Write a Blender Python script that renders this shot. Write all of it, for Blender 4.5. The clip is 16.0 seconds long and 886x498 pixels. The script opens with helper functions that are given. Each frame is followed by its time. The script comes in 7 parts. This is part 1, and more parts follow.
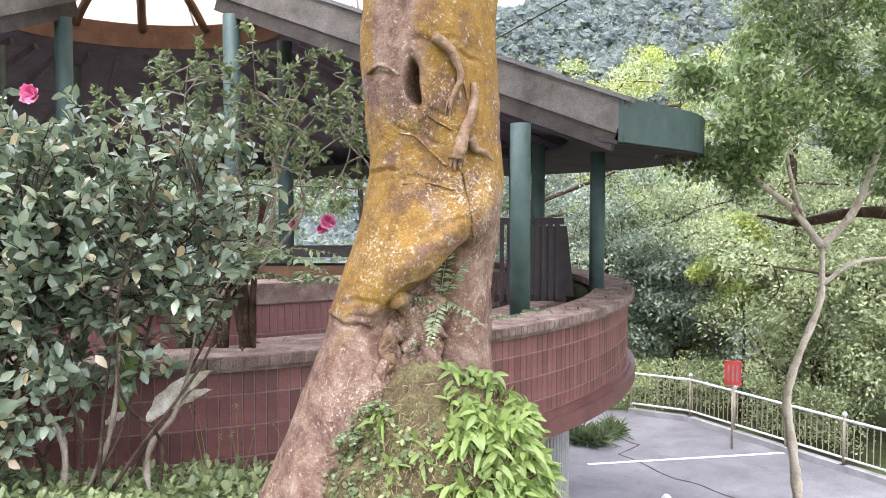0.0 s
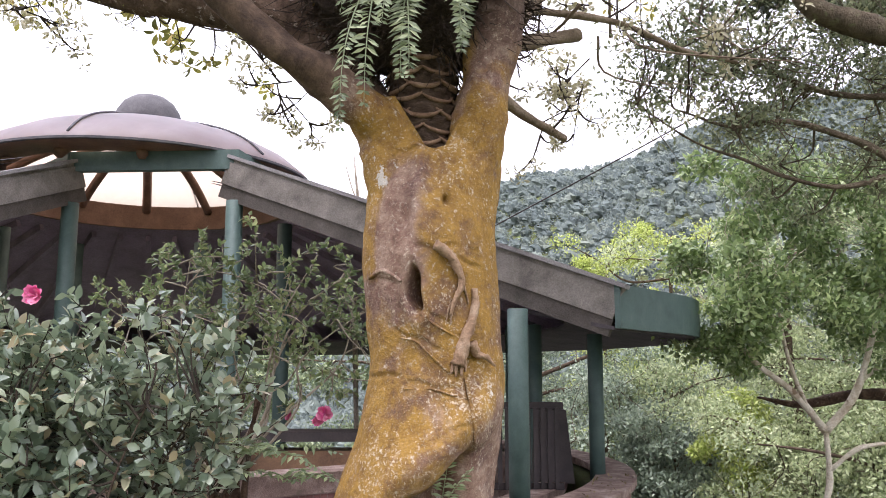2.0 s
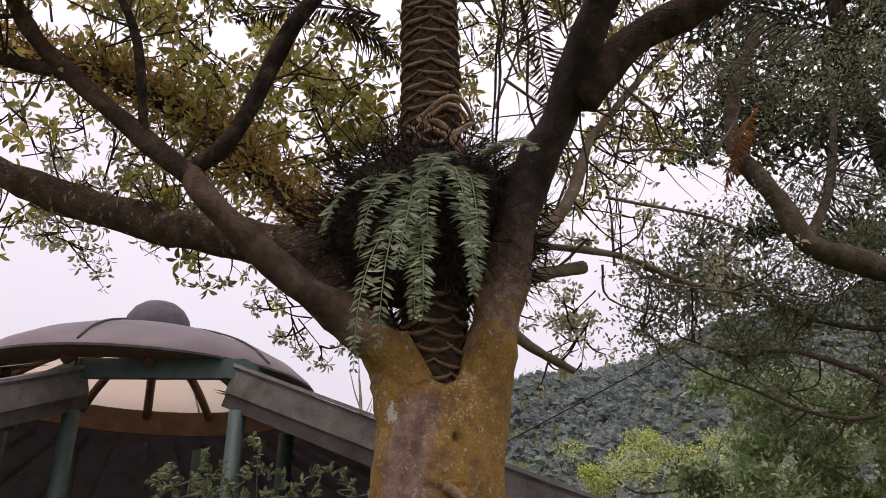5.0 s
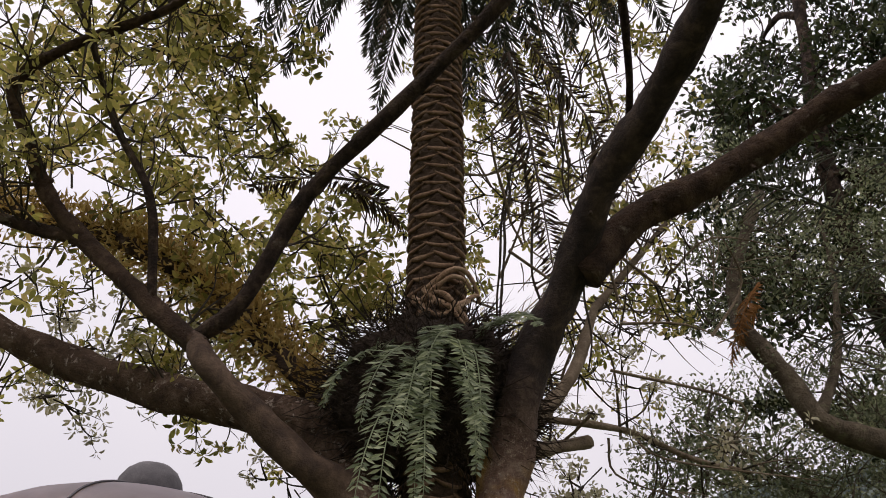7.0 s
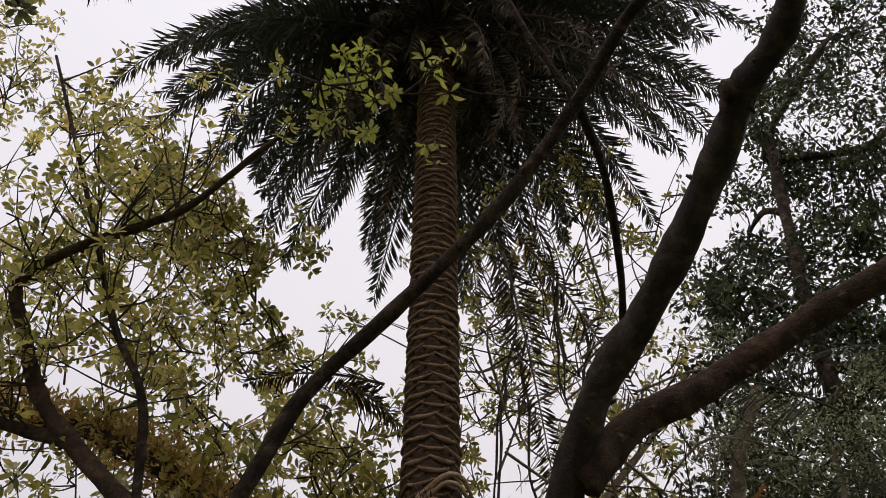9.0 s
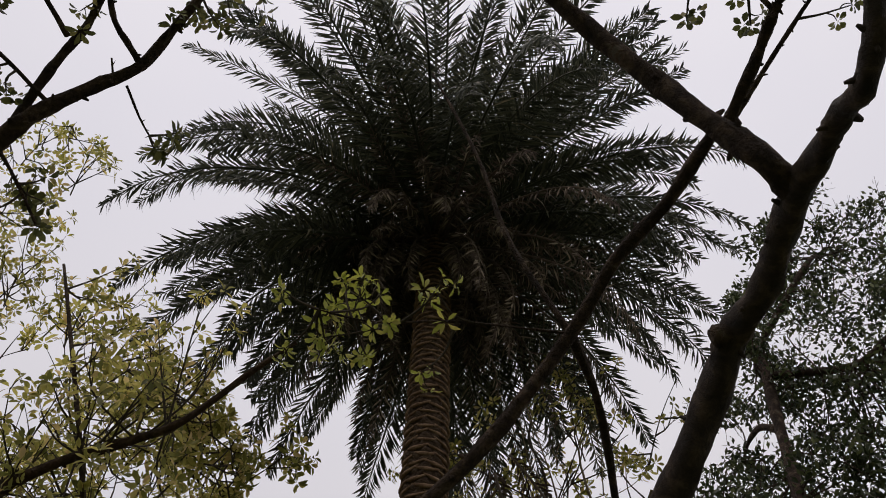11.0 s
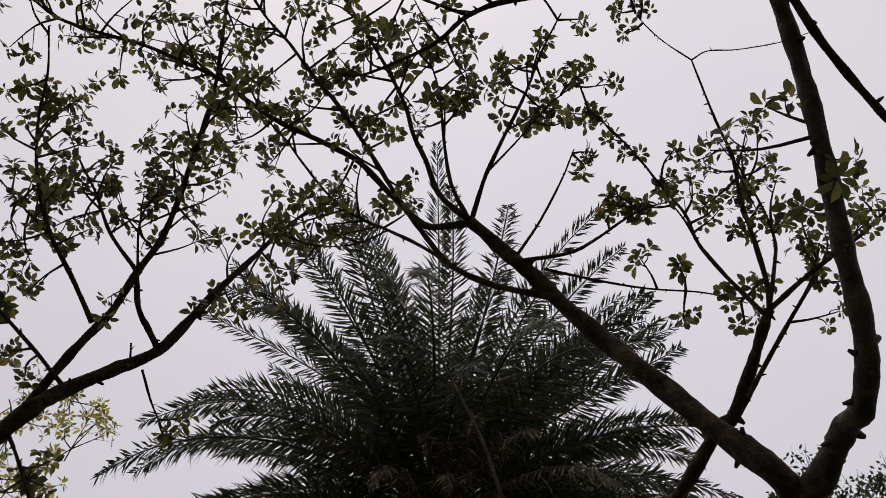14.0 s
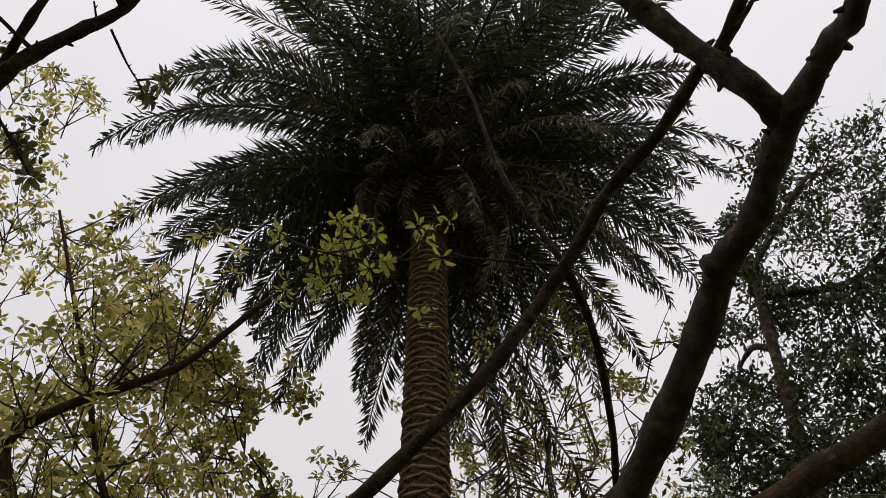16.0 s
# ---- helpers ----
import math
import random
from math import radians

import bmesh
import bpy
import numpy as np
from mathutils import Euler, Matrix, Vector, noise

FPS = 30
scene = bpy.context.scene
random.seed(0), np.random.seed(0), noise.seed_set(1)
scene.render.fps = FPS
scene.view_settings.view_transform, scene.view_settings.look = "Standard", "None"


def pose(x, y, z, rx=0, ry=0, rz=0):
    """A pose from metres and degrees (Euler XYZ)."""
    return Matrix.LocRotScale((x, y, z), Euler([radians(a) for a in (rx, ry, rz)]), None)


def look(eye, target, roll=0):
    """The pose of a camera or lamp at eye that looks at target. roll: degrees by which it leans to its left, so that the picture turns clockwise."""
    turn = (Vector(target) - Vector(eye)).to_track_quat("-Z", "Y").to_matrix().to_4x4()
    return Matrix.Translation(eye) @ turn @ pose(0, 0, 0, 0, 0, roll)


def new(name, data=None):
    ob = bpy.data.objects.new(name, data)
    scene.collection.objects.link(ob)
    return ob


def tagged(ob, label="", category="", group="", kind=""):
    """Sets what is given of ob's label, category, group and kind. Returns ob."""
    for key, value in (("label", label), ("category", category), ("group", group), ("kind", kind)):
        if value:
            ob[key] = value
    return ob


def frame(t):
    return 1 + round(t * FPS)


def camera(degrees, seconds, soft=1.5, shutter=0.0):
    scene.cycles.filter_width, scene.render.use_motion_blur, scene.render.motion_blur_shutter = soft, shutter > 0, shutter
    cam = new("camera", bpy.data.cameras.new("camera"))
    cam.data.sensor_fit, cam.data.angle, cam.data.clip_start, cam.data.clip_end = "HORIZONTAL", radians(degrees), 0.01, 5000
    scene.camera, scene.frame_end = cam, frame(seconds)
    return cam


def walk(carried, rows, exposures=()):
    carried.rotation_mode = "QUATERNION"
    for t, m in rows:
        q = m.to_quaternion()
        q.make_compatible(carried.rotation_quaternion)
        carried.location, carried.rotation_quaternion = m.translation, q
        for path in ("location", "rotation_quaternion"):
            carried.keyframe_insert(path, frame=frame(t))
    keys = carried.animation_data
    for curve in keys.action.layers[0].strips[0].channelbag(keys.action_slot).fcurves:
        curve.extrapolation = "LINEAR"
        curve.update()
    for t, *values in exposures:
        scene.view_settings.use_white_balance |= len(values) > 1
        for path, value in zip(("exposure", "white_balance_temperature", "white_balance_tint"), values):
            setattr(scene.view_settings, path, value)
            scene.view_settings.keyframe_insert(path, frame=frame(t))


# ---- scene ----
cam = camera(55.5, 16.0, soft=0.9)
METRES, EYE, TILT, LEAN, TURN = 1.3, 1.6, -3.0, 0.0, 0.0
ROWS = [
    (0.0, 0.0, 0.0, 0.0, 0.0, 0.0, -0.0),
    (0.5, 0.0161, 0.0095, 0.0515, 0.02, 3.53, 0.37),
    (1.0, 0.0096, 0.0076, 0.075, -0.23, 6.82, 0.51),
    (1.5, -0.0101, 0.0015, 0.1068, -0.31, 9.22, 0.2),
    (2.0, -0.0264, -0.0032, 0.1399, -0.4, 11.4, -0.05),
    (2.5, -0.0329, -0.0028, 0.1622, -0.41, 12.69, -0.06),
    (3.0, -0.0365, -0.0171, 0.1849, -0.31, 14.03, -0.2),
    (3.5, -0.0408, -0.0415, 0.2163, -0.11, 16.42, -0.32),
    (4.0, -0.048, -0.061, 0.2352, -0.11, 19.06, -0.43),
    (6.5, -0.0675, -0.1086, 0.3163, -1.12, 33.15, -2.17),
    (7.0, -0.062, -0.1156, 0.324, -0.86, 35.55, -2.2),
    (7.5, -0.0571, -0.1277, 0.34, -0.77, 38.46, -2.16),
    (8.0, -0.0578, -0.1421, 0.3599, -0.81, 41.82, -2.23),
    (8.5, -0.0551, -0.1663, 0.3755, -0.92, 44.94, -2.29),
    (9.0, -0.0598, -0.1925, 0.3923, -1.23, 47.76, -2.29),
    (11.5, -0.089, -0.3784, 0.4553, -3.15, 64.69, -3.18),
    (12.0, -0.1002, -0.4198, 0.4522, -3.09, 68.66, -3.4),
    (12.5, -0.105, -0.4522, 0.4482, -3.0, 72.38, -3.34),
    (13.0, -0.1136, -0.485, 0.4405, -3.08, 75.86, -3.21),
    (13.5, -0.1301, -0.5192, 0.431, -3.28, 78.82, -3.3),
    (13.7, -0.1305, -0.517, 0.432, -3.55, 79.6, -3.2),
    (14.0, -0.1288, -0.5069, 0.4357, -4.01, 78.07, -3.19),
    (14.5, -0.121, -0.4665, 0.4445, -4.14, 71.97, -3.01),
    (15.0, -0.0989, -0.4183, 0.4487, -3.58, 63.91, -2.79),
    (15.5, -0.0808, -0.3775, 0.4494, -2.77, 57.83, -2.42),
    (16.0, -0.0733, -0.3821, 0.4484, -1.65, 55.92, -1.81),
]
EXPOSURES = [(0.0, 2.22, 6150, 16), (1.0, 2.2, 6150, 17), (2.0, 1.75, 6300, 20), (3.0, 1.36, 6500, 24), (4.0, 0.72, 6700, 26), (6.5, 0.22, 6900, 20),
             (9.0, -0.05, 7000, 16), (12.0, -0.47, 6900, 15), (13.5, -0.54, 6900, 15), (14.5, -0.5, 7000, 15), (16.0, -0.2, 7100, 12)]
walk(cam, [(t, pose(0, 0, EYE, TILT, LEAN, TURN) @ pose(METRES * x, METRES * y, METRES * z, 90 + pitch, roll, yaw)) for t, x, y, z, yaw, pitch, roll in ROWS], EXPOSURES)

# ---- world and light ----
world = bpy.data.worlds.new("overcast")
scene.world = world
world.use_nodes = True
wn, wl = world.node_tree.nodes, world.node_tree.links
wn.clear()
sky = wn.new("ShaderNodeTexSky")
sky.sky_type, sky.sun_disc = "NISHITA", False
sky.sun_elevation, sky.sun_rotation = radians(72), radians(210)
sky.dust_density, sky.air_density = 6.0, 1.2
sky_level = wn.new("ShaderNodeVectorMath")
sky_level.operation = "SCALE"
sky_level.inputs["Scale"].default_value = 0.06
cloud_at = wn.new("ShaderNodeTexCoord")
cloud = wn.new("ShaderNodeTexNoise")
cloud.inputs["Scale"].default_value, cloud.inputs["Detail"].default_value = 1.6, 4.0
cloud_ramp = wn.new("ShaderNodeValToRGB")
cloud_ramp.color_ramp.elements[0].position, cloud_ramp.color_ramp.elements[0].color = 0.3, (0.84, 0.87, 0.98, 1)
cloud_ramp.color_ramp.elements[1].position, cloud_ramp.color_ramp.elements[1].color = 0.75, (0.96, 0.98, 1.05, 1)
mix = wn.new("ShaderNodeMixRGB")
mix.inputs["Fac"].default_value = 0.88
back = wn.new("ShaderNodeBackground")
back.inputs["Strength"].default_value = 1.0
out = wn.new("ShaderNodeOutputWorld")
wl.new(sky.outputs["Color"], sky_level.inputs[0])
wl.new(cloud_at.outputs["Generated"], cloud.inputs["Vector"])
wl.new(cloud.outputs["Fac"], cloud_ramp.inputs["Fac"])
wl.new(sky_level.outputs["Vector"], mix.inputs["Color1"])
wl.new(cloud_ramp.outputs["Color"], mix.inputs["Color2"])
# an overcast sky is brighter overhead than towards the horizon
height = wn.new("ShaderNodeSeparateXYZ")
wl.new(cloud_at.outputs["Generated"], height.inputs[0])
grade = wn.new("ShaderNodeMapRange")
grade.inputs["From Min"].default_value, grade.inputs["From Max"].default_value = 0.0, 1.0
grade.inputs["To Min"].default_value, grade.inputs["To Max"].default_value = 0.62, 1.24
wl.new(height.outputs["Z"], grade.inputs["Value"])
graded = wn.new("ShaderNodeVectorMath")
graded.operation = "SCALE"
wl.new(mix.outputs["Color"], graded.inputs[0])
wl.new(grade.outputs[0], graded.inputs["Scale"])
wl.new(graded.outputs["Vector"], back.inputs["Color"])
wl.new(back.outputs["Background"], out.inputs["Surface"])

sun_data = bpy.data.lights.new("sun", "SUN")
sun_data.energy, sun_data.angle, sun_data.color = 1.4, radians(60), (1.0, 0.985, 0.97)
sun = new("sun", sun_data)
sun.matrix_world = look((-4, -3, 26), (0, 4, 0))

# ---- materials ----


def nodes_of(name):
    m = bpy.data.materials.new(name)
    m.use_nodes = True
    nt = m.node_tree
    return m, nt.nodes, nt.links, nt.nodes["Principled BSDF"]


def ramp_node(n, stops):
    r = n.new("ShaderNodeValToRGB")
    e = r.color_ramp.elements
    while len(e) < len(stops):
        e.new(0.5)
    for k, (p, c) in enumerate(stops):
        e[k].position, e[k].color = p, (*c, 1)
    return r


def noise_node(n, l, vec, scale, detail=5.0, rough=0.6, distortion=0.0):
    t = n.new("ShaderNodeTexNoise")
    t.inputs["Scale"].default_value, t.inputs["Detail"].default_value = scale, detail
    t.inputs["Roughness"].default_value, t.inputs["Distortion"].default_value = rough, distortion
    l.new(vec, t.inputs["Vector"])
    return t


def surface(name, stops, scale=3.0, fine=40.0, rough=0.8, bump=0.4, metal=0.0, spread=0.35, stretch=(1, 1, 1), piece=0.0, spots=None):
    """A worn surface: broad blotches by a ramp, fine grain over it, relief from both."""
    m, n, l, b = nodes_of(name)
    tc = n.new("ShaderNodeTexCoord")
    mp = n.new("ShaderNodeMapping")
    mp.inputs["Scale"].default_value = stretch
    l.new(tc.outputs["Object"], mp.inputs["Vector"])
    broad = noise_node(n, l, mp.outputs["Vector"], scale, 6, 0.62, 0.3)
    grain = noise_node(n, l, mp.outputs["Vector"], fine, 4, 0.7)
    r = ramp_node(n, stops)
    l.new(broad.outputs["Fac"], r.inputs["Fac"])
    col = r.outputs["Color"]
    g = ramp_node(n, [(0.25, (1 - spread,) * 3), (0.75, (1 + spread * 0.5,) * 3)])
    l.new(grain.outputs["Fac"], g.inputs["Fac"])
    mul = n.new("ShaderNodeMixRGB")
    mul.blend_type = "MULTIPLY"
    mul.inputs["Fac"].default_value = 1.0
    l.new(col, mul.inputs["Color1"])
    l.new(g.outputs["Color"], mul.inputs["Color2"])
    col = mul.outputs["Color"]
    if piece:
        info = n.new("ShaderNodeObjectInfo")
        pr = ramp_node(n, [(0.0, (1 - piece,) * 3), (1.0, (1 + piece,) * 3)])
        l.new(info.outputs["Random"], pr.inputs["Fac"])
        mp2 = n.new("ShaderNodeMixRGB")
        mp2.blend_type = "MULTIPLY"
        mp2.inputs["Fac"].default_value = 1.0
        l.new(col, mp2.inputs["Color1"])
        l.new(pr.outputs["Color"], mp2.inputs["Color2"])
        col = mp2.outputs["Color"]
    if spots:
        size, low, high, colour = spots
        sn = noise_node(n, l, tc.outputs["Object"], size, 5, 0.65, 0.5)
        sr = ramp_node(n, [(low, (0, 0, 0)), (high, (1, 1, 1))])
        l.new(sn.outputs["Fac"], sr.inputs["Fac"])
        sm = n.new("ShaderNodeMixRGB")
        sm.inputs["Color2"].default_value = (*colour, 1)
        l.new(sr.outputs["Color"], sm.inputs["Fac"])
        l.new(col, sm.inputs["Color1"])
        col = sm.outputs["Color"]
    l.new(col, b.inputs["Base Color"])
    b.inputs["Roughness"].default_value, b.inputs["Metallic"].default_value = rough, metal
    b.inputs["Specular IOR Level"].default_value = 0.5 if rough < 0.8 else 0.2
    bp = n.new("ShaderNodeBump")
    bp.inputs["Strength"].default_value, bp.inputs["Distance"].default_value = bump, 0.02
    add = n.new("ShaderNodeMath")
    add.operation = "ADD"
    l.new(broad.outputs["Fac"], add.inputs[0])
    l.new(grain.outputs["Fac"], add.inputs[1])
    l.new(add.outputs[0], bp.inputs["Height"])
    l.new(bp.outputs["Normal"], b.inputs["Normal"])
    return m


def foliage(name, stops, rough=0.45, through_light=0.3, spec=0.5):
    """Leaves: each one its own tone, some light coming through."""
    m, n, l, b = nodes_of(name)
    geo = n.new("ShaderNodeNewGeometry")
    r = ramp_node(n, stops)
    l.new(geo.outputs["Random Per Island"], r.inputs["Fac"])
    tc = n.new("ShaderNodeTexCoord")
    patch = noise_node(n, l, tc.outputs["Object"], 1.3, 3)
    pr = ramp_node(n, [(0.3, (0.7, 0.72, 0.7)), (0.7, (1.2, 1.2, 1.1))])
    l.new(patch.outputs["Fac"], pr.inputs["Fac"])
    mul = n.new("ShaderNodeMixRGB")
    mul.blend_type = "MULTIPLY"
    mul.inputs["Fac"].default_value = 1.0
    l.new(r.outputs["Color"], mul.inputs["Color1"])
    l.new(pr.outputs["Color"], mul.inputs["Color2"])
    l.new(mul.outputs["Color"], b.inputs["Base Color"])
    b.inputs["Roughness"].default_value = rough
    b.inputs["Specular IOR Level"].default_value = spec
    tr = n.new("ShaderNodeBsdfTranslucent")
    l.new(mul.outputs["Color"], tr.inputs["Color"])
    ms = n.new("ShaderNodeMixShader")
    ms.inputs["Fac"].default_value = through_light
    l.new(b.outputs[0], ms.inputs[1])
    l.new(tr.outputs[0], ms.inputs[2])
    l.new(ms.outputs[0], n["Material Output"].inputs["Surface"])
    return m


def trunk_material():
    """Smooth bark under mustard algae, with pale lichen, grey-brown bare patches and dark creases."""
    m, n, l, b = nodes_of("algae_bark")
    tc = n.new("ShaderNodeTexCoord")
    o = tc.outputs["Object"]
    sep = n.new("ShaderNodeSeparateXYZ")
    l.new(o, sep.inputs[0])
    big = noise_node(n, l, o, 2.2, 6, 0.6, 0.6)
    mid = noise_node(n, l, o, 9.0, 6, 0.65, 0.4)
    fine_n = noise_node(n, l, o, 55.0, 4, 0.7)
    bare = ramp_node(n, [(0.25, (0.11, 0.056, 0.038)), (0.45, (0.21, 0.122, 0.085)), (0.6, (0.32, 0.215, 0.155)), (0.78, (0.44, 0.35, 0.27))])
    l.new(mid.outputs["Fac"], bare.inputs["Fac"])
    old = n.new("ShaderNodeMapRange")
    old.inputs["From Min"].default_value, old.inputs["From Max"].default_value = 3.2, 3.95
    out_left = n.new("ShaderNodeMapRange")
    out_left.inputs["From Min"].default_value, out_left.inputs["From Max"].default_value = -0.3, -0.75
    out_left.inputs["To Min"].default_value, out_left.inputs["To Max"].default_value = 0.0, 0.9
    l.new(sep.outputs["X"], out_left.inputs["Value"])
    upward = n.new("ShaderNodeMath")
    upward.operation = "ADD"
    l.new(sep.outputs["Z"], upward.inputs[0])
    l.new(out_left.outputs[0], upward.inputs[1])
    l.new(upward.outputs[0], old.inputs["Value"])
    bark2 = n.new("ShaderNodeMixRGB")
    dark_bark = ramp_node(n, [(0.32, (0.015, 0.01, 0.009)), (0.5, (0.036, 0.024, 0.019)), (0.7, (0.1, 0.066, 0.048))])
    l.new(mid.outputs["Fac"], dark_bark.inputs["Fac"])
    # the stem that leans out to the garden side is browner, the other darker
    brown_bark = ramp_node(n, [(0.3, (0.035, 0.021, 0.014)), (0.5, (0.085, 0.053, 0.034)), (0.7, (0.16, 0.105, 0.068))])
    l.new(mid.outputs["Fac"], brown_bark.inputs["Fac"])
    which = n.new("ShaderNodeMapRange")
    which.inputs["From Min"].default_value, which.inputs["From Max"].default_value = -0.35, 0.1
    l.new(sep.outputs["X"], which.inputs["Value"])
    stem_bark = n.new("ShaderNodeMixRGB")
    l.new(which.outputs[0], stem_bark.inputs["Fac"])
    l.new(brown_bark.outputs["Color"], stem_bark.inputs["Color1"])
    l.new(dark_bark.outputs["Color"], stem_bark.inputs["Color2"])
    l.new(stem_bark.outputs["Color"], bark2.inputs["Color2"])
    l.new(old.outputs[0], bark2.inputs["Fac"])
    l.new(bare.outputs["Color"], bark2.inputs["Color1"])
    algae = ramp_node(n, [(0.25, (0.12, 0.058, 0.02)), (0.42, (0.245, 0.134, 0.026)), (0.6, (0.325, 0.182, 0.034)), (0.8, (0.26, 0.17, 0.055))])
    l.new(mid.outputs["Fac"], algae.inputs["Fac"])
    # algae grow above the damp foot, in patches
    slant = n.new("ShaderNodeMath")
    slant.operation = "MULTIPLY_ADD"
    slant.inputs[1].default_value = -0.72
    l.new(sep.outputs["X"], slant.inputs[0])
    l.new(sep.outputs["Z"], slant.inputs[2])
    rise = n.new("ShaderNodeMapRange")
    rise.inputs["From Min"].default_value, rise.inputs["From Max"].default_value = 0.95, 1.5
    rise.inputs["To Min"].default_value, rise.inputs["To Max"].default_value = -0.3, 0.14
    l.new(slant.outputs[0], rise.inputs["Value"])
    ad = n.new("ShaderNodeMath")
    ad.operation = "ADD"
    l.new(big.outputs["Fac"], ad.inputs[0])
    l.new(rise.outputs[0], ad.inputs[1])
    # and thin out on the limbs above the fork
    fall = n.new("ShaderNodeMapRange")
    fall.inputs["From Min"].default_value, fall.inputs["From Max"].default_value = 3.2, 3.85
    fall.inputs["To Min"].default_value, fall.inputs["To Max"].default_value = 0.0, 0.45
    l.new(upward.outputs[0], fall.inputs["Value"])
    strip_at = n.new("ShaderNodeVectorMath")
    strip_at.operation = "MULTIPLY_ADD"
    strip_at.inputs[1].default_value, strip_at.inputs[2].default_value = (5.2, 0.0, 1.7), (1.2, 0.0, -4.3)
    l.new(o, strip_at.inputs[0])
    strip_r = n.new("ShaderNodeVectorMath")
    strip_r.operation = "LENGTH"
    l.new(strip_at.outputs["Vector"], strip_r.inputs[0])
    strip = n.new("ShaderNodeMapRange")
    strip.inputs["From Min"].default_value, strip.inputs["From Max"].default_value = 0.25, 1.0
    strip.inputs["To Min"].default_value, strip.inputs["To Max"].default_value = 0.32, 0.0
    l.new(strip_r.outputs["Value"], strip.inputs["Value"])
    both = n.new("ShaderNodeMath")
    both.operation = "ADD"
    l.new(fall.outputs[0], both.inputs[0])
    l.new(strip.outputs[0], both.inputs[1])
    less = n.new("ShaderNodeMath")
    less.operation = "SUBTRACT"
    l.new(ad.outputs[0], less.inputs[0])
    l.new(both.outputs[0], less.inputs[1])
    am = ramp_node(n, [(0.46, (0, 0, 0)), (0.58, (1, 1, 1))])
    l.new(less.outputs[0], am.inputs["Fac"])
    mx = n.new("ShaderNodeMixRGB")
    l.new(am.outputs["Color"], mx.inputs["Fac"])
    l.new(bark2.outputs["Color"], mx.inputs["Color1"])
    l.new(algae.outputs["Color"], mx.inputs["Color2"])
    col = mx.outputs["Color"]
    for size, low, high, colour in ((4.0, 0.5, 0.66, (0.115, 0.06, 0.05)), (75.0, 0.56, 0.76, (0.48, 0.39, 0.27)), (30.0, 0.575, 0.7, (0.52, 0.44, 0.34)), (11.0, 0.62, 0.8, (0.48, 0.39, 0.3)), (5.0, 0.655, 0.68, (0.58, 0.55, 0.49))):
        sn = noise_node(n, l, o, size, 6, 0.7, 0.2)
        sr = ramp_node(n, [(low, (0, 0, 0)), (high, (0.85, 0.85, 0.85))])
        l.new(sn.outputs["Fac"], sr.inputs["Fac"])
        young_bark = n.new("ShaderNodeMath")
        young_bark.operation = "MULTIPLY"
        keep = n.new("ShaderNodeMath")
        keep.operation = "SUBTRACT"
        keep.inputs[0].default_value = 1.0
        l.new(old.outputs[0], keep.inputs[1])
        l.new(sr.outputs["Color"], young_bark.inputs[0])
        l.new(keep.outputs[0], young_bark.inputs[1])
        sm = n.new("ShaderNodeMixRGB")
        sm.inputs["Color2"].default_value = (*colour, 1)
        l.new(young_bark.outputs[0], sm.inputs["Fac"])
        l.new(col, sm.inputs["Color1"])
        col = sm.outputs["Color"]
    # crusts of pale lichen, crowded in wide patches
    crowd = noise_node(n, l, o, 2.6, 4, 0.6, 0.5)
    fleck = noise_node(n, l, o, 60.0, 5, 0.75, 0.6)
    crowd_r = ramp_node(n, [(0.44, (0, 0, 0)), (0.64, (0.13, 0.13, 0.13))])
    l.new(crowd.outputs["Fac"], crowd_r.inputs["Fac"])
    push = n.new("ShaderNodeMath")
    push.operation = "ADD"
    l.new(fleck.outputs["Fac"], push.inputs[0])
    l.new(crowd_r.outputs["Color"], push.inputs[1])
    fleck_r = ramp_node(n, [(0.655, (0, 0, 0)), (0.7, (0.8, 0.8, 0.8))])
    l.new(push.outputs[0], fleck_r.inputs["Fac"])
    below_fork = n.new("ShaderNodeMath")
    below_fork.operation = "MULTIPLY"
    l.new(fleck_r.outputs["Color"], below_fork.inputs[0])
    l.new(keep.outputs[0], below_fork.inputs[1])
    crust = n.new("ShaderNodeMixRGB")
    crust.inputs["Color2"].default_value = (0.56, 0.46, 0.33, 1)
    l.new(below_fork.outputs[0], crust.inputs["Fac"])
    l.new(col, crust.inputs["Color1"])
    col = crust.outputs["Color"]
    gr = ramp_node(n, [(0.25, (0.68, 0.68, 0.68)), (0.75, (1.15, 1.15, 1.15))])
    l.new(fine_n.outputs["Fac"], gr.inputs["Fac"])
    mul = n.new("ShaderNodeMixRGB")
    mul.blend_type = "MULTIPLY"
    mul.inputs["Fac"].default_value = 1.0
    l.new(col, mul.inputs["Color1"])
    l.new(gr.outputs["Color"], mul.inputs["Color2"])
    l.new(mul.outputs["Color"], b.inputs["Base Color"])
    b.inputs["Roughness"].default_value = 0.72
    b.inputs["Specular IOR Level"].default_value = 0.25
    bp = n.new("ShaderNodeBump")
    bp.inputs["Strength"].default_value, bp.inputs["Distance"].default_value = 0.55, 0.02
    a2 = n.new("ShaderNodeMath")
    a2.operation = "ADD"
    l.new(mid.outputs["Fac"], a2.inputs[0])
    l.new(fine_n.outputs["Fac"], a2.inputs[1])
    l.new(a2.outputs[0], bp.inputs["Height"])
    l.new(bp.outputs["Normal"], b.inputs["Normal"])
    return m


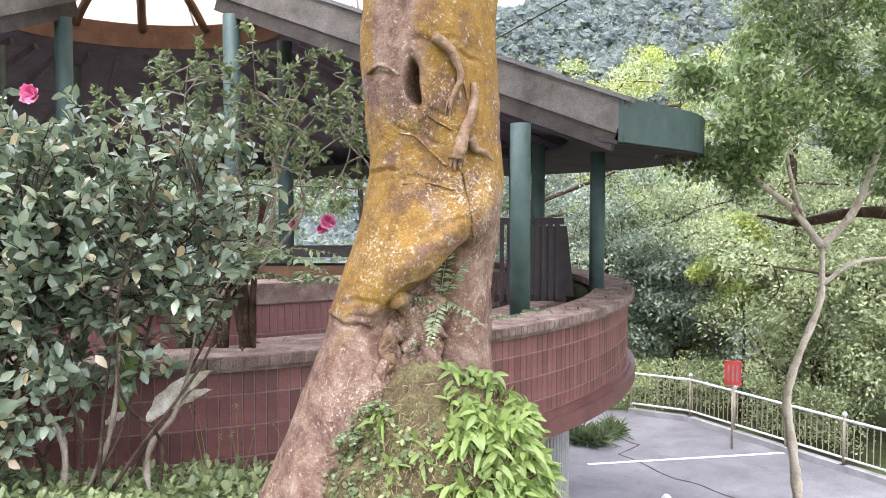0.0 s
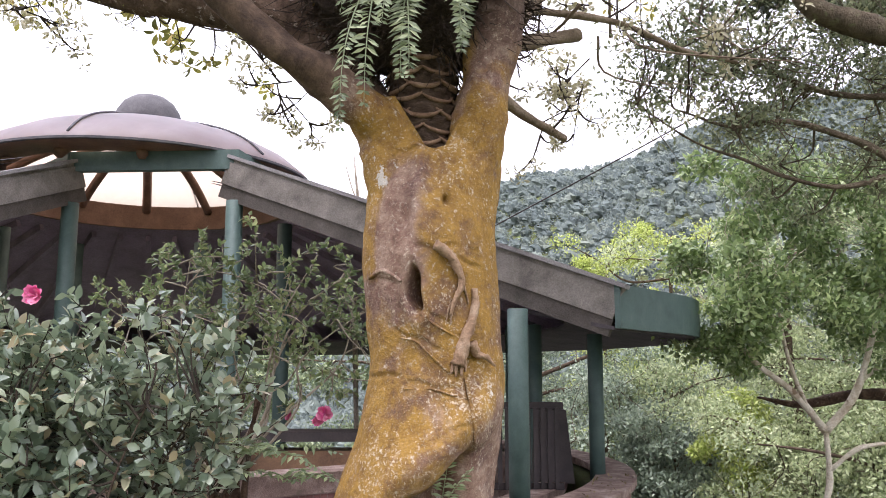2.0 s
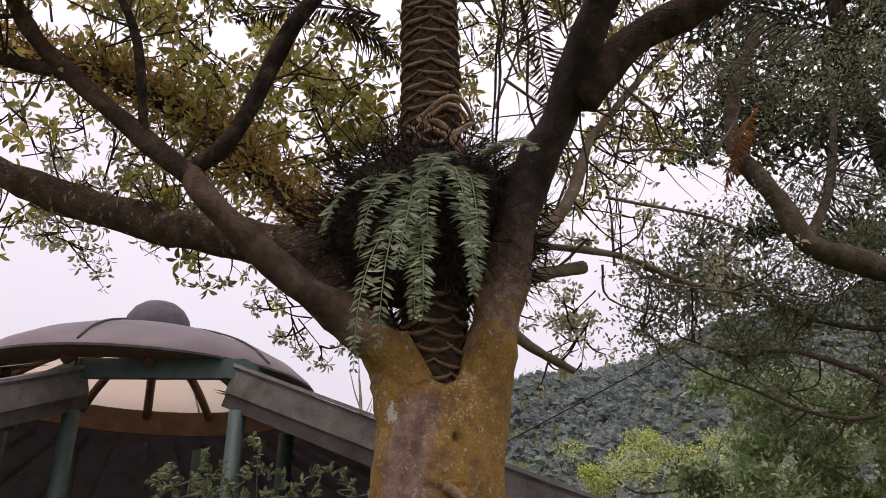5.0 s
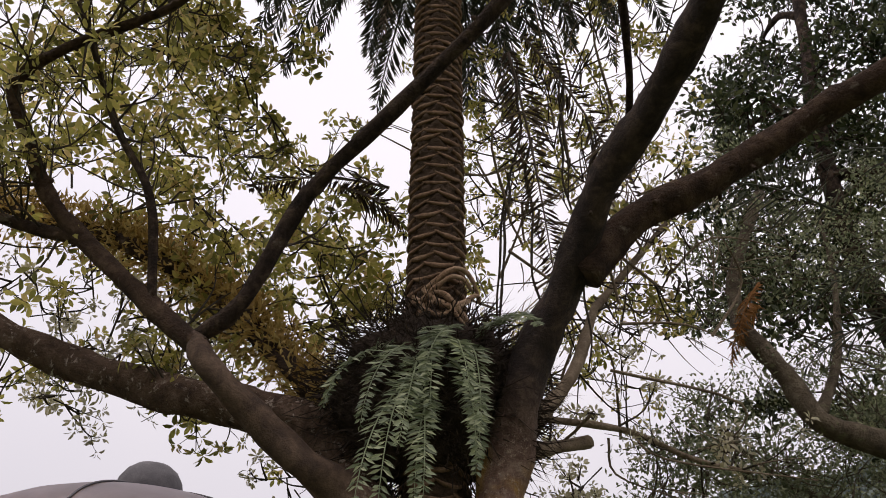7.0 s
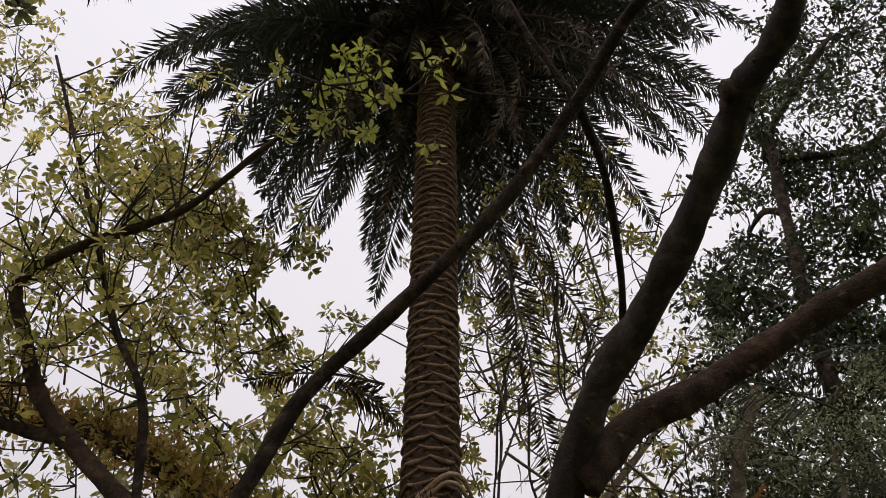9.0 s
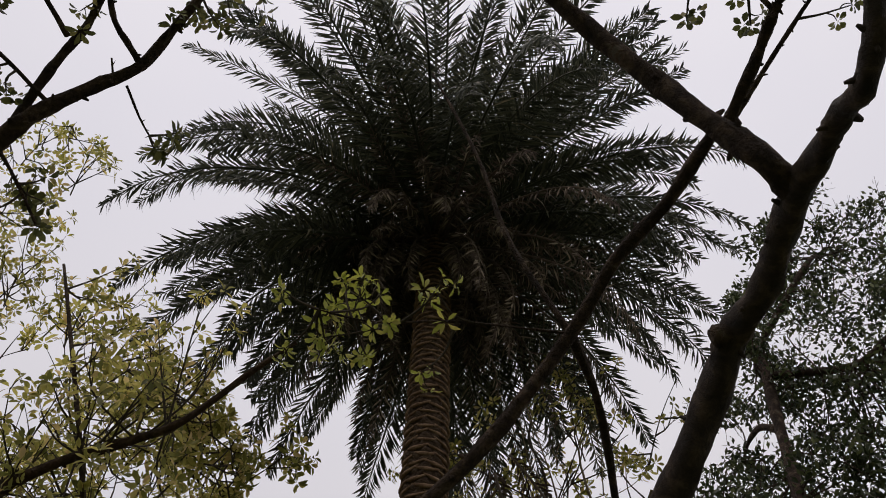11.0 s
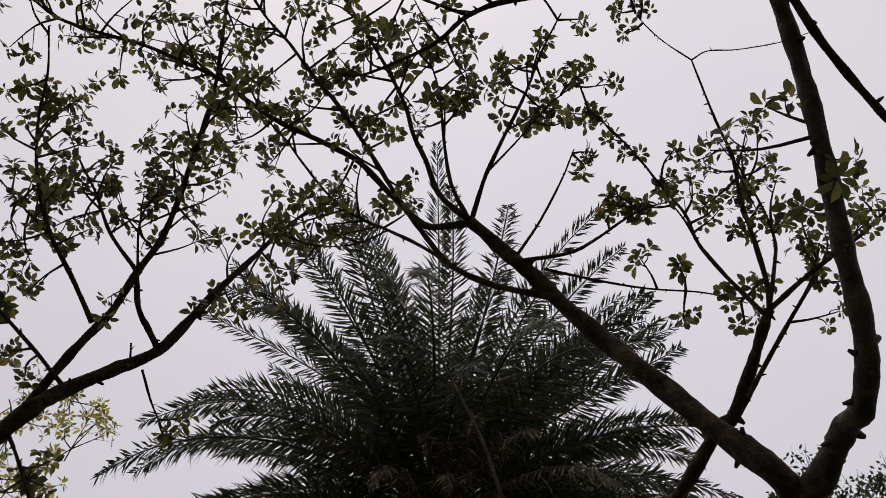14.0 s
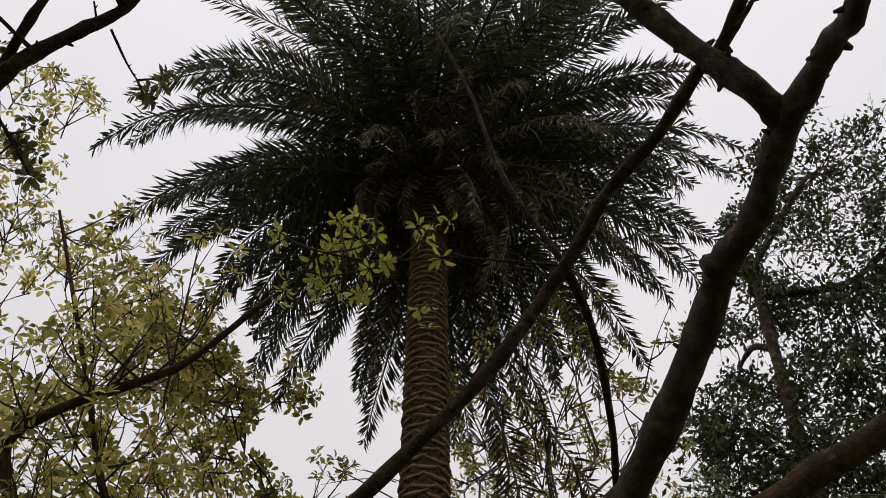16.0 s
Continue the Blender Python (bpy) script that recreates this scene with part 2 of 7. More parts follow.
M_TRUNK = trunk_material()
M_LIMB = surface("limb_bark", [(0.32, (0.02, 0.013, 0.01)), (0.5, (0.055, 0.036, 0.026)), (0.7, (0.15, 0.098, 0.066))], 9, 55, 0.92, 1.6, spots=(9.0, 0.6, 0.68, (0.13, 0.105, 0.08)))
M_TWIG = surface("twig_bark", [(0.3, (0.03, 0.024, 0.018)), (0.7, (0.09, 0.07, 0.05))], 8, 60, 0.9, 0.5)
M_PALE = surface("pale_bark", [(0.3, (0.18, 0.145, 0.105)), (0.5, (0.32, 0.265, 0.2)), (0.72, (0.44, 0.39, 0.32))], 6, 50, 0.85, 0.6)
M_PALMTRUNK = surface("palm_bark", [(0.3, (0.05, 0.031, 0.02)), (0.55, (0.095, 0.062, 0.04)), (0.75, (0.15, 0.1, 0.066))], 9, 60, 0.9, 0.9, stretch=(1, 1, 3))
M_ROOTBARK = surface("tan_root_bark", [(0.3, (0.2, 0.115, 0.065)), (0.5, (0.36, 0.235, 0.145)), (0.72, (0.5, 0.37, 0.26))], 9, 60, 0.85, 0.8)
M_LEAF_BLUE = foliage("blue_green_leaf", [(0.0, (0.15, 0.19, 0.145)), (0.6, (0.27, 0.325, 0.25)), (1.0, (0.43, 0.48, 0.38))], 0.45, 0.4)
M_BROWNLIMB = surface("brown_limb_bark", [(0.3, (0.042, 0.028, 0.019)), (0.5, (0.1, 0.069, 0.047)), (0.72, (0.18, 0.133, 0.093))], 7, 50, 0.9, 1.2, spots=(9.0, 0.6, 0.7, (0.2, 0.165, 0.12)))
M_MIDLIMB = surface("dull_brown_limb_bark", [(0.3, (0.024, 0.014, 0.009)), (0.5, (0.066, 0.039, 0.024)), (0.72, (0.14, 0.09, 0.058))], 8, 50, 0.9, 1.3, spots=(9.0, 0.6, 0.7, (0.16, 0.13, 0.095)))
M_LICHENLIMB = surface("lichened_limb_bark", [(0.3, (0.05, 0.03, 0.02)), (0.5, (0.13, 0.082, 0.055)), (0.72, (0.23, 0.155, 0.11))], 9, 55, 0.92, 1.5, spots=(15.0, 0.58, 0.64, (0.38, 0.31, 0.25)))
M_GREYTREE_BARK = surface("mossy_tan_bark", [(0.3, (0.06, 0.045, 0.03)), (0.5, (0.13, 0.1, 0.066)), (0.72, (0.21, 0.17, 0.115))], 8, 50, 0.9, 1.3, spots=(11.0, 0.58, 0.68, (0.15, 0.145, 0.075)))
M_TANLIMB = surface("tan_limb_bark", [(0.3, (0.12, 0.085, 0.055)), (0.5, (0.22, 0.165, 0.11)), (0.72, (0.33, 0.26, 0.18))], 6, 50, 0.85, 0.9)
M_SCAR = surface("palm_scar", [(0.3, (0.13, 0.075, 0.045)), (0.55, (0.24, 0.15, 0.092)), (0.75, (0.34, 0.235, 0.155))], 12, 70, 0.9, 0.6)
M_CREAM = surface("cream_bark", [(0.3, (0.36, 0.29, 0.2)), (0.45, (0.52, 0.45, 0.34)), (0.72, (0.66, 0.6, 0.49))], 7, 50, 0.8, 0.6, spots=(5.0, 0.6, 0.66, (0.2, 0.14, 0.09)))
M_ROOTS = surface("root_mass", [(0.3, (0.022, 0.016, 0.013)), (0.6, (0.065, 0.045, 0.032)), (0.8, (0.13, 0.092, 0.06))], 14, 90, 0.95, 1.0)
M_LEAF_TREE = foliage("tree_leaf", [(0.0, (0.14, 0.145, 0.04)), (0.4, (0.36, 0.335, 0.085)), (0.8, (0.6, 0.52, 0.16)), (1.0, (0.66, 0.48, 0.22))], 0.5, 0.62)
# tree leaves darkened in colour to stand as silhouettes against the sky
M_LEAF_HIGH = foliage("backlit_bough_leaf", [(0.0, (0.055, 0.06, 0.024)), (0.5, (0.125, 0.13, 0.046)), (0.85, (0.24, 0.225, 0.075)), (1.0, (0.33, 0.27, 0.11))], 0.55, 0.36, 0.3)
# leaf colour bleached for the glare of the bright sky behind
M_LEAF_PALE = foliage("glare_paled_leaf", [(0.0, (0.42, 0.38, 0.22)), (0.6, (0.6, 0.55, 0.38)), (1.0, (0.74, 0.68, 0.54))], 0.5, 0.68, 0.3)
M_LEAF_YOUNG = foliage("young_leaf", [(0.0, (0.3, 0.34, 0.06)), (0.7, (0.42, 0.42, 0.09)), (1.0, (0.5, 0.42, 0.12))], 0.5, 0.5)
M_LEAF_DARK = foliage("dark_leaf", [(0.0, (0.025, 0.034, 0.017)), (0.6, (0.056, 0.071, 0.032)), (1.0, (0.135, 0.148, 0.065))], 0.45, 0.27, 0.25)
M_LEAF_GREY = foliage("grey_green_leaf", [(0.0, (0.12, 0.14, 0.08)), (0.6, (0.225, 0.25, 0.145)), (1.0, (0.37, 0.38, 0.23))], 0.45, 0.58, 0.4)
M_DEADORANGE = foliage("rusty_dead_leaf", [(0.0, (0.2, 0.09, 0.03)), (1.0, (0.42, 0.2, 0.08))], 0.8, 0.35, 0.1)
M_LEAF_BUSH = foliage("camellia_leaf", [(0.0, (0.12, 0.165, 0.11)), (0.5, (0.235, 0.29, 0.2)), (0.88, (0.39, 0.44, 0.305)), (1.0, (0.46, 0.34, 0.2))], 0.3, 0.25, 0.8)
M_LEAF_SHRUB = foliage("shrub_leaf", [(0.0, (0.115, 0.155, 0.075)), (0.6, (0.22, 0.275, 0.13)), (1.0, (0.39, 0.415, 0.2))], 0.4, 0.38)
M_LEAF_SLIM = foliage("slim_tree_leaf", [(0.0, (0.115, 0.172, 0.065)), (0.6, (0.235, 0.32, 0.125)), (1.0, (0.49, 0.57, 0.29))], 0.32, 0.42, 0.6)
M_LEAF_MID = foliage("wood_leaf", [(0.0, (0.12, 0.16, 0.1)), (0.5, (0.22, 0.275, 0.165)), (0.85, (0.36, 0.41, 0.25)), (1.0, (0.47, 0.51, 0.32))], 0.5, 0.35, 0.4)
M_LEAF_LIGHT = foliage("light_leaf", [(0.0, (0.22, 0.265, 0.135)), (0.6, (0.41, 0.465, 0.265)), (1.0, (0.6, 0.63, 0.41))], 0.5, 0.48, 0.4)
M_FERN = foliage("fern_leaf", [(0.0, (0.12, 0.165, 0.085)), (0.6, (0.21, 0.265, 0.13)), (1.0, (0.36, 0.41, 0.23))], 0.45, 0.3)
M_FERN_HANG = foliage("grey_green_fern", [(0.0, (0.12, 0.15, 0.092)), (0.6, (0.245, 0.285, 0.17)), (1.0, (0.43, 0.465, 0.3))], 0.45, 0.3)
M_FERN_PALE = foliage("pale_fern", [(0.0, (0.26, 0.33, 0.17)), (0.6, (0.4, 0.47, 0.27)), (1.0, (0.52, 0.58, 0.38))], 0.45, 0.3)
M_LEAF_LIME = foliage("lime_leaf", [(0.0, (0.27, 0.34, 0.075)), (0.6, (0.46, 0.52, 0.15)), (1.0, (0.62, 0.66, 0.27))], 0.5, 0.45, 0.4)
M_FERN_BRIGHT = foliage("bright_fern", [(0.0, (0.085, 0.14, 0.04)), (0.5, (0.2, 0.28, 0.075)), (1.0, (0.4, 0.46, 0.16))], 0.4, 0.3)
M_WEED = foliage("weed_leaf", [(0.0, (0.12, 0.16, 0.075)), (0.6, (0.24, 0.29, 0.13)), (1.0, (0.38, 0.42, 0.21))], 0.45, 0.3)
# distance haze is put into this leaf colour: paler, bluer, low in contrast
M_HILLLEAF = foliage("hazed_hill_leaf", [(0.0, (0.17, 0.2, 0.205)), (0.6, (0.215, 0.25, 0.24)), (1.0, (0.27, 0.3, 0.265))], 0.9, 0.4, 0.05)
M_OCHRE = foliage("ochre_moss", [(0.0, (0.28, 0.17, 0.055)), (0.6, (0.5, 0.34, 0.11)), (1.0, (0.62, 0.48, 0.19))], 0.8, 0.5)
M_PALMLEAF = foliage("palm_leaf", [(0.0, (0.044, 0.049, 0.038)), (0.6, (0.082, 0.088, 0.064)), (0.95, (0.15, 0.15, 0.105)), (1.0, (0.28, 0.23, 0.15))], 0.5, 0.3, 0.25)
M_PALMDEAD = foliage("dead_palm_leaf", [(0.0, (0.09, 0.066, 0.06)), (0.7, (0.2, 0.155, 0.135)), (1.0, (0.46, 0.38, 0.31))], 0.85, 0.3, 0.1)
M_PALMBROWN = foliage("brown_palm_leaf", [(0.0, (0.04, 0.028, 0.022)), (0.7, (0.09, 0.065, 0.05)), (1.0, (0.17, 0.125, 0.09))], 0.85, 0.2, 0.1)
M_PETAL = foliage("petal", [(0.0, (0.75, 0.12, 0.36)), (1.0, (0.9, 0.42, 0.6))], 0.5, 0.3)
M_GREEN = surface("green_paint", [(0.3, (0.045, 0.08, 0.07)), (0.55, (0.07, 0.115, 0.1)), (0.8, (0.1, 0.145, 0.125))], 4, 60, 0.55, 0.15, spread=0.2)
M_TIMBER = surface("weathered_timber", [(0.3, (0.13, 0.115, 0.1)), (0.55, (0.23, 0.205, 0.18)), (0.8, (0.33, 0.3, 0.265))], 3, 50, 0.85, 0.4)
# timber darkened in colour for the shadow of the board above it
M_UNDERBEAM = surface("shaded_under_beam", [(0.3, (0.07, 0.06, 0.052)), (0.7, (0.14, 0.12, 0.105))], 3, 50, 0.85, 0.4)
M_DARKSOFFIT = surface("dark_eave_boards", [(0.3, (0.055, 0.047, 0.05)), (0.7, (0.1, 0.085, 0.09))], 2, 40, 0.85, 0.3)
M_CAPBOARD = surface("grey_cap_board", [(0.3, (0.2, 0.185, 0.18)), (0.7, (0.34, 0.315, 0.31))], 3, 60, 0.8, 0.4)
M_ROOFTOP = surface("roof_felt", [(0.3, (0.08, 0.075, 0.08)), (0.7, (0.15, 0.14, 0.145))], 3, 60, 0.8, 0.4)
M_SOFFIT = surface("purple_soffit", [(0.3, (0.21, 0.16, 0.2)), (0.7, (0.33, 0.26, 0.32))], 2, 40, 0.8, 0.3)
M_COPPER = surface("brown_trim", [(0.3, (0.12, 0.06, 0.035)), (0.7, (0.22, 0.12, 0.07))], 3, 40, 0.6, 0.2)
M_TILE = surface("red_tile", [(0.3, (0.125, 0.045, 0.04)), (0.55, (0.19, 0.075, 0.064)), (0.8, (0.25, 0.115, 0.095))], 3, 70, 0.5, 0.25, spread=0.3, piece=0.25)
M_GROUT = surface("grout", [(0.3, (0.22, 0.155, 0.14)), (0.7, (0.36, 0.275, 0.25))], 6, 80, 0.95, 0.4)
M_CAP = surface("aggregate_cap", [(0.3, (0.16, 0.105, 0.085)), (0.5, (0.29, 0.205, 0.17)), (0.72, (0.47, 0.38, 0.33))], 5, 110, 0.95, 0.8, spread=0.55, spots=(9.0, 0.6, 0.72, (0.13, 0.12, 0.075)))
M_CONC = surface("grey_concrete", [(0.3, (0.26, 0.25, 0.25)), (0.7, (0.42, 0.41, 0.41))], 2, 60, 0.9, 0.3, spread=0.2)
M_LOT = surface("worn_concrete_paving", [(0.3, (0.125, 0.119, 0.123)), (0.55, (0.19, 0.183, 0.188)), (0.8, (0.27, 0.262, 0.266))], 0.7, 30, 0.9, 0.25, spread=0.25)
M_WHITE = surface("white_paint", [(0.3, (0.6, 0.6, 0.6)), (0.7, (0.78, 0.78, 0.78))], 4, 50, 0.7, 0.1, spread=0.15)
M_FENCE = surface("tan_rail_paint", [(0.3, (0.26, 0.22, 0.15)), (0.7, (0.44, 0.39, 0.29))], 4, 50, 0.5, 0.1, spread=0.15)
M_SIGN = surface("red_sign_paint", [(0.3, (0.42, 0.03, 0.03)), (0.7, (0.55, 0.06, 0.05))], 4, 50, 0.5, 0.1, spread=0.15)
M_SOIL = surface("woodland_floor", [(0.25, (0.035, 0.03, 0.018)), (0.45, (0.07, 0.075, 0.03)), (0.62, (0.1, 0.13, 0.045)), (0.8, (0.14, 0.17, 0.06))], 0.9, 18, 0.95, 0.9)
M_MOSS = surface("moss", [(0.25, (0.07, 0.05, 0.03)), (0.45, (0.15, 0.115, 0.06)), (0.6, (0.2, 0.17, 0.08)), (0.8, (0.2, 0.21, 0.075))], 9, 60, 0.95, 1.0, spread=0.6)
M_DARKWOOD = surface("dark_wood", [(0.3, (0.02, 0.015, 0.014)), (0.7, (0.05, 0.036, 0.032))], 4, 40, 0.7, 0.3)
M_BROWNWOOD = surface("brown_wood", [(0.3, (0.12, 0.06, 0.03)), (0.7, (0.24, 0.13, 0.06))], 4, 40, 0.6, 0.3)

# the dome's fibreglass sheet: purple-grey and weathered outside, letting amber light through
M_SHEET, _n, _l, _b = nodes_of("fibreglass_sheet")
_tc = _n.new("ShaderNodeTexCoord")
_no = noise_node(_n, _l, _tc.outputs["Object"], 2.2, 6, 0.65, 0.4)
_ra = ramp_node(_n, [(0.3, (0.1, 0.085, 0.1)), (0.55, (0.175, 0.152, 0.175)), (0.8, (0.27, 0.24, 0.265))])
_l.new(_no.outputs["Fac"], _ra.inputs["Fac"])
_l.new(_ra.outputs["Color"], _b.inputs["Base Color"])
_b.inputs["Roughness"].default_value = 0.45
_t = _n.new("ShaderNodeBsdfTranslucent")
_t.inputs["Color"].default_value = (0.95, 0.77, 0.6, 1)
_m = _n.new("ShaderNodeMixShader")
_m.inputs["Fac"].default_value = 0.4
_l.new(_b.outputs[0], _m.inputs[1])
_l.new(_t.outputs[0], _m.inputs[2])
_l.new(_m.outputs[0], _n["Material Output"].inputs["Surface"])

# ---- mesh helpers ----
RNG = np.random.default_rng(7)


class Geo:
    """Vertices and faces gathered for one mesh."""

    def __init__(self):
        self.v, self.f, self.count = [], [], 0

    def add(self, verts, faces):
        verts = np.asarray(verts, float).reshape(-1, 3)
        self.v.append(verts)
        self.f.extend((np.asarray(faces) + self.count).tolist())
        self.count += len(verts)
        return self

    def mesh(self, name, material, smooth=True):
        me = bpy.data.meshes.new(name)
        me.from_pydata(np.concatenate(self.v).tolist(), [], self.f)
        me.materials.append(material)
        if smooth:
            me.polygons.foreach_set("use_smooth", np.ones(len(me.polygons), bool))
        me.update()
        return me


def part(name, geo, material, parent=None, label="", smooth=True):
    """One mesh object from a Geo or a bmesh, under a thing where one is given."""
    if isinstance(geo, Geo):
        me = geo.mesh(name, material, smooth)
    else:
        me = bpy.data.meshes.new(name)
        geo.to_mesh(me)
        geo.free()
        me.materials.append(material)
        if smooth:
            me.polygons.foreach_set("use_smooth", np.ones(len(me.polygons), bool))
    ob = new(name, me)
    if parent:
        ob.parent = parent
        ob.matrix_parent_inverse = parent.matrix_basis.inverted()
        if parent.parent:
            ob.matrix_parent_inverse = Matrix.Identity(4)
    return tagged(ob, label) if label else ob


def thing(name, at, label, category, group="", kind=""):
    e = new(name)
    e.matrix_basis = Matrix.Translation(at)
    e.empty_display_size = 0.1
    return tagged(e, label, category, group, kind)


def unit(v):
    v = np.asarray(v, float)
    return v / np.maximum(np.linalg.norm(v, axis=-1, keepdims=True), 1e-9)


def smooth_line(pts, radii, per=6):
    """Catmull-Rom through the points, with the radii."""
    P = np.asarray(pts, float)
    R = np.asarray(radii, float)
    Q = np.vstack([2 * P[0] - P[1], P, 2 * P[-1] - P[-2]])
    res, rr = [], []
    for i in range(len(P) - 1):
        a, b, c, d = Q[i:i + 4]
        for k in range(per):
            t = k / per
            res.append(0.5 * (2 * b + (c - a) * t + (2 * a - 5 * b + 4 * c - d) * t * t + (3 * b - a - 3 * c + d) * t ** 3))
            rr.append(R[i] * (1 - t) + R[i + 1] * t)
    res.append(P[-1])
    rr.append(R[-1])
    return np.array(res), np.array(rr)


def tube(geo, pts, radii, sides=8, per=5, lumpy=0.06, caps=True):
    """A tapering round limb along a smooth line."""
    P, R = smooth_line(pts, radii, per)
    n = len(P)
    T = unit(np.gradient(P, axis=0))
    up = np.array([0, 0, 1.0]) if abs(T[0][2]) < 0.9 else np.array([1.0, 0, 0])
    u = unit(np.cross(up, T[0]))
    ang = np.arange(sides) * 2 * np.pi / sides
    verts = np.empty((n, sides, 3))
    for i in range(n):
        u = unit(u - T[i] * (u @ T[i]))
        w = np.cross(T[i], u)
        bumps = 1 + lumpy * (RNG.random(sides) - 0.5) * 2 + lumpy * np.sin(ang * 2 + i * 0.9)
        verts[i] = P[i] + (np.cos(ang)[:, None] * u + np.sin(ang)[:, None] * w) * (R[i] * bumps)[:, None]
    f = []
    for i in range(n - 1):
        for k in range(sides):
            k2 = (k + 1) % sides
            f.append((i * sides + k, i * sides + k2, (i + 1) * sides + k2, (i + 1) * sides + k))
    base = geo.count
    geo.add(verts.reshape(-1, 3), f)
    if caps:
        geo.f.append([base + k for k in range(sides)][::-1])
        geo.f.append([base + (n - 1) * sides + k for k in range(sides)])
    return P


def box(geo, centre, size, axis=(1, 0, 0), rise=(0, 0, 1)):
    """A block with its length along axis."""
    a = unit(axis)
    r = np.asarray(rise, float)
    b = unit(np.cross(r, a))
    c = np.cross(a, b)
    h = np.asarray(size) / 2
    v = [np.asarray(centre) + sx * h[0] * a + sy * h[1] * b + sz * h[2] * c for sx in (-1, 1) for sy in (-1, 1) for sz in (-1, 1)]
    geo.add(v, [(0, 1, 3, 2), (4, 6, 7, 5), (0, 4, 5, 1), (2, 3, 7, 6), (0, 2, 6, 4), (1, 5, 7, 3)])
    return geo


def leaves(geo, P, D, N, length, width, fold=0.18, droop=0.12, simple=False, blunt=0.36):
    """Pointed leaves from points P along D, facing N."""
    P, D, N = np.atleast_2d(P), unit(np.atleast_2d(D)), np.atleast_2d(N)
    n = len(P)
    S = unit(np.cross(D, N))
    U = np.cross(S, D)
    Ln = (np.ones(n) * length)[:, None]
    W = (np.ones(n) * width)[:, None]
    droop = (np.ones(n) * droop)[:, None]
    tip = P + D * Ln - U * Ln * droop
    if simple:
        mid = P + D * Ln * 0.5
        V = np.stack([P, mid + S * W / 2, tip, mid - S * W / 2], 1)
        F = np.arange(n)[:, None] * 4 + np.array([[0, 1, 2, 3]])
        return geo.add(V.reshape(-1, 3), F)
    mid = P + D * Ln * 0.42
    m2 = P + D * Ln * 0.75 - U * Ln * droop * 0.4
    V = np.stack([P, mid + S * W / 2 + U * W * fold, mid, mid - S * W / 2 + U * W * fold,
                  m2 + S * W * blunt + U * W * fold * 0.6, m2 - S * W * blunt + U * W * fold * 0.6, tip], 1)
    base = np.arange(n)[:, None, None] * 7
    F3 = (base + np.array([[[0, 1, 2], [0, 2, 3], [4, 6, 2], [2, 6, 5]]])).reshape(-1, 3)
    F3b = (base + np.array([[[1, 4, 2], [2, 5, 3]]])).reshape(-1, 3)
    return geo.add(V.reshape(-1, 3), np.vstack([F3, F3b]))


def rand_dirs(n, up=0.0):
    d = RNG.normal(size=(n, 3))
    d[:, 2] += up
    return unit(d)


def whorl(geo, at, axis, count, length, width, open_angle=65):
    """A spray of leaves from one twig end."""
    axis = unit(axis)
    a = unit(np.cross(axis, RNG.normal(size=3)))
    b = np.cross(axis, a)
    th = np.arange(count) * 2 * np.pi / count + RNG.random() * 6
    out_dir = np.cos(th)[:, None] * a + np.sin(th)[:, None] * b
    op = np.radians(open_angle + RNG.normal(0, 20, count))[:, None]
    D = out_dir * np.sin(op) + axis * np.cos(op)
    L = length * RNG.uniform(0.7, 1.1, count)
    leaves(geo, np.repeat([at], count, 0) + D * 0.015, D, np.repeat([axis], count, 0) + out_dir * 0.1 + RNG.normal(0, 0.25, (count, 3)), L, L * width / length, 0.12, RNG.uniform(0.1, 0.45, count), blunt=0.5)


def frond(geo, stem, P0, heading, length, rise, sag, count, leaf, width, tilt=55, fade=0.3, stem_r=0.008, ruffle=(-0.4, 0.2)):
    """A feather leaf: a rib that leaves P0 along heading, rises, then sags, with leaflets on both sides."""
    h = unit(heading)
    k = 14
    t = np.linspace(0, 1, k)
    rib = np.asarray(P0) + np.outer(t * length * (1 - 0.25 * sag * t), h) + np.outer(length * (rise * t - sag * t * t), [0, 0, 1]) + np.outer(RNG.normal(0, 0.1) * length * t * t, [h[1], -h[0], 0])
    tube(stem, rib[::2] if k > 8 else rib, np.linspace(stem_r, stem_r * 0.3, len(rib[::2])), 5, 2, 0)
    s = np.linspace(0.06 if fade else 0.0, 0.985, count)
    at = np.stack([np.interp(s, t, rib[:, i]) for i in range(3)], 1)
    T = unit(np.stack([np.interp(s, t, np.gradient(rib[:, i])) for i in range(3)], 1))
    side = unit(np.cross(T, np.array([0, 0, 1.0]) + 0.3 * h))
    nrm = np.cross(side, T)
    size = leaf * np.clip(np.minimum(0.35 + s * 4.5, 1.15 * (1 - s) ** 0.55 + 0.12), 0.1, 1)
    ta = np.radians(tilt)
    for sg in (-1, 1):
        D = T * np.cos(ta) + side * sg * np.sin(ta) + nrm * RNG.uniform(*ruffle, (count, 1)) + RNG.normal(0, 0.1, (count, 3)) + [0, 0, -0.06]
        leaves(geo, at + RNG.normal(0, 0.003, at.shape), D, nrm + RNG.normal(0, 0.25, at.shape), size * RNG.uniform(0.75, 1.15, count), width, 0.12, RNG.uniform(0.0, 0.28, count), simple=True)
    return rib


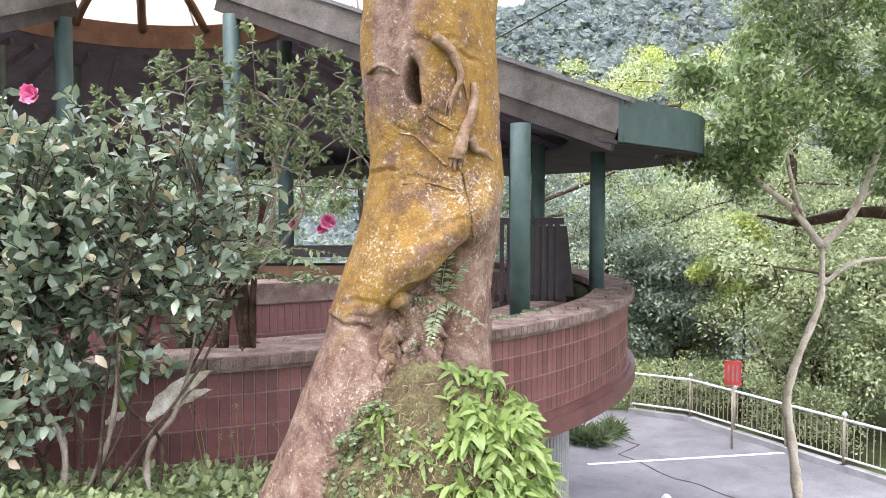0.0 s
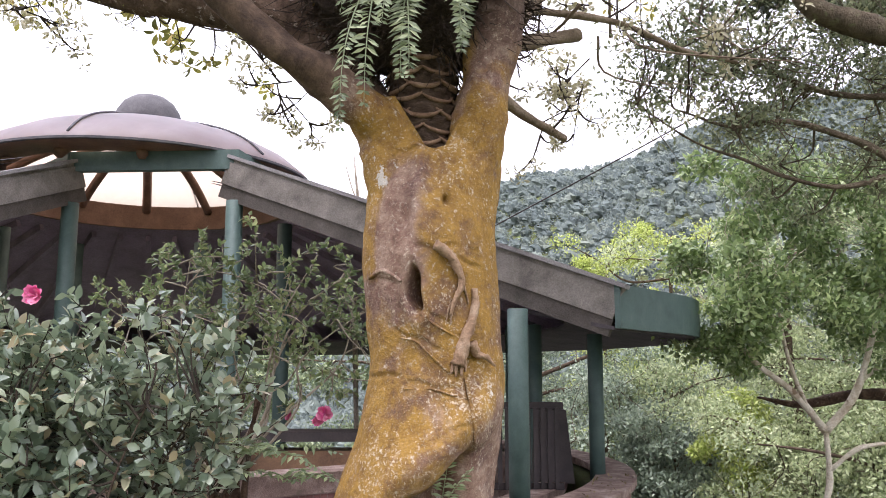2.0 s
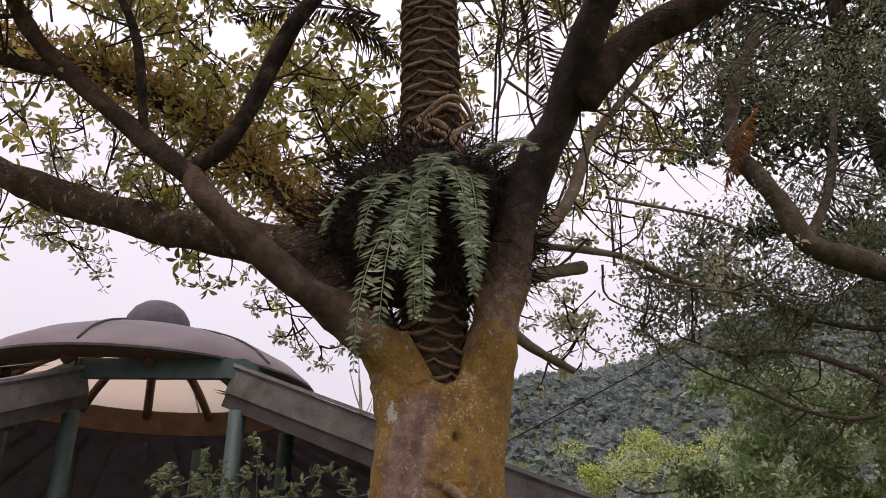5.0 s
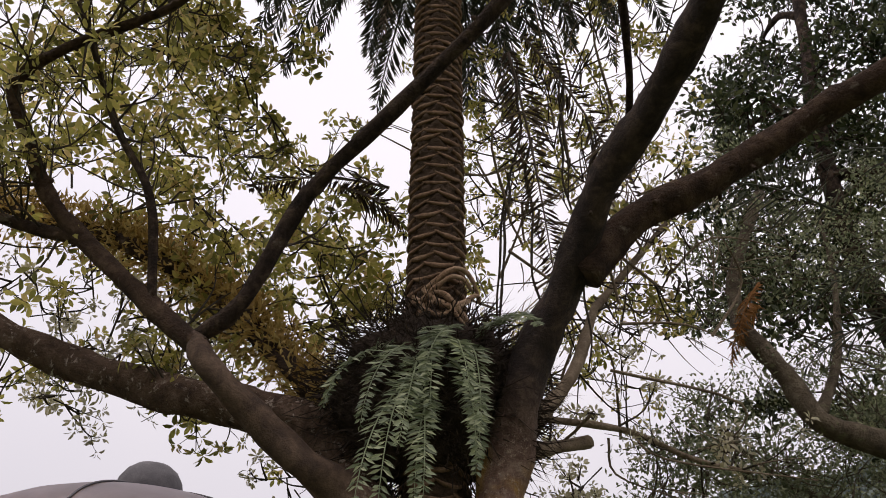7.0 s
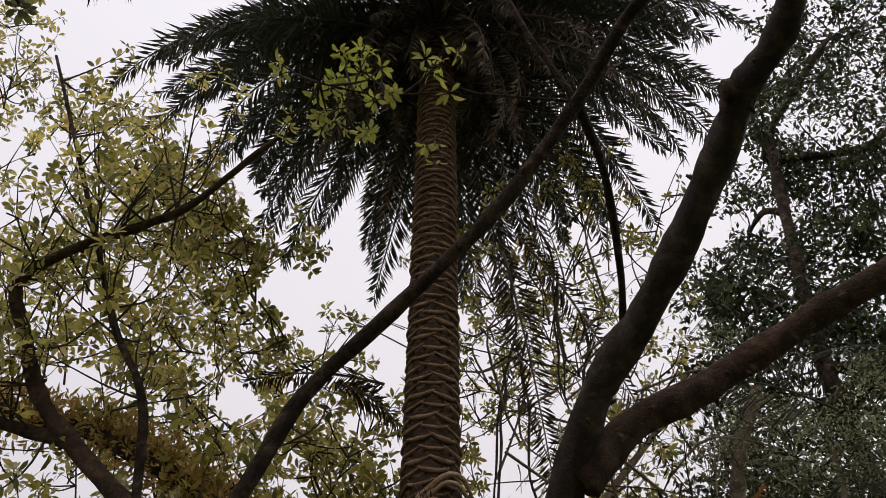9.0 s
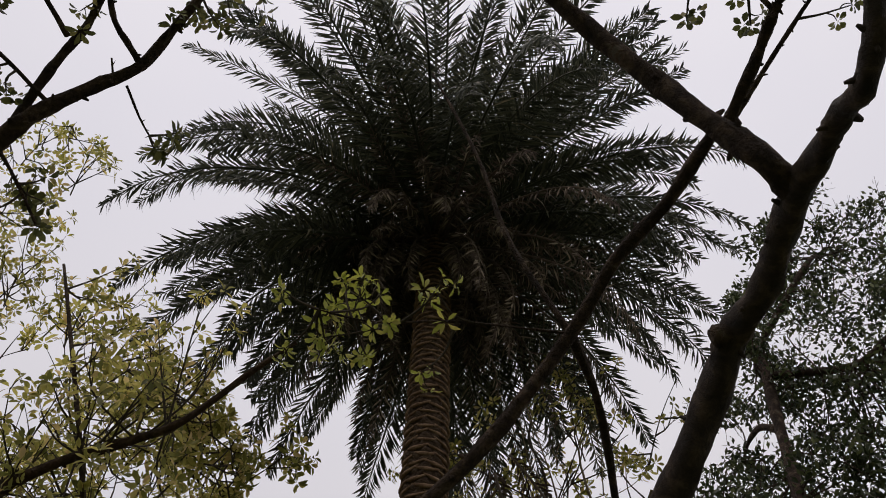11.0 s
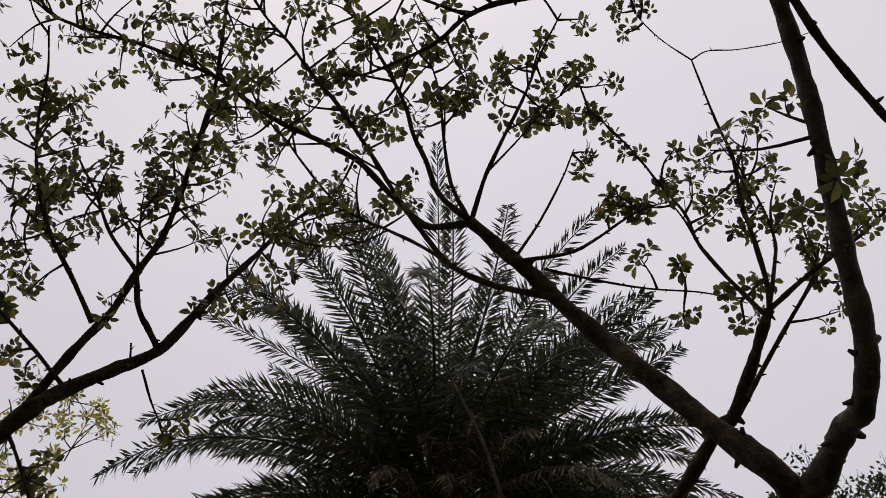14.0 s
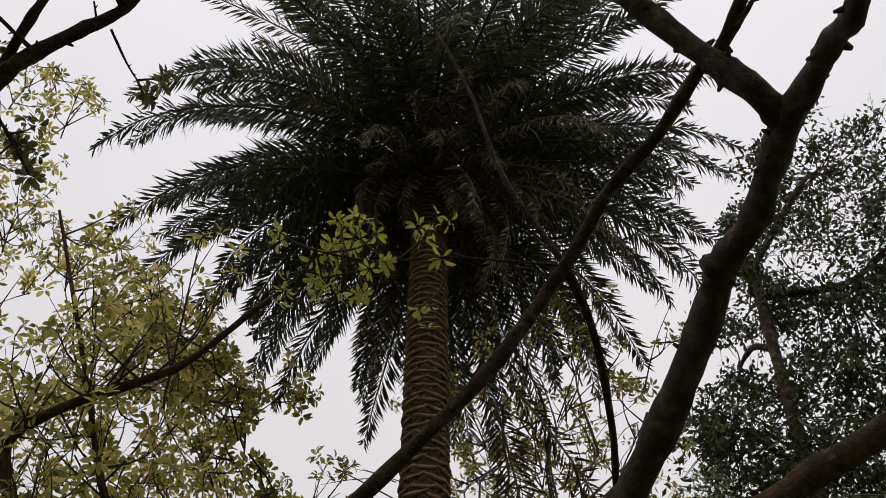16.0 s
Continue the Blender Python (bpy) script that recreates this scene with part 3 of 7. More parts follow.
def palm_frond(geo, stem, P0, az, e0, droop, length, count, leaf, width, stem_r=0.026, bare_to=0.14, lift=(-0.45, 0.35), hang=0.1, tilt=(66, 34)):
    """A date palm frond: it leaves P0 at elevation e0 (degrees), bends down by droop along its length, and carries narrow leaflets."""
    k = 22
    t = np.linspace(0, 1, k)
    bend = RNG.normal(0, 14)
    el = np.radians(e0 - droop * t ** 1.25)
    head = np.radians(az) + np.radians(bend) * t * t
    T = np.stack([np.cos(el) * np.cos(head), np.cos(el) * np.sin(head), np.sin(el)], 1)
    rib = np.asarray(P0) + np.vstack([[0, 0, 0], np.cumsum((T[1:] + T[:-1]) / 2, 0)]) * length / (k - 1)
    tube(stem, rib[::3], np.linspace(stem_r, stem_r * 0.2, len(rib[::3])), 5, 3, 0)
    s = np.linspace(bare_to, 0.995, count)
    s = np.clip(s + RNG.normal(0, 0.5 / count, count), 0, 1)
    at = np.stack([np.interp(s, t, rib[:, i]) for i in range(3)], 1)
    Tt = unit(np.stack([np.interp(s, t, T[:, i]) for i in range(3)], 1))
    hh = np.interp(s, t, head)
    roll = np.radians(RNG.normal(0, 22))
    side0 = np.stack([-np.sin(hh), np.cos(hh), 0 * hh], 1)
    nrm0 = np.cross(Tt, side0)
    side = side0 * np.cos(roll) + nrm0 * np.sin(roll)
    nrm = np.cross(Tt, side)
    size = leaf * np.clip(np.minimum(0.45 + (s - bare_to) * 3.2, 1.1 * (1.04 - s) ** 0.42), 0.22, 1)
    ta = np.radians(tilt[0] - tilt[1] * s)[:, None]
    for sg in (-1, 1):
        keep = RNG.random(count) > 0.06
        D = Tt * np.cos(ta) + side * sg * np.sin(ta) + nrm * RNG.uniform(*lift, (count, 1)) + RNG.normal(0, 0.09, (count, 3)) - [0, 0, hang]
        leaves(geo, at[keep], D[keep], (nrm + RNG.normal(0, 0.4, at.shape))[keep], (size * RNG.uniform(0.75, 1.15, count))[keep], width, 0.12, RNG.uniform(0.0, 0.3, count)[keep], simple=True)


# ---- ground, hills, car park ----
LOT_Z = -3.65
CENTRE = np.array([-4.4, 12.5])


def step01(v):
    v = np.clip(v, 0, 1)
    return v * v * (3 - 2 * v)


def ground_height(x, y):
    x, y = np.asarray(x, float), np.asarray(y, float)
    upper = -0.15 * np.clip(y - 3.6, 0, 8) + 0.03 * np.sin(x * 2.1) * np.cos(y * 1.7)
    d = (x - 0.45) + (y - 4.5) * 0.55
    low = step01(d / 4.0)
    z = upper * (1 - low) + (LOT_Z - 0.25) * low
    # the valley beyond the car park, then the wooded hill
    beyond = step01((y - 23) / 25) * step01((d + 6) / 12)
    z = z - 6 * beyond
    ridge = 54 + 0.4 * np.clip(x, -160, 260) + 4 * np.sin(x * 0.03 + 1) + 3 * np.sin(x * 0.085)
    z = z + step01((y - 70) / 200) * np.maximum(ridge, 6)
    side = step01((np.abs(x) - 120) / 300) * 30 * step01((y + 200) / 300)
    return z + side


def graded(limit, fine, count):
    t = np.linspace(-1, 1, count)
    return np.sign(t) * (fine * np.abs(t) + (limit - fine) * np.abs(t) ** 4)


gx = graded(1600, 30, 161)
gy = graded(1600, 30, 161) + 6
GX, GY = np.meshgrid(gx, gy)
GZ = ground_height(GX, GY)
g = Geo()
nx = len(gx)
idx = np.arange(nx * nx).reshape(nx, nx)
g.add(np.stack([GX.ravel(), GY.ravel(), GZ.ravel()], 1),
      np.stack([idx[:-1, :-1].ravel(), idx[:-1, 1:].ravel(), idx[1:, 1:].ravel(), idx[1:, :-1].ravel()], 1))
tagged(part("ground", g, M_SOIL), "sloping ground of leaf litter, moss and low weeds", "ground", kind="structure")

# car park slab below the terrace
FENCE = np.array([(4.75, 21.0), (6.0, 20.2), (7.92, 16.4), (9.6, 13.1), (11.5, 9.0)])
g = Geo()
lot = [(-1.5, 21.3), (4.6, 21.3), (6.05, 20.5), (8.2, 16.6), (9.9, 13.2), (12.2, 8.6), (6.5, 7.6), (3.2, 9.6), (-1.5, 14)]
n_lot = len(lot)
g.add([(x, y, LOT_Z) for x, y in lot] + [(x, y, LOT_Z - 0.3) for x, y in lot],
      [(i, (i + 1) % n_lot, (i + 1) % n_lot + n_lot, i + n_lot) for i in range(n_lot)])
g.f.append(list(range(n_lot))[::-1])
tagged(part("car_park_paving", g, M_LOT, smooth=False), "pale worn concrete paving of a car park with cracks", "pavement", kind="structure")
g = Geo()
box(g, (5.1, 17.2, LOT_Z + 0.006), (4.4, 0.1, 0.004), (3.8, 0.7, 0))
tagged(part("parking_line", g, M_WHITE, smooth=False), "faded white painted line on the car park", "road marking", kind="structure")
g = Geo()
crack = [(3.9, 19.4), (4.05, 18.6), (4.3, 18.2), (3.7, 17.5), (4.1, 16.75), (4.45, 15.9), (4.86, 15.5), (5.1, 15.0), (5.7, 14.2), (6.1, 13.4)]
for a, b in zip(crack, crack[1:]):
    pa, pb = np.array([*a, LOT_Z + 0.004]), np.array([*b, LOT_Z + 0.004])
    mid = (pa + pb) / 2 + [RNG.normal(0, 0.05), RNG.normal(0, 0.05), 0]
    box(g, (pa + mid) / 2, (np.linalg.norm(mid - pa) + 0.01, 0.035, 0.004), mid - pa)
    box(g, (pb + mid) / 2, (np.linalg.norm(mid - pb) + 0.01, 0.028, 0.004), pb - mid)
tagged(part("paving_crack", g, M_DARKWOOD, smooth=False), "dark open crack across the paving", "crack", kind="structure")
g = Geo()
for a, b in zip(FENCE, FENCE[1:]):
    d = b - a
    c = (a + b) / 2
    box(g, (*c, LOT_Z + 0.06), (np.linalg.norm(d) + 0.1, 0.18, 0.14), (*d, 0))
tagged(part("kerb", g, M_CONC, smooth=False), "low concrete kerb under the railing", "kerb", kind="structure")


def railing():
    e = thing("railing", (*FENCE[1], LOT_Z), "tan painted steel railing with ball-topped posts round the car park", "railing")
    posts = []
    for a, b in zip(FENCE, FENCE[1:]):
        L = np.linalg.norm(b - a)
        k = max(1, round(L / 1.35))
        posts += [a + (b - a) * i / k for i in range(k)]
        for z, r in ((0.92, 0.03), (0.16, 0.026)):
            g = Geo()
            tube(g, [(*a, LOT_Z + 0.1 + z), (*((a + b) / 2), LOT_Z + 0.1 + z), (*b, LOT_Z + 0.1 + z)], [r] * 3, 8, 1, 0)
            part("rail", g, M_WHITE, e, "white painted rail")
        m = int(L / 0.14)
        for i in range(m):
            p = a + (b - a) * (i + 0.5) / m
            g = Geo()
            tube(g, [(*p, LOT_Z + 0.26), (*p, LOT_Z + 0.65), (*p, LOT_Z + 1.02)], [0.011] * 3, 5, 1, 0, False)
            part("baluster", g, M_FENCE, e)
    for p in posts:
        g = Geo()
        tube(g, [(*p, LOT_Z + 0.1), (*p, LOT_Z + 0.6), (*p, LOT_Z + 1.1)], [0.032] * 3, 8, 1, 0)
        post = part("post", g, M_FENCE, e)
        bm = bmesh.new()
        bmesh.ops.create_uvsphere(bm, u_segments=10, v_segments=7, radius=0.05, matrix=Matrix.Translation((*p, LOT_Z + 1.13)))
        part("ball", bm, M_WHITE, post)


railing()


def notice_board(at):
    e = thing("notice_board", at, "small red framed notice board on a post by the railing", "sign")
    x, y, z = at
    face = unit((-x, -y, 0))
    along = (-face[1], face[0], 0)
    g = Geo()
    tube(g, [(x, y, LOT_Z), (x, y, z - 0.6), (x, y, z)], [0.025] * 3, 8, 1, 0)
    part("post", g, M_FENCE, e)
    g = Geo()
    box(g, (x + face[0] * 0.04, y + face[1] * 0.04, z + 0.25), (0.34, 0.03, 0.52), along)
    part("panel", g, M_SIGN, e, "red painted panel", smooth=False)
    for k in range(3):
        g = Geo()
        box(g, np.array([x, y, z + 0.25]) + face * 0.058 + np.array(along) * (k - 1) * 0.09, (0.035, 0.004, 0.36), along)
        part("writing_bar", g, M_GROUT, e, "pale column of small writing", smooth=False)


notice_board((6.22, 17.9, -2.25))

# ---- pavilion ----
RIM_Z = 0.5


def ring(geo, r0, r1, z0, z1, a0, a1, n=96, centre=CENTRE):
    """A curved wall between two radii, heights and angles (degrees)."""
    A = np.radians(np.linspace(a0, a1, n + 1))
    c, s = np.cos(A), np.sin(A)
    V = []
    for r, z in ((r1, z0), (r1, z1), (r0, z1), (r0, z0)):
        V.append(np.stack([centre[0] + r * c, centre[1] + r * s, np.full(n + 1, z)], 1))
    V = np.stack(V, 1).reshape(-1, 3)
    F = []
    for i in range(n):
        for k in range(4):
            k2 = (k + 1) % 4
            F.append((i * 4 + k, (i + 1) * 4 + k, (i + 1) * 4 + k2, i * 4 + k2))
    F += [(0, 1, 2, 3), tuple(n * 4 + k for k in (3, 2, 1, 0))]
    return geo.add(V, F)


terrace = thing("terrace", (*CENTRE, -0.6), "round raised terrace with a curved parapet of red vertical tiles", "terrace", kind="structure")
g = Geo()
ring(g, 0.3, 6.85, -0.62, -0.46, 0, 360)
part("floor_slab", g, M_CONC, terrace, smooth=False)
g = Geo()
ring(g, 6.7, 6.985, -0.45, RIM_Z - 0.09, -180, 60, 160)
part("parapet", g, M_GROUT, terrace, "mortar bed of the tiled parapet", smooth=False)
g = Geo()
ring(g, 6.55, 7.06, RIM_Z - 0.085, RIM_Z, -180, 60, 160)
ring(g, 6.6, 7.03, RIM_Z - 0.12, RIM_Z - 0.085, -180, 60, 160)
part("coping", g, M_CAP, terrace, "worn exposed-aggregate coping", smooth=False)
g = Geo()
ring(g, 6.6, 7.09, -0.62, -0.46, -180, 60, 160)
ring(g, 6.6, 7.03, -0.46, -0.4, -180, 60, 160)
part("base_band", g, M_TILE, terrace, "red base moulding", smooth=False)
g = Geo()
ring(g, 6.4, 6.7, -0.3, 0.36, -180, 60, 120)
part("planter_soil", g, M_SOIL, terrace)
inner = thing("inner_wall", (*CENTRE, -0.4), "inner curved wall of red tiles with a thick coping", "wall", kind="structure")
g = Geo()
ring(g, 5.4, 5.7, -0.45, 0.72, -128, -42, 80)
part("body", g, M_GROUT, inner, smooth=False)
g = Geo()
ring(g, 5.33, 5.78, 0.72, 0.9, -128, -42, 80)
part("coping", g, M_CAP, inner, smooth=False)
g = Geo()
ring(g, 5.8, 6.1, -0.45, 0.3, -62, 40, 80)
ring(g, 5.79, 6.18, 0.3, 0.42, -62, 40, 80)
part("low_ledge", g, M_CAP, inner, smooth=False)

g = Geo()
for k in range(64):
    a = 2 * np.pi * k / 64
    tube(g, [(0.95 + 0.44 * np.cos(a), 9.35 + 0.44 * np.sin(a), LOT_Z), (0.95 + 0.44 * np.cos(a), 9.35 + 0.44 * np.sin(a), -2), (0.95 + 0.44 * np.cos(a), 9.35 + 0.44 * np.sin(a), -0.55)], [0.025] * 3, 5, 1, 0, False)
tube(g, [(0.95, 9.35, LOT_Z), (0.95, 9.35, -2), (0.95, 9.35, -0.6)], [0.44] * 3, 40, 1, 0)
tagged(part("support_pillar", g, M_CONC), "thick round grey ribbed concrete pillar under the terrace", "pillar")


def column(at, z0, z1, r=0.11, label="round green painted column"):
    e = thing("column", (*at, z0), label, "column", "pavilion columns")
    g = Geo()
    tube(g, [(*at, z0), (*at, (z0 + z1) / 2), (*at, z1)], [r] * 3, 24, 1, 0)
    part("shaft", g, M_GREEN, e)
    g = Geo()
    tube(g, [(*at, z0), (*at, z0 + 0.02), (*at, z0 + 0.04)], [r * 1.35, r * 1.35, r * 1.15], 24, 1, 0)
    part("base", g, M_GREEN, e)


COL1, COL2 = np.array([-4.88, 10.95]), np.array([-2.68, 10.8])
column((0.82, 8.95), 0.36, 2.46)
column((2.05, 11.2), 0.3, 2.3, 0.1)
column((1.42, 12.6), -0.4, 2.5, 0.1)
column(COL1, -0.45, 4.0)
column(COL2, -0.45, 4.0)
for deg in (20, 50, 80, 110, 140, 170, 205):
    column(CENTRE + 6.0 * np.array([np.cos(radians(deg)), np.sin(radians(deg))]), -0.45, 2.6, 0.1)
MID = (COL1 + COL2) / 2
AX = unit(CENTRE - MID)
HEX = [COL1, COL2]
HC = np.array([-4.53, 12.69])
axis_deg = np.degrees(np.arctan2(*(MID - HC)[::-1]))
side_v = unit(COL2 - COL1)
for k, (u, w) in enumerate(((2.2, 0.0), (1.1, 1.9), (-1.1, 1.9), (-2.2, 0.0))):
    HEX.append(HC + side_v * u + AX * w)
for p in HEX[2:]:
    column(p, -0.45, 4.0)
HEXRING = [HEX[0], HEX[1], HEX[2], HEX[3], HEX[4], HEX[5]]

lantern = thing("roof_lantern", (*HC, 4.0), "lantern with a shallow purple-grey metal dome and amber skylight panes", "roof")
for i in range(6):
    a, b = HEXRING[i], HEXRING[(i + 1) % 6]
    c = (a + b) / 2
    d = b - a
    L = np.linalg.norm(d)
    g = Geo()
    box(g, (*c, 4.55), (L + 0.1, 0.12, 0.26), (*d, 0))
    if i in (0, 1, 5):
        part("ring_beam", g, M_GREEN, lantern, smooth=False)
g = Geo()
A = np.radians(np.linspace(0, 360, 73)[:-1])
prof = [(2.5, 4.7), (2.48, 4.76), (2.2, 4.99), (1.82, 5.19), (1.35, 5.36), (0.9, 5.48), (0.45, 5.55), (0.02, 5.57)]
V = np.array([[(HC[0] + r * np.cos(a), HC[1] + r * np.sin(a), z) for a in A] for r, z in prof]).reshape(-1, 3)
F = [(i * 72 + k, i * 72 + (k + 1) % 72, (i + 1) * 72 + (k + 1) % 72, (i + 1) * 72 + k) for i in range(len(prof) - 1) for k in range(72)]
g.add(V, F)
dome = part("dome", g, M_SHEET, lantern, "shallow purple-grey metal dome")
for k in range(12):
    a = radians(k * 30 - 102)
    if k % 2 == 0:
        g = Geo()
        tube(g, [(HC[0] + r * np.cos(a + 0.16), HC[1] + r * np.sin(a + 0.16), z + 0.013) for r, z in prof[1:-1]], [0.016] * 6, 6, 3, 0)
        part("seam", g, M_ROOFTOP, dome)
    g = Geo()
    tube(g, [(HC[0] + r * np.cos(a), HC[1] + r * np.sin(a), z) for r, z in ((2.07, 4.6), (1.72, 4.86), (1.32, 5.09), (0.88, 5.27), (0.44, 5.38))], [0.075] * 5, 6, 3, 0)
    part("rib", g, M_COPPER, dome, "brown rib under the dome")
g = Geo()
ring(g, 2.08, 2.16, 4.3, 4.7, axis_deg + 70, axis_deg + 290, 72, HC)
part("ring_band", g, M_COPPER, lantern, "brown band round the foot of the dome", smooth=False)
# ring added for the shadow under the dome's rim; hides the amber sheet
g = Geo()
ring(g, 1.9, 2.46, 4.672, 4.692, axis_deg - 130, axis_deg + 130, 90, HC)
part("rim_shade_ring", g, M_COPPER, lantern, smooth=False)
g = Geo()
ring(g, 2.46, 2.52, 4.675, 4.705, 0, 360, 72, HC)
part("drip_edge", g, M_ROOFTOP, lantern, smooth=False)
g = Geo()
prof2 = [(0.51, 5.5), (0.51, 5.62), (0.47, 5.78), (0.38, 5.92), (0.26, 6.01), (0.11, 6.05), (0.01, 6.055)]
V = np.array([[(HC[0] + r * np.cos(a), HC[1] + r * np.sin(a), z) for a in A] for r, z in prof2]).reshape(-1, 3)
g.add(V, [(i * 72 + k, i * 72 + (k + 1) % 72, (i + 1) * 72 + (k + 1) % 72, (i + 1) * 72 + k) for i in range(len(prof2) - 1) for k in range(72)])
part("cap", g, M_ROOFTOP, lantern, "grey rounded cap")

# the roof sweeps round the back between two edge beams; the side towards the garden is open
BEAM_END = np.array([1.87, 8.69])
END_R = np.linalg.norm(BEAM_END - HC)
a_out0 = np.degrees(np.arctan2(*(BEAM_END - HC)[::-1]))
roof = thing("pavilion_roof", (*HC, 2.6), "sweeping round pavilion roof with weathered timber edge beams", "roof")


# the other beam mirrors the first
d2 = BEAM_END - COL2
p_axis = unit(MID - HC)
p_perp = np.array([-p_axis[1], p_axis[0]])
LEFT_END = COL1 + p_axis * (d2 @ p_axis) - p_perp * (d2 @ p_perp)


def beam_angle(p0, p1, r):
    """Where the straight edge beam crosses that radius, in degrees."""
    p, d = p0 - HC, p1 - p0
    b, c = p @ d, p @ p - r * r
    w = (-b + math.sqrt(max(0.0, b * b - (d @ d) * c))) / (d @ d)
    q = p + d * w
    return math.degrees(math.atan2(q[1], q[0]))


def roof_shell(z_shift, thick, r_in, r_out, z_in, z_out, n=90, m=10):
    g = Geo()
    for top in (0, 1):
        V = []
        for i in range(m + 1):
            u = i / m
            r = r_in + (r_out - r_in) * u
            s0 = beam_angle(COL2, BEAM_END, r) + 0.8
            s1 = beam_angle(COL1, LEFT_END, r) + 359.2
            for k in range(n + 1):
                a = radians(s0 + (s1 - s0) * k / n)
                V.append((HC[0] + r * np.cos(a), HC[1] + r * np.sin(a), z_in + (z_out - z_in) * u + z_shift + top * thick))
        base = g.count
        w = n + 1
        g.add(V, [(i * w + k, i * w + k + 1, (i + 1) * w + k + 1, (i + 1) * w + k) for i in range(m) for k in range(n)])
    return g


part("soffit", roof_shell(-0.1, 0.03, 2.2, END_R + 0.02, 4.4, 2.56), M_SOFFIT, roof, "dark boarded soffit")
part("roof_cover", roof_shell(0.0, 0.05, 2.2, END_R + 0.03, 4.5, 2.66), M_ROOFTOP, roof, "thin grey felt roof cover")
fa, so = Geo(), Geo()
n_f = 120
s_end = 2 * axis_deg - a_out0 + 360
rows_f, rows_s = [], []
for k in range(n_f + 1):
    deg = a_out0 - 0.7 + (s_end - a_out0 + 1.4) * k / n_f
    flare = 0.02 + 0.54 * step01((min(deg - a_out0, s_end - deg) + 1) / 22)
    c, s_ = np.cos(radians(deg)), np.sin(radians(deg))
    ro = END_R + flare
    rows_f += [(HC[0] + r * c, HC[1] + r * s_, z) for r, z in ((ro, 2.24), (ro, 2.7), (ro - 0.06, 2.7), (ro - 0.06, 2.24))]
    rows_s += [(HC[0] + r * c, HC[1] + r * s_, z) for r, z in ((ro - 0.07, 2.22), (ro - 0.07, 2.26), (END_R - 1.2, 2.5), (END_R - 1.2, 2.46))]
quads = [(i * 4 + k, (i + 1) * 4 + k, (i + 1) * 4 + (k + 1) % 4, i * 4 + (k + 1) % 4) for i in range(n_f) for k in range(4)] + [(0, 1, 2, 3), tuple(n_f * 4 + k for k in (3, 2, 1, 0))]
fa.add(rows_f, quads)
so.add(rows_s, quads)
part("fascia", fa, M_GREEN, roof, "green painted eave board", smooth=False)
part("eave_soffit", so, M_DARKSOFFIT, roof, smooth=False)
for k in range(26):
    a = radians(a_out0 + 8 + (360 - 2 * (a_out0 - axis_deg) - 16) * k / 25)
    c, s = np.cos(a), np.sin(a)
    p, q = np.array([HC[0] + 2.4 * c, HC[1] + 2.4 * s, 4.2]), np.array([HC[0] + (END_R - 0.15) * c, HC[1] + (END_R - 0.15) * s, 2.46])
    g = Geo()
    box(g, (p + q) / 2, (np.linalg.norm(q - p), 0.08, 0.16), q - p)
    part("rafter", g, M_SOFFIT, roof, smooth=False)


def edge_beam(p, q):
    d = q - p
    L = np.linalg.norm(d)
    c = (p + q) / 2
    a = unit(d)
    up = np.cross(a, np.cross([0, 0, 1.0], a))
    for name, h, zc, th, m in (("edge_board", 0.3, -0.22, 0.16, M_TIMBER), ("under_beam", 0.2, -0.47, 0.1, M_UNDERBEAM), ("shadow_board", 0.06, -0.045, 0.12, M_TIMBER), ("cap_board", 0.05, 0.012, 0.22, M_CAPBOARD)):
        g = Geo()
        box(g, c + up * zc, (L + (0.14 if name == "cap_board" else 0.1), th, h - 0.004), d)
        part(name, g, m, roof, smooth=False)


B0 = np.array([*COL2, 4.56])
B1 = np.array([*BEAM_END, 2.68])
edge_beam(B0, B1)
edge_beam(np.array([*COL1, 4.56]), np.array([*LEFT_END, 2.68]))

# dark furniture under the roof
screen = thing("slatted_screen", (1.06, 10.3, 0.4), "dark wooden slatted screen standing on the terrace", "screen")
for k in range(9):
    part("slat", box(Geo(), (0.72 + k * 0.085, 10.3, 0.9), (0.05, 0.05, 0.95)), M_DARKWOOD, screen, smooth=False)
for z in (1.4, 0.45):
    part("cross_rail", box(Geo(), (1.06, 10.34, z), (0.85, 0.03, 0.08)), M_DARKWOOD, screen, smooth=False)
g = Geo()
V = [(1.2, 11.0, 0.4), (1.72, 11.0, 0.4), (1.62, 11.0, 1.32), (1.25, 11.0, 1.32)]
V += [(x, 11.35, z) for x, y, z in V]
g.add(V, [(0, 1, 2, 3), (7, 6, 5, 4), (0, 4, 5, 1), (1, 5, 6, 2), (2, 6, 7, 3), (3, 7, 4, 0)])
tagged(part("cabinet", g, M_DARKWOOD, smooth=False), "tall dark tapering cabinet on the terrace", "cabinet")
counter = thing("counter", (-2.0, 11.3, -0.45), "brown wooden counter with a dark top inside the pavilion", "counter")
g = Geo()
box(g, (-1.75, 11.3, 0.55), (1.6, 0.5, 0.5))
part("body", g, M_BROWNWOOD, counter, smooth=False)
g = Geo()
box(g, (-1.75, 11.3, 0.98), (1.9, 0.7, 0.12))
part("top", g, M_DARKWOOD, counter, smooth=False)
g = Geo()
box(g, (-1.75, 11.3, -0.08), (1.4, 0.4, 0.72))
part("plinth", g, M_DARKWOOD, counter, smooth=False)

# ---- the great tree ----
TREE = np.array([-0.07, 4.42, -0.15])
tree = thing("tree", TREE, "big tree with mustard-coloured smooth bark wrapped round a palm", "tree")

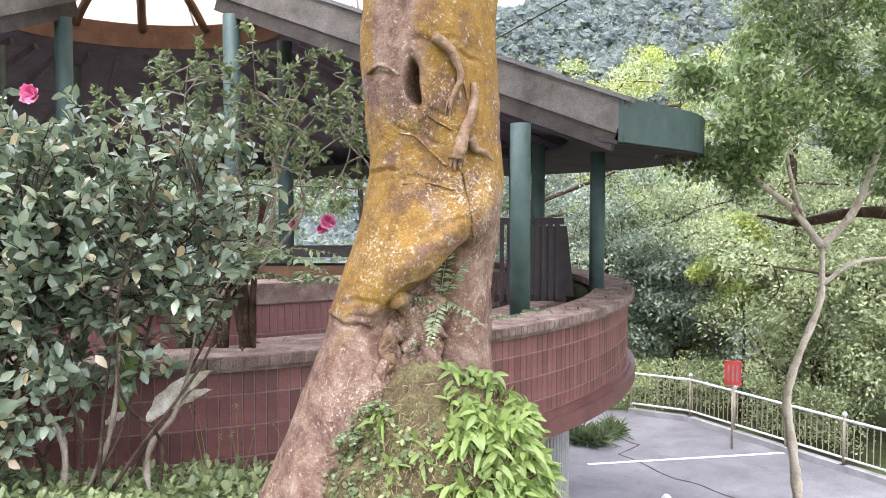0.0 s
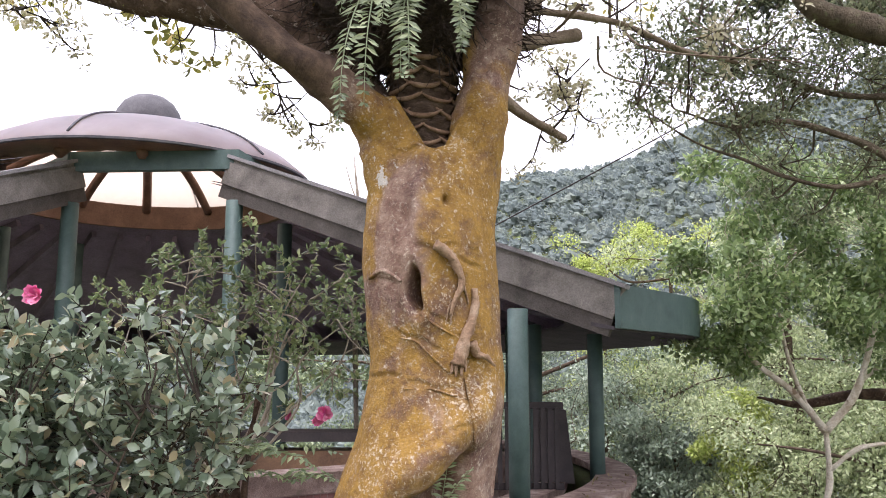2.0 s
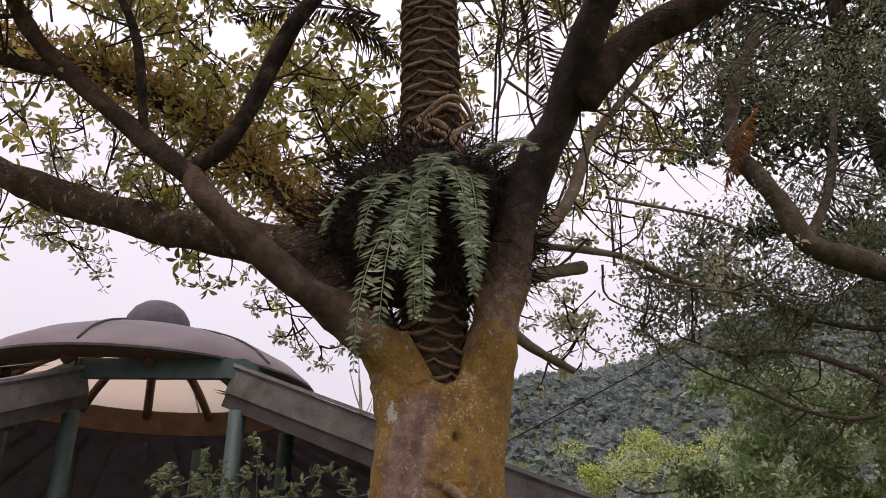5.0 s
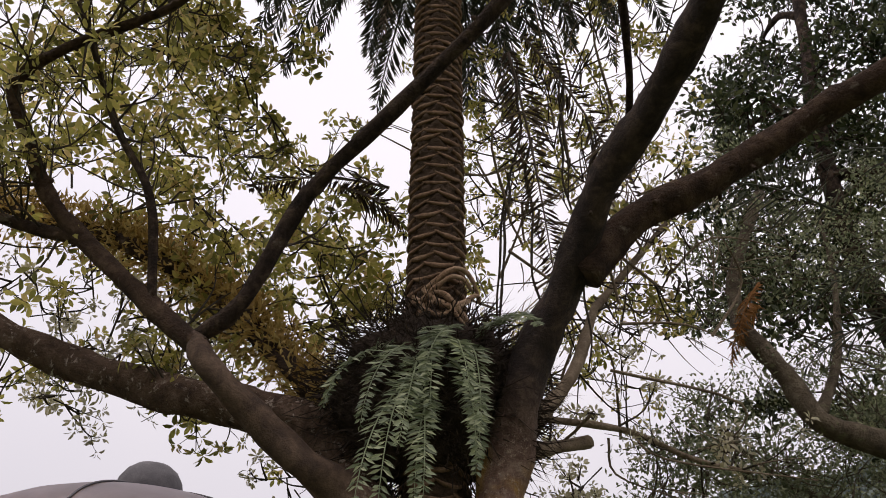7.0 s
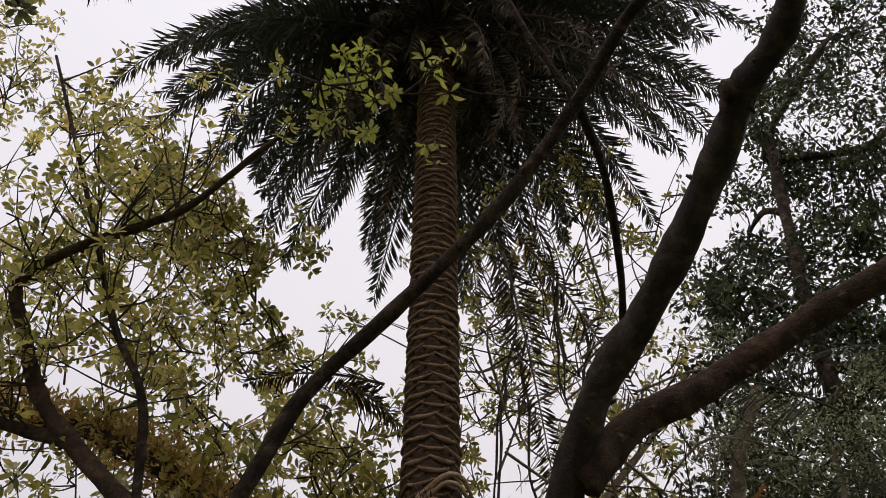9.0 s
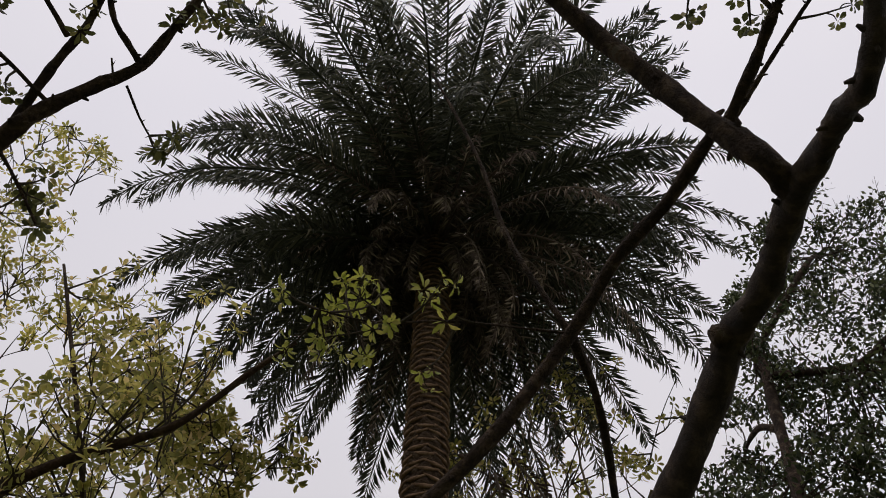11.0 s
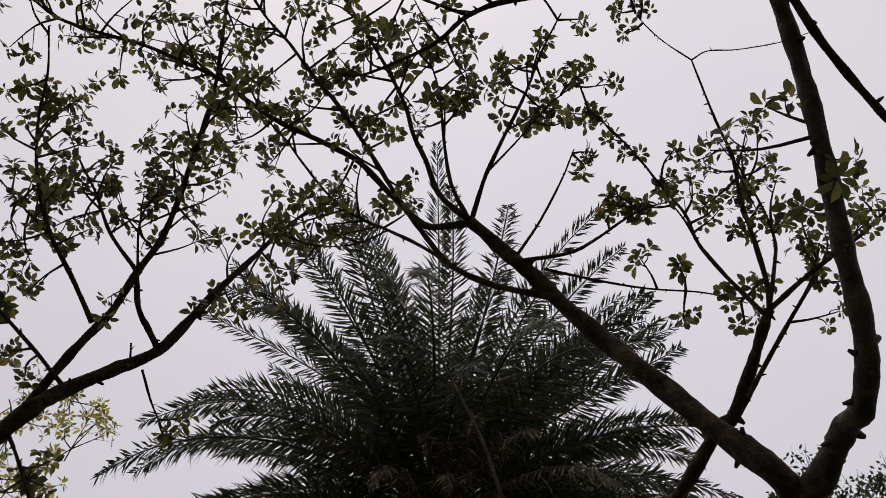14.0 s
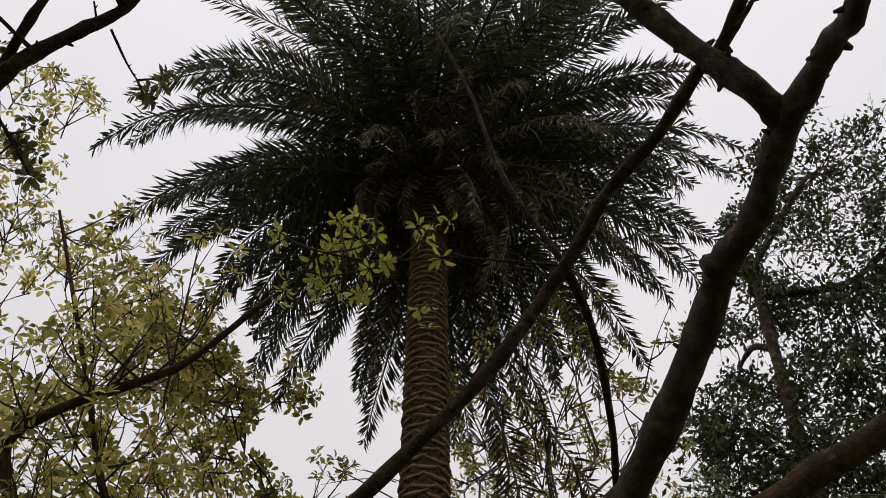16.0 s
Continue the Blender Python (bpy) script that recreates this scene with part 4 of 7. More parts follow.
# outline of the bole: height, left edge, right edge
BOLE = [(-0.3, -1.22, 0.42), (0.02, -1.0, 0.33), (0.31, -0.86, 0.3), (0.55, -0.76, 0.28), (0.73, -0.69, 0.265), (0.9, -0.64, 0.25), (1.08, -0.6, 0.245), (1.26, -0.53, 0.265),
        (1.43, -0.435, 0.3), (1.6, -0.395, 0.3), (1.8, -0.372, 0.305), (2.05, -0.405, 0.3), (2.3, -0.43, 0.29), (2.6, -0.43, 0.29), (2.9, -0.4, 0.3), (3.1, -0.42, 0.31), (3.3, -0.46, 0.33), (3.42, -0.46, 0.33)]


BOLE_Z = np.array([b[0] for b in BOLE])
BOLE_L = np.array([b[1] for b in BOLE])
BOLE_R = np.array([b[2] for b in BOLE])
# creases: height at the middle, slope, depth, from x, to x
CREASES = [(1.77, -0.03, 0.016, -0.4, -0.2), (1.72, -0.14, 0.014, -0.2, 0.1), (2.4, 0.06, 0.013, -0.16, 0.1), (2.4, -0.28, 0.009, 0.09, 0.2), (2.33, -0.45, 0.014, 0.04, 0.22), (2.24, -0.5, 0.02, -0.36, -0.22), (2.06, -0.5, 0.012, -0.13, 0.05),
           (1.95, -0.4, 0.012, -0.3, 0.02), (1.0, -0.1, 0.024, -0.7, -0.35), (1.12, 0.1, 0.012, -0.55, -0.3), (1.04, 0.15, 0.012, -0.55, -0.28), (2.92, 0.3, 0.014, -0.4, -0.1), (1.52, 0.5, 0.01, -0.1, 0.2)]


def bole_frame(z):
    l_, r_ = np.interp(z + np.array([-0.08, -0.04, 0, 0.04, 0.08]), BOLE_Z, BOLE_L).mean(), np.interp(z + np.array([-0.08, -0.04, 0, 0.04, 0.08]), BOLE_Z, BOLE_R).mean()
    rx = (r_ - l_) / 2
    return (l_ + r_) / 2, rx, (min(rx, 0.37) + max(0, 0.5 - z) * 0.12) * (1 - 0.5 * float(step01((z - 2.45) / 0.8)))


def bole_point(a, z, lift=0.0):
    cx, rx, ry = bole_frame(z)
    c, s = math.cos(a), math.sin(a)
    x, y = cx + rx * c, -ry * s
    front = max(0.0, s)
    d = lift + noise.noise(Vector((x * 2.2, y * 2.2, z * 1.6))) * 0.03 + noise.noise(Vector((x * 6, y * 6, z * 4))) * 0.014 + noise.noise(Vector((x * 17, y * 17, z * 11))) * 0.005
    ex = math.exp
    if front > 0:
        # fold that sweeps down from right to left, with a hollow below it
        fold_z = 1.315 + 0.77 * x + 0.02 * math.sin(x * 23)
        over = ex(-((z - fold_z - 0.13) / 0.13) ** 2) * ex(-((x + 0.02) / 0.36) ** 4)
        d += 0.075 * over * front
        below = min(1, max(0, (fold_z + 0.015 - z) / 0.05))
        fade = min(1, max(0, (z - 0.45) / 0.3))
        d -= (0.2 * ex(-((x + 0.13) / 0.2) ** 4) + 0.12 * ex(-((x - 0.08) / 0.05) ** 2)) * below * fade * front
        d -= 0.03 * ex(-((x - 0.16) / 0.1) ** 2) * below * fade
        # hole with lips, the dent above it, a small hole
        q = ((x + 0.145 + 0.08 * (z - 2.19) - 0.008 * math.sin(z * 31)) / (0.028 + 0.05 * (2.25 - z) * (z < 2.25))) ** 2 + ((z - 2.19) / 0.098) ** 2
        d += (-0.2 * ex(-q ** 3) + 0.02 * ex(-((math.sqrt(q) - 1.75) / 0.45) ** 2)) * front
        d -= 0.035 * ex(-(((x + 0.2) / 0.03) ** 2 + ((z - 2.56) / 0.08) ** 2)) * front
        d -= 0.06 * ex(-(((x - 0.012) / 0.016) ** 2 + ((z - 2.65) / 0.025) ** 2)) * front
        # the two stems part in a groove; ribs run down from them
        d -= 0.05 * ex(-((x + 0.06) / 0.05) ** 2) * min(1, max(0, (z - 2.55) / 0.6)) * front
        d += 0.022 * ex(-((x + 0.12) / 0.05) ** 2) * min(1, max(0, (z - 2.25) / 0.3)) * front
        d -= 0.03 * ex(-((x - 0.17 - 0.05 * math.sin(z * 3)) / 0.03) ** 2) * ex(-((z - 1.75) / 0.5) ** 2) * front
        d += 0.014 * ex(-(((x - 0.225) / 0.03) ** 2 + ((z - 2.06) / 0.04) ** 2)) * front
        # roots that swell at the foot
        d += 0.04 * math.sin(x * 16 + z * 5) * max(0, 0.75 - z) * front
        for cz, tilt, dep, x0, x1 in CREASES:
            if x0 < x < x1:
                v = (z - cz - tilt * (x - (x0 + x1) / 2) - 0.008 * math.sin(x * 40)) / 0.011
                if abs(v) < 4:
                    d += 0.75 * dep * (0.5 * ex(-((v - 1.8) ** 2)) - ex(-v * v)) * min(1, (x - x0) * 18, (x1 - x) * 18)
    px, py, pz = x + d * c, TREE[1] + y - d * s + 0.06, z
    if z > 2.92 and s > 0:
        pz -= max(0.0, 0.36 - 1.7 * abs(px + 0.05)) * float(step01((z - 2.92) / 0.32))
    return px, py, pz


def on_bole(x, z, lift=0.0):
    """The place on the front of the bole at that x and height."""
    cx, rx, ry = bole_frame(z)
    return bole_point(math.acos(max(-0.98, min(0.98, (x - cx) / rx))), z, lift)


def bole():
    g = Geo()
    nz, na = 300, 230
    # more rings of points on the side that faces the garden
    ang = [2 * math.pi * j / na + 0.55 * math.cos(2 * math.pi * j / na) for j in range(na)]
    V = [bole_point(a, z) for z in np.linspace(-0.3, 3.24, nz) for a in ang]
    F = [(i * na + j, i * na + (j + 1) % na, (i + 1) * na + (j + 1) % na, (i + 1) * na + j) for i in range(nz - 1) for j in range(na)]
    g.add(V, F)
    return g


trunk = part("trunk", bole(), M_TRUNK, tree, "smooth bole with mustard algae, a hole and scars")


def bole_root(pts, r0, r1, sink=0.3, mat=None):
    g = Geo()
    P = [on_bole(x, z, r0 * (1 - sink)) for x, z in pts]
    tube(g, P, np.linspace(r0, r1, len(P)), 9, 5, 0.12)
    part("aerial_root", g, mat or M_TRUNK, tree)


for pts, r0, r1 in (([(-0.05, 2.405), (0.0, 2.375), (0.04, 2.325), (0.072, 2.26), (0.074, 2.2), (0.045, 2.14), (0.024, 2.06)], 0.035, 0.009),
                    ([(0.062, 2.18), (0.04, 2.11), (0.03, 2.02)], 0.01, 0.005),
                    ([(0.055, 2.15), (0.022, 2.1), (0.012, 2.04)], 0.009, 0.004),
                    ([(0.076, 2.25), (0.1, 2.2), (0.118, 2.12)], 0.011, 0.005),
                    ([(0.15, 2.2), (0.15, 2.12), (0.128, 2.03), (0.1, 1.96), (0.08, 1.89), (0.06, 1.82)], 0.02, 0.043),
                    ([(0.07, 1.88), (0.045, 1.83), (0.03, 1.78)], 0.017, 0.008),
                    ([(0.07, 1.87), (0.055, 1.81), (0.052, 1.765)], 0.016, 0.007),
                    ([(0.08, 1.87), (0.078, 1.81), (0.075, 1.77)], 0.016, 0.007),
                    ([(0.085, 1.88), (0.1, 1.83), (0.098, 1.79)], 0.014, 0.006),
                    ([(0.13, 1.93), (0.155, 1.88), (0.19, 1.86), (0.225, 1.82)], 0.034, 0.008),
                    ([(-0.12, 2.07), (-0.05, 2.02), (0.0, 1.99), (0.05, 1.965)], 0.008, 0.006),
                    ([(-0.22, 1.955), (-0.14, 1.935), (-0.07, 1.87), (0.02, 1.79)], 0.006, 0.007),
                    ([(-0.2, 1.705), (-0.06, 1.705), (0.03, 1.68), (0.1, 1.66)], 0.006, 0.006),
                    ([(-0.36, 2.26), (-0.3, 2.29), (-0.24, 2.26), (-0.2, 2.23)], 0.014, 0.008),
                    ([(0.1, 1.76), (0.115, 1.66), (0.12, 1.54), (0.135, 1.44)], 0.014, 0.008),
                    ([(-0.24, 1.14), (-0.2, 1.1), (-0.15, 1.04), (-0.11, 0.96), (-0.13, 0.9), (-0.2, 0.86)], 0.05, 0.035),
                    ([(-0.3, 0.97), (-0.31, 0.88), (-0.3, 0.76), (-0.3, 0.62)], 0.022, 0.018),
                    ([(-0.11, 0.97), (-0.05, 0.92), (-0.01, 0.84), (0.0, 0.7)], 0.04, 0.05),
                    ([(-0.26, 0.84), (-0.22, 0.8), (-0.16, 0.79), (-0.08, 0.83)], 0.022, 0.03),
                    ([(-0.25, 0.8), (-0.25, 0.72), (-0.24, 0.6)], 0.02, 0.016),
                    ([(-0.2, 0.8), (-0.2, 0.7), (-0.19, 0.6)], 0.022, 0.016),
                    ([(-0.14, 0.8), (-0.14, 0.7), (-0.12, 0.58)], 0.02, 0.018),
                    ([(-0.33, 0.84), (-0.28, 0.8), (-0.24, 0.74)], 0.014, 0.012)):
    bole_root(pts, r0 * (0.85 if pts[0][1] > 1.3 else 1), r1 * (0.85 if pts[0][1] > 1.3 else 1), 0.1, M_ROOTBARK if r0 > 0.0085 and pts[0][1] > 1.77 and pts[0][0] > -0.3 else None)
for k in range(95):
    x, z = RNG.uniform(-0.34, 0.05), RNG.uniform(0.66, 1.12)
    if z > 1.2 + 0.77 * x:
        continue
    bm = bmesh.new()
    bmesh.ops.create_icosphere(bm, subdivisions=3, radius=1.0)
    at = Vector(on_bole(x, z, 0.02))
    sx, sz, lean = RNG.uniform(0.02, 0.045), RNG.uniform(0.025, 0.085), RNG.uniform(-0.9, 0.9)
    for v in bm.verts:
        n = v.co.copy()
        k2 = 1 + 0.45 * noise.noise(n * 1.6 + at * 9) + 0.2 * noise.noise(n * 4.5 + at * 5)
        px, pz = n.x * sx * k2, n.z * sz * k2
        v.co = Vector((px * math.cos(lean) - pz * math.sin(lean), n.y * 0.04 * k2, px * math.sin(lean) + pz * math.cos(lean))) + at
    part("burl", bm, M_ROOTBARK if k % 3 == 0 else M_TRUNK, tree)

# tangled roots in the hollow
for k in range(18):
    x, z = RNG.uniform(-0.3, 0.02), RNG.uniform(0.8, 1.1)
    if z > 1.16 + 0.77 * x:
        continue
    pts = [(x, z)]
    way = RNG.uniform(-0.9, 0.9)
    for _ in range(4):
        way += RNG.normal(0, 0.5)
        pts.append((max(-0.4, min(0.1, pts[-1][0] + 0.055 * math.sin(way))), pts[-1][1] - 0.05 * abs(math.cos(way)) - 0.012))
    bole_root(pts, RNG.uniform(0.014, 0.03), RNG.uniform(0.008, 0.018), -0.6, M_ROOTBARK if k % 2 else None)

BOUGHS = {
    "left_stem": ([(-0.24, 4.42, 2.6), (-0.32, 4.4, 3.05), (-0.58, 4.24, 3.27), (-0.91, 4.1, 3.48), (-1.34, 3.95, 3.85), (-1.45, 4, 4.02)], 0.175, 0.058),
    "crossing_limb": ([(-1.45, 4, 4.02), (-1.2, 3.9, 4.22), (-0.9, 3.7, 4.79), (-0.42, 3.4, 5.2), (0.13, 3, 5.62), (0.57, 2.55, 6.08), (0.78, 2.13, 6.24), (1.02, 1.8, 6.34), (1.18, 1.42, 6.38), (1.24, 1.31, 6.35), (1.31, 1.04, 6.39), (1.35, 0.81, 6.42), (1.37, 0.7, 6.43)], 0.05, 0.026),
    "outer_left_limb": ([(-1.4, 3.98, 3.95), (-1.76, 4.05, 4.24), (-2.27, 4.1, 4.69), (-2.55, 4.05, 4.97), (-2.78, 3.95, 5.39), (-2.86, 3.8, 5.63), (-2.55, 3.65, 5.79), (-2.04, 3.5, 5.92), (-1.71, 3.3, 5.91), (-1.33, 3.1, 6.19), (-1.08, 2.95, 6.31)], 0.062, 0.012),
    "side_limb": ([(-2.27, 4.1, 4.69), (-2.65, 4.2, 4.82), (-3.2, 4.2, 4.98)], 0.05, 0.03),
    "upright_shoot": ([(-1.75, 4.05, 4.24), (-1.86, 3.9, 4.87), (-2.15, 3.8, 5.34), (-2.46, 3.6, 6.04), (-3.13, 3.3, 7.47)], 0.03, 0.012),
    "low_left_limb": ([(-0.3, 4.5, 3.1), (-0.82, 4.6, 3.72), (-1.28, 4.65, 3.89), (-1.74, 4.7, 3.98), (-2.29, 4.8, 4.15), (-2.89, 4.8, 4.36), (-3.38, 4.6, 4.58), (-3.65, 4.2, 4.82)], 0.15, 0.075),
    "right_stem": ([(0.14, 4.42, 2.6), (0.18, 4.4, 3.07), (0.27, 4.35, 3.55), (0.4, 4.15, 4.07), (0.57, 3.9, 4.41), (0.71, 3.5, 4.78), (0.91, 3.07, 4.98), (1.05, 2.61, 5.14), (1.16, 2.23, 5.32), (1.2, 1.95, 5.39), (1.27, 1.72, 5.39), (1.28, 1.43, 5.39), (1.27, 1.18, 5.35), (1.27, 0.91, 5.24), (1.26, 0.72, 5.15), (1.24, 0.61, 5.03), (1.24, 0.45, 5.05), (1.22, 0.29, 5.13), (1.18, 0.11, 5.25), (1.15, -0.07, 5.37), (1.11, -0.27, 5.49), (1.06, -0.47, 5.6), (1, -0.68, 5.73), (0.92, -0.88, 5.83), (0.84, -1.06, 5.94), (0.72, -1.29, 6.04)], [0.115, 0.15, 0.136, 0.112, 0.1, 0.093, 0.088, 0.085, 0.079, 0.074, 0.066, 0.064, 0.066, 0.05, 0.045, 0.043, 0.041, 0.04, 0.039, 0.038, 0.036, 0.035, 0.034, 0.032, 0.03, 0.027], 0),
    "right_limb": ([(0.66, 3.82, 4.4), (0.93, 3.75, 4.74), (1.27, 3.65, 4.9), (1.63, 3.5, 5.09), (1.96, 3.3, 5.25), (2.18, 3.1, 5.3), (2.6, 2.8, 5.46)], 0.095, 0.07),
    "rear_limb": ([(0.25, 4.6, 3.5), (0.54, 5, 4.06), (0.82, 5.3, 4.53), (1.05, 5.7, 5.2), (1.24, 6, 5.56), (1.7, 6.2, 6.22), (2.03, 6.3, 6.68)], 0.055, 0.022),
    "cut_stub": ([(0.2, 4.55, 3.42), (0.46, 4.8, 3.3), (0.76, 5.1, 3.23)], 0.042, 0.022),
    "upper_stub": ([(0.25, 4.7, 3.65), (0.59, 5.2, 3.91), (0.93, 5.5, 4.08)], 0.05, 0.042),
    "thin_limb": ([(0.55, 5.1, 4.08), (1.2, 5.5, 4.17), (1.71, 5.8, 4.1), (2.2, 6, 4.08)], 0.028, 0.014),
    "mossy_limb": ([(-0.5, 4.6, 3.6), (-0.88, 4.75, 4.03), (-1.29, 4.9, 4.47), (-1.67, 5, 4.81), (-2.14, 5.05, 5.12), (-2.67, 5.1, 5.37), (-3.21, 5.1, 5.5), (-3.82, 5.1, 5.76)], 0.085, 0.05),
    "young_shoot": ([(0.57, 2.55, 6.08), (-0.09, 2.5, 6.05), (-0.53, 2.4, 5.86), (-0.89, 2.3, 5.82)], 0.008, 0.004),
    "hanging_vine": ([(0.58, 2.6, 6.15), (0.21, 2.4, 6.81), (-0.02, 2.2, 7.58), (-0.41, 2, 8.61)], 0.02, 0.01),
    "trailing_limb": ([(0.58, 2.6, 6.15), (0.84, 3.2, 6.22), (1.04, 3.9, 6.04), (1.12, 4.4, 5.87)], 0.03, 0.022),
    "overhead_limb": ([(1.27, 1.18, 5.35), (1.11, 1.06, 5.41), (0.95, 1.04, 5.7), (0.67, 0.96, 6.15), (0.41, 0.85, 6.45), (0.17, 0.71, 6.69), (0, 0.61, 6.81), (-0.22, 0.47, 6.92)], 0.061, 0.034),
    "overhead_fork": ([(-0.22, 0.47, 6.92), (-0.41, 0.35, 7.03), (-0.51, 0.18, 7.16), (-0.6, 0.05, 7.26), (-0.67, -0.11, 7.37), (-0.78, -0.28, 7.47), (-0.94, -0.5, 7.56), (-1.08, -0.68, 7.63), (-1.22, -0.88, 7.7), (-1.33, -1.05, 7.76)], 0.024, 0.007),
    "overhead_bough": ([(-0.22, 0.47, 6.92), (-0.34, 0.3, 7.04), (-0.4, 0.11, 7.16), (-0.44, -0.08, 7.28), (-0.48, -0.24, 7.38), (-0.55, -0.4, 7.48)], 0.018, 0.006),
    "overhead_shoot": ([(-0.21, 0.46, 6.92), (-0.15, 0.23, 7.08), (-0.06, 0.01, 7.22), (0.05, -0.24, 7.36), (0.13, -0.49, 7.48), (0.23, -0.72, 7.58)], 0.019, 0.006),
    "overhead_twig": ([(-0.13, 0.19, 7.08), (0.03, 0.01, 7.18), (0.19, -0.19, 7.28), (0.41, -0.37, 7.36)], 0.009, 0.004),
    "overhead_spray": ([(-0.22, 0.48, 6.91), (-0.46, 0.54, 7), (-0.61, 0.47, 7.11), (-0.73, 0.4, 7.22), (-0.93, 0.25, 7.33), (-1.16, 0.16, 7.41), (-1.46, 0.06, 7.47), (-1.7, -0.06, 7.53), (-1.88, -0.17, 7.59), (-2.13, -0.26, 7.62), (-2.4, -0.35, 7.64), (-2.72, -0.42, 7.61), (-2.97, -0.5, 7.6), (-3.16, -0.66, 7.62), (-3.28, -0.87, 7.67)], 0.028, 0.009),
    "overhead_riser": ([(0.28, 0.79, 6.61), (-0.05, 0.79, 6.75), (-0.31, 0.73, 6.88), (-0.5, 0.58, 7.03), (-0.69, 0.39, 7.18), (-0.88, 0.16, 7.31), (-1.1, -0.09, 7.42), (-1.28, -0.25, 7.52), (-1.45, -0.43, 7.6), (-1.63, -0.59, 7.68), (-1.8, -0.81, 7.75), (-1.9, -0.99, 7.83)], 0.026, 0.007),
    "overhead_trail": ([(-0.31, 0.73, 6.9), (-0.51, 0.66, 7.01), (-0.71, 0.61, 7.11), (-0.9, 0.57, 7.2), (-1.09, 0.48, 7.29), (-1.3, 0.29, 7.39), (-1.45, 0.15, 7.49), (-1.65, 0.01, 7.56), (-1.82, 0, 7.62), (-1.96, 0.05, 7.67)], 0.015, 0.005),
    "overhead_wisp": ([(-0.71, 0.61, 7.11), (-0.88, 0.71, 7.14), (-1.06, 0.76, 7.18), (-1.25, 0.76, 7.22), (-1.39, 0.71, 7.28)], 0.008, 0.004),
    "overhead_spur": ([(0.05, 0.63, 6.77), (0.18, 0.43, 6.9), (0.29, 0.2, 7.02), (0.35, 0.04, 7.12)], 0.012, 0.005),
    "overhead_reach": ([(0.08, 0.63, 6.73), (0.35, 0.58, 6.8), (0.5, 0.51, 6.88), (0.66, 0.4, 6.96), (0.8, 0.33, 7.03), (0.93, 0.3, 7.09)], 0.016, 0.004),
    "overhead_stray": ([(0.21, 0.65, 6.68), (0.51, 0.7, 6.71), (0.8, 0.73, 6.73), (1.11, 0.73, 6.74), (1.36, 0.77, 6.74)], 0.011, 0.004),
    "top_limb": ([(0.86, -1, 5.9), (0.81, -0.94, 6.01), (0.64, -0.89, 6.21), (0.43, -0.87, 6.45), (0.18, -0.82, 6.68), (-0.04, -0.77, 6.84), (-0.19, -0.73, 6.95), (-0.34, -0.65, 7.04), (-0.5, -0.5, 7.13), (-0.74, -0.37, 7.26), (-0.95, -0.28, 7.33), (-1.1, -0.28, 7.4)], 0.034, 0.007),
    "top_fork": ([(-0.19, -0.74, 6.94), (-0.35, -0.83, 7.02), (-0.5, -0.91, 7.09), (-0.69, -1.06, 7.15)], 0.012, 0.006),
    "top_spray": ([(-0.33, -0.67, 7.04), (-0.48, -0.71, 7.09), (-0.63, -0.75, 7.12), (-0.78, -0.77, 7.16), (-0.9, -0.87, 7.19), (-0.99, -0.99, 7.22)], 0.012, 0.005),
    "edge_limb": ([(0.94, -0.89, 5.77), (1.08, -0.75, 5.83), (1.22, -0.62, 5.88), (1.39, -0.47, 5.9), (1.54, -0.35, 5.93), (1.73, -0.2, 5.92), (1.94, -0.02, 5.89)], 0.019, 0.016),
    "crossing_fork": ([(1.25, 1.31, 6.32), (1.4, 1.09, 6.49), (1.56, 0.83, 6.64), (1.69, 0.63, 6.77), (1.75, 0.46, 6.9)], 0.022, 0.009),
    "crossing_bough": ([(1.37, 0.7, 6.43), (1.54, 0.57, 6.54), (1.73, 0.43, 6.64), (1.9, 0.32, 6.73), (2.06, 0.17, 6.82)], 0.02, 0.009),
    "crossing_shoot": ([(1.37, 0.7, 6.43), (1.39, 0.62, 6.57), (1.35, 0.43, 6.76), (1.29, 0.23, 6.94), (1.26, 0.02, 7.11), (1.19, -0.14, 7.26), (1.12, -0.32, 7.42), (1.05, -0.5, 7.56)], 0.021, 0.006),
    "crossing_twig": ([(1.37, 0.66, 6.44), (1.42, 0.51, 6.61), (1.45, 0.4, 6.76), (1.4, 0.24, 6.94), (1.32, 0.1, 7.12)], 0.016, 0.006),
    "crossing_spray": ([(1.35, 0.73, 6.45), (1.19, 0.6, 6.65), (1.06, 0.47, 6.82), (1, 0.34, 6.97), (0.87, 0.21, 7.12), (0.75, 0.08, 7.27), (0.59, -0.06, 7.41), (0.43, -0.17, 7.54)], 0.017, 0.004),
    "crossing_wisp": ([(1.05, -0.5, 7.56), (1.14, -0.56, 7.56), (1.31, -0.58, 7.55), (1.54, -0.64, 7.5), (1.7, -0.71, 7.47)], 0.006, 0.003),
    "crossing_tip": ([(1.05, -0.5, 7.56), (0.88, -0.6, 7.66), (0.74, -0.72, 7.75), (0.67, -0.82, 7.83)], 0.006, 0.003),
    "far_left_limb": ([(-3.65, 4.2, 4.82), (-3.45, 3.2, 5.3), (-2.87, 1.9, 6.19), (-2.71, 1.73, 6.26), (-2.56, 1.6, 6.36), (-2.45, 1.54, 6.46), (-2.24, 1.47, 6.65), (-2.03, 1.4, 6.84), (-1.88, 1.23, 7.07), (-1.77, 1.1, 7.27), (-1.64, 0.97, 7.46), (-1.51, 0.83, 7.64), (-1.36, 0.7, 7.82)], 0.085, 0.008),
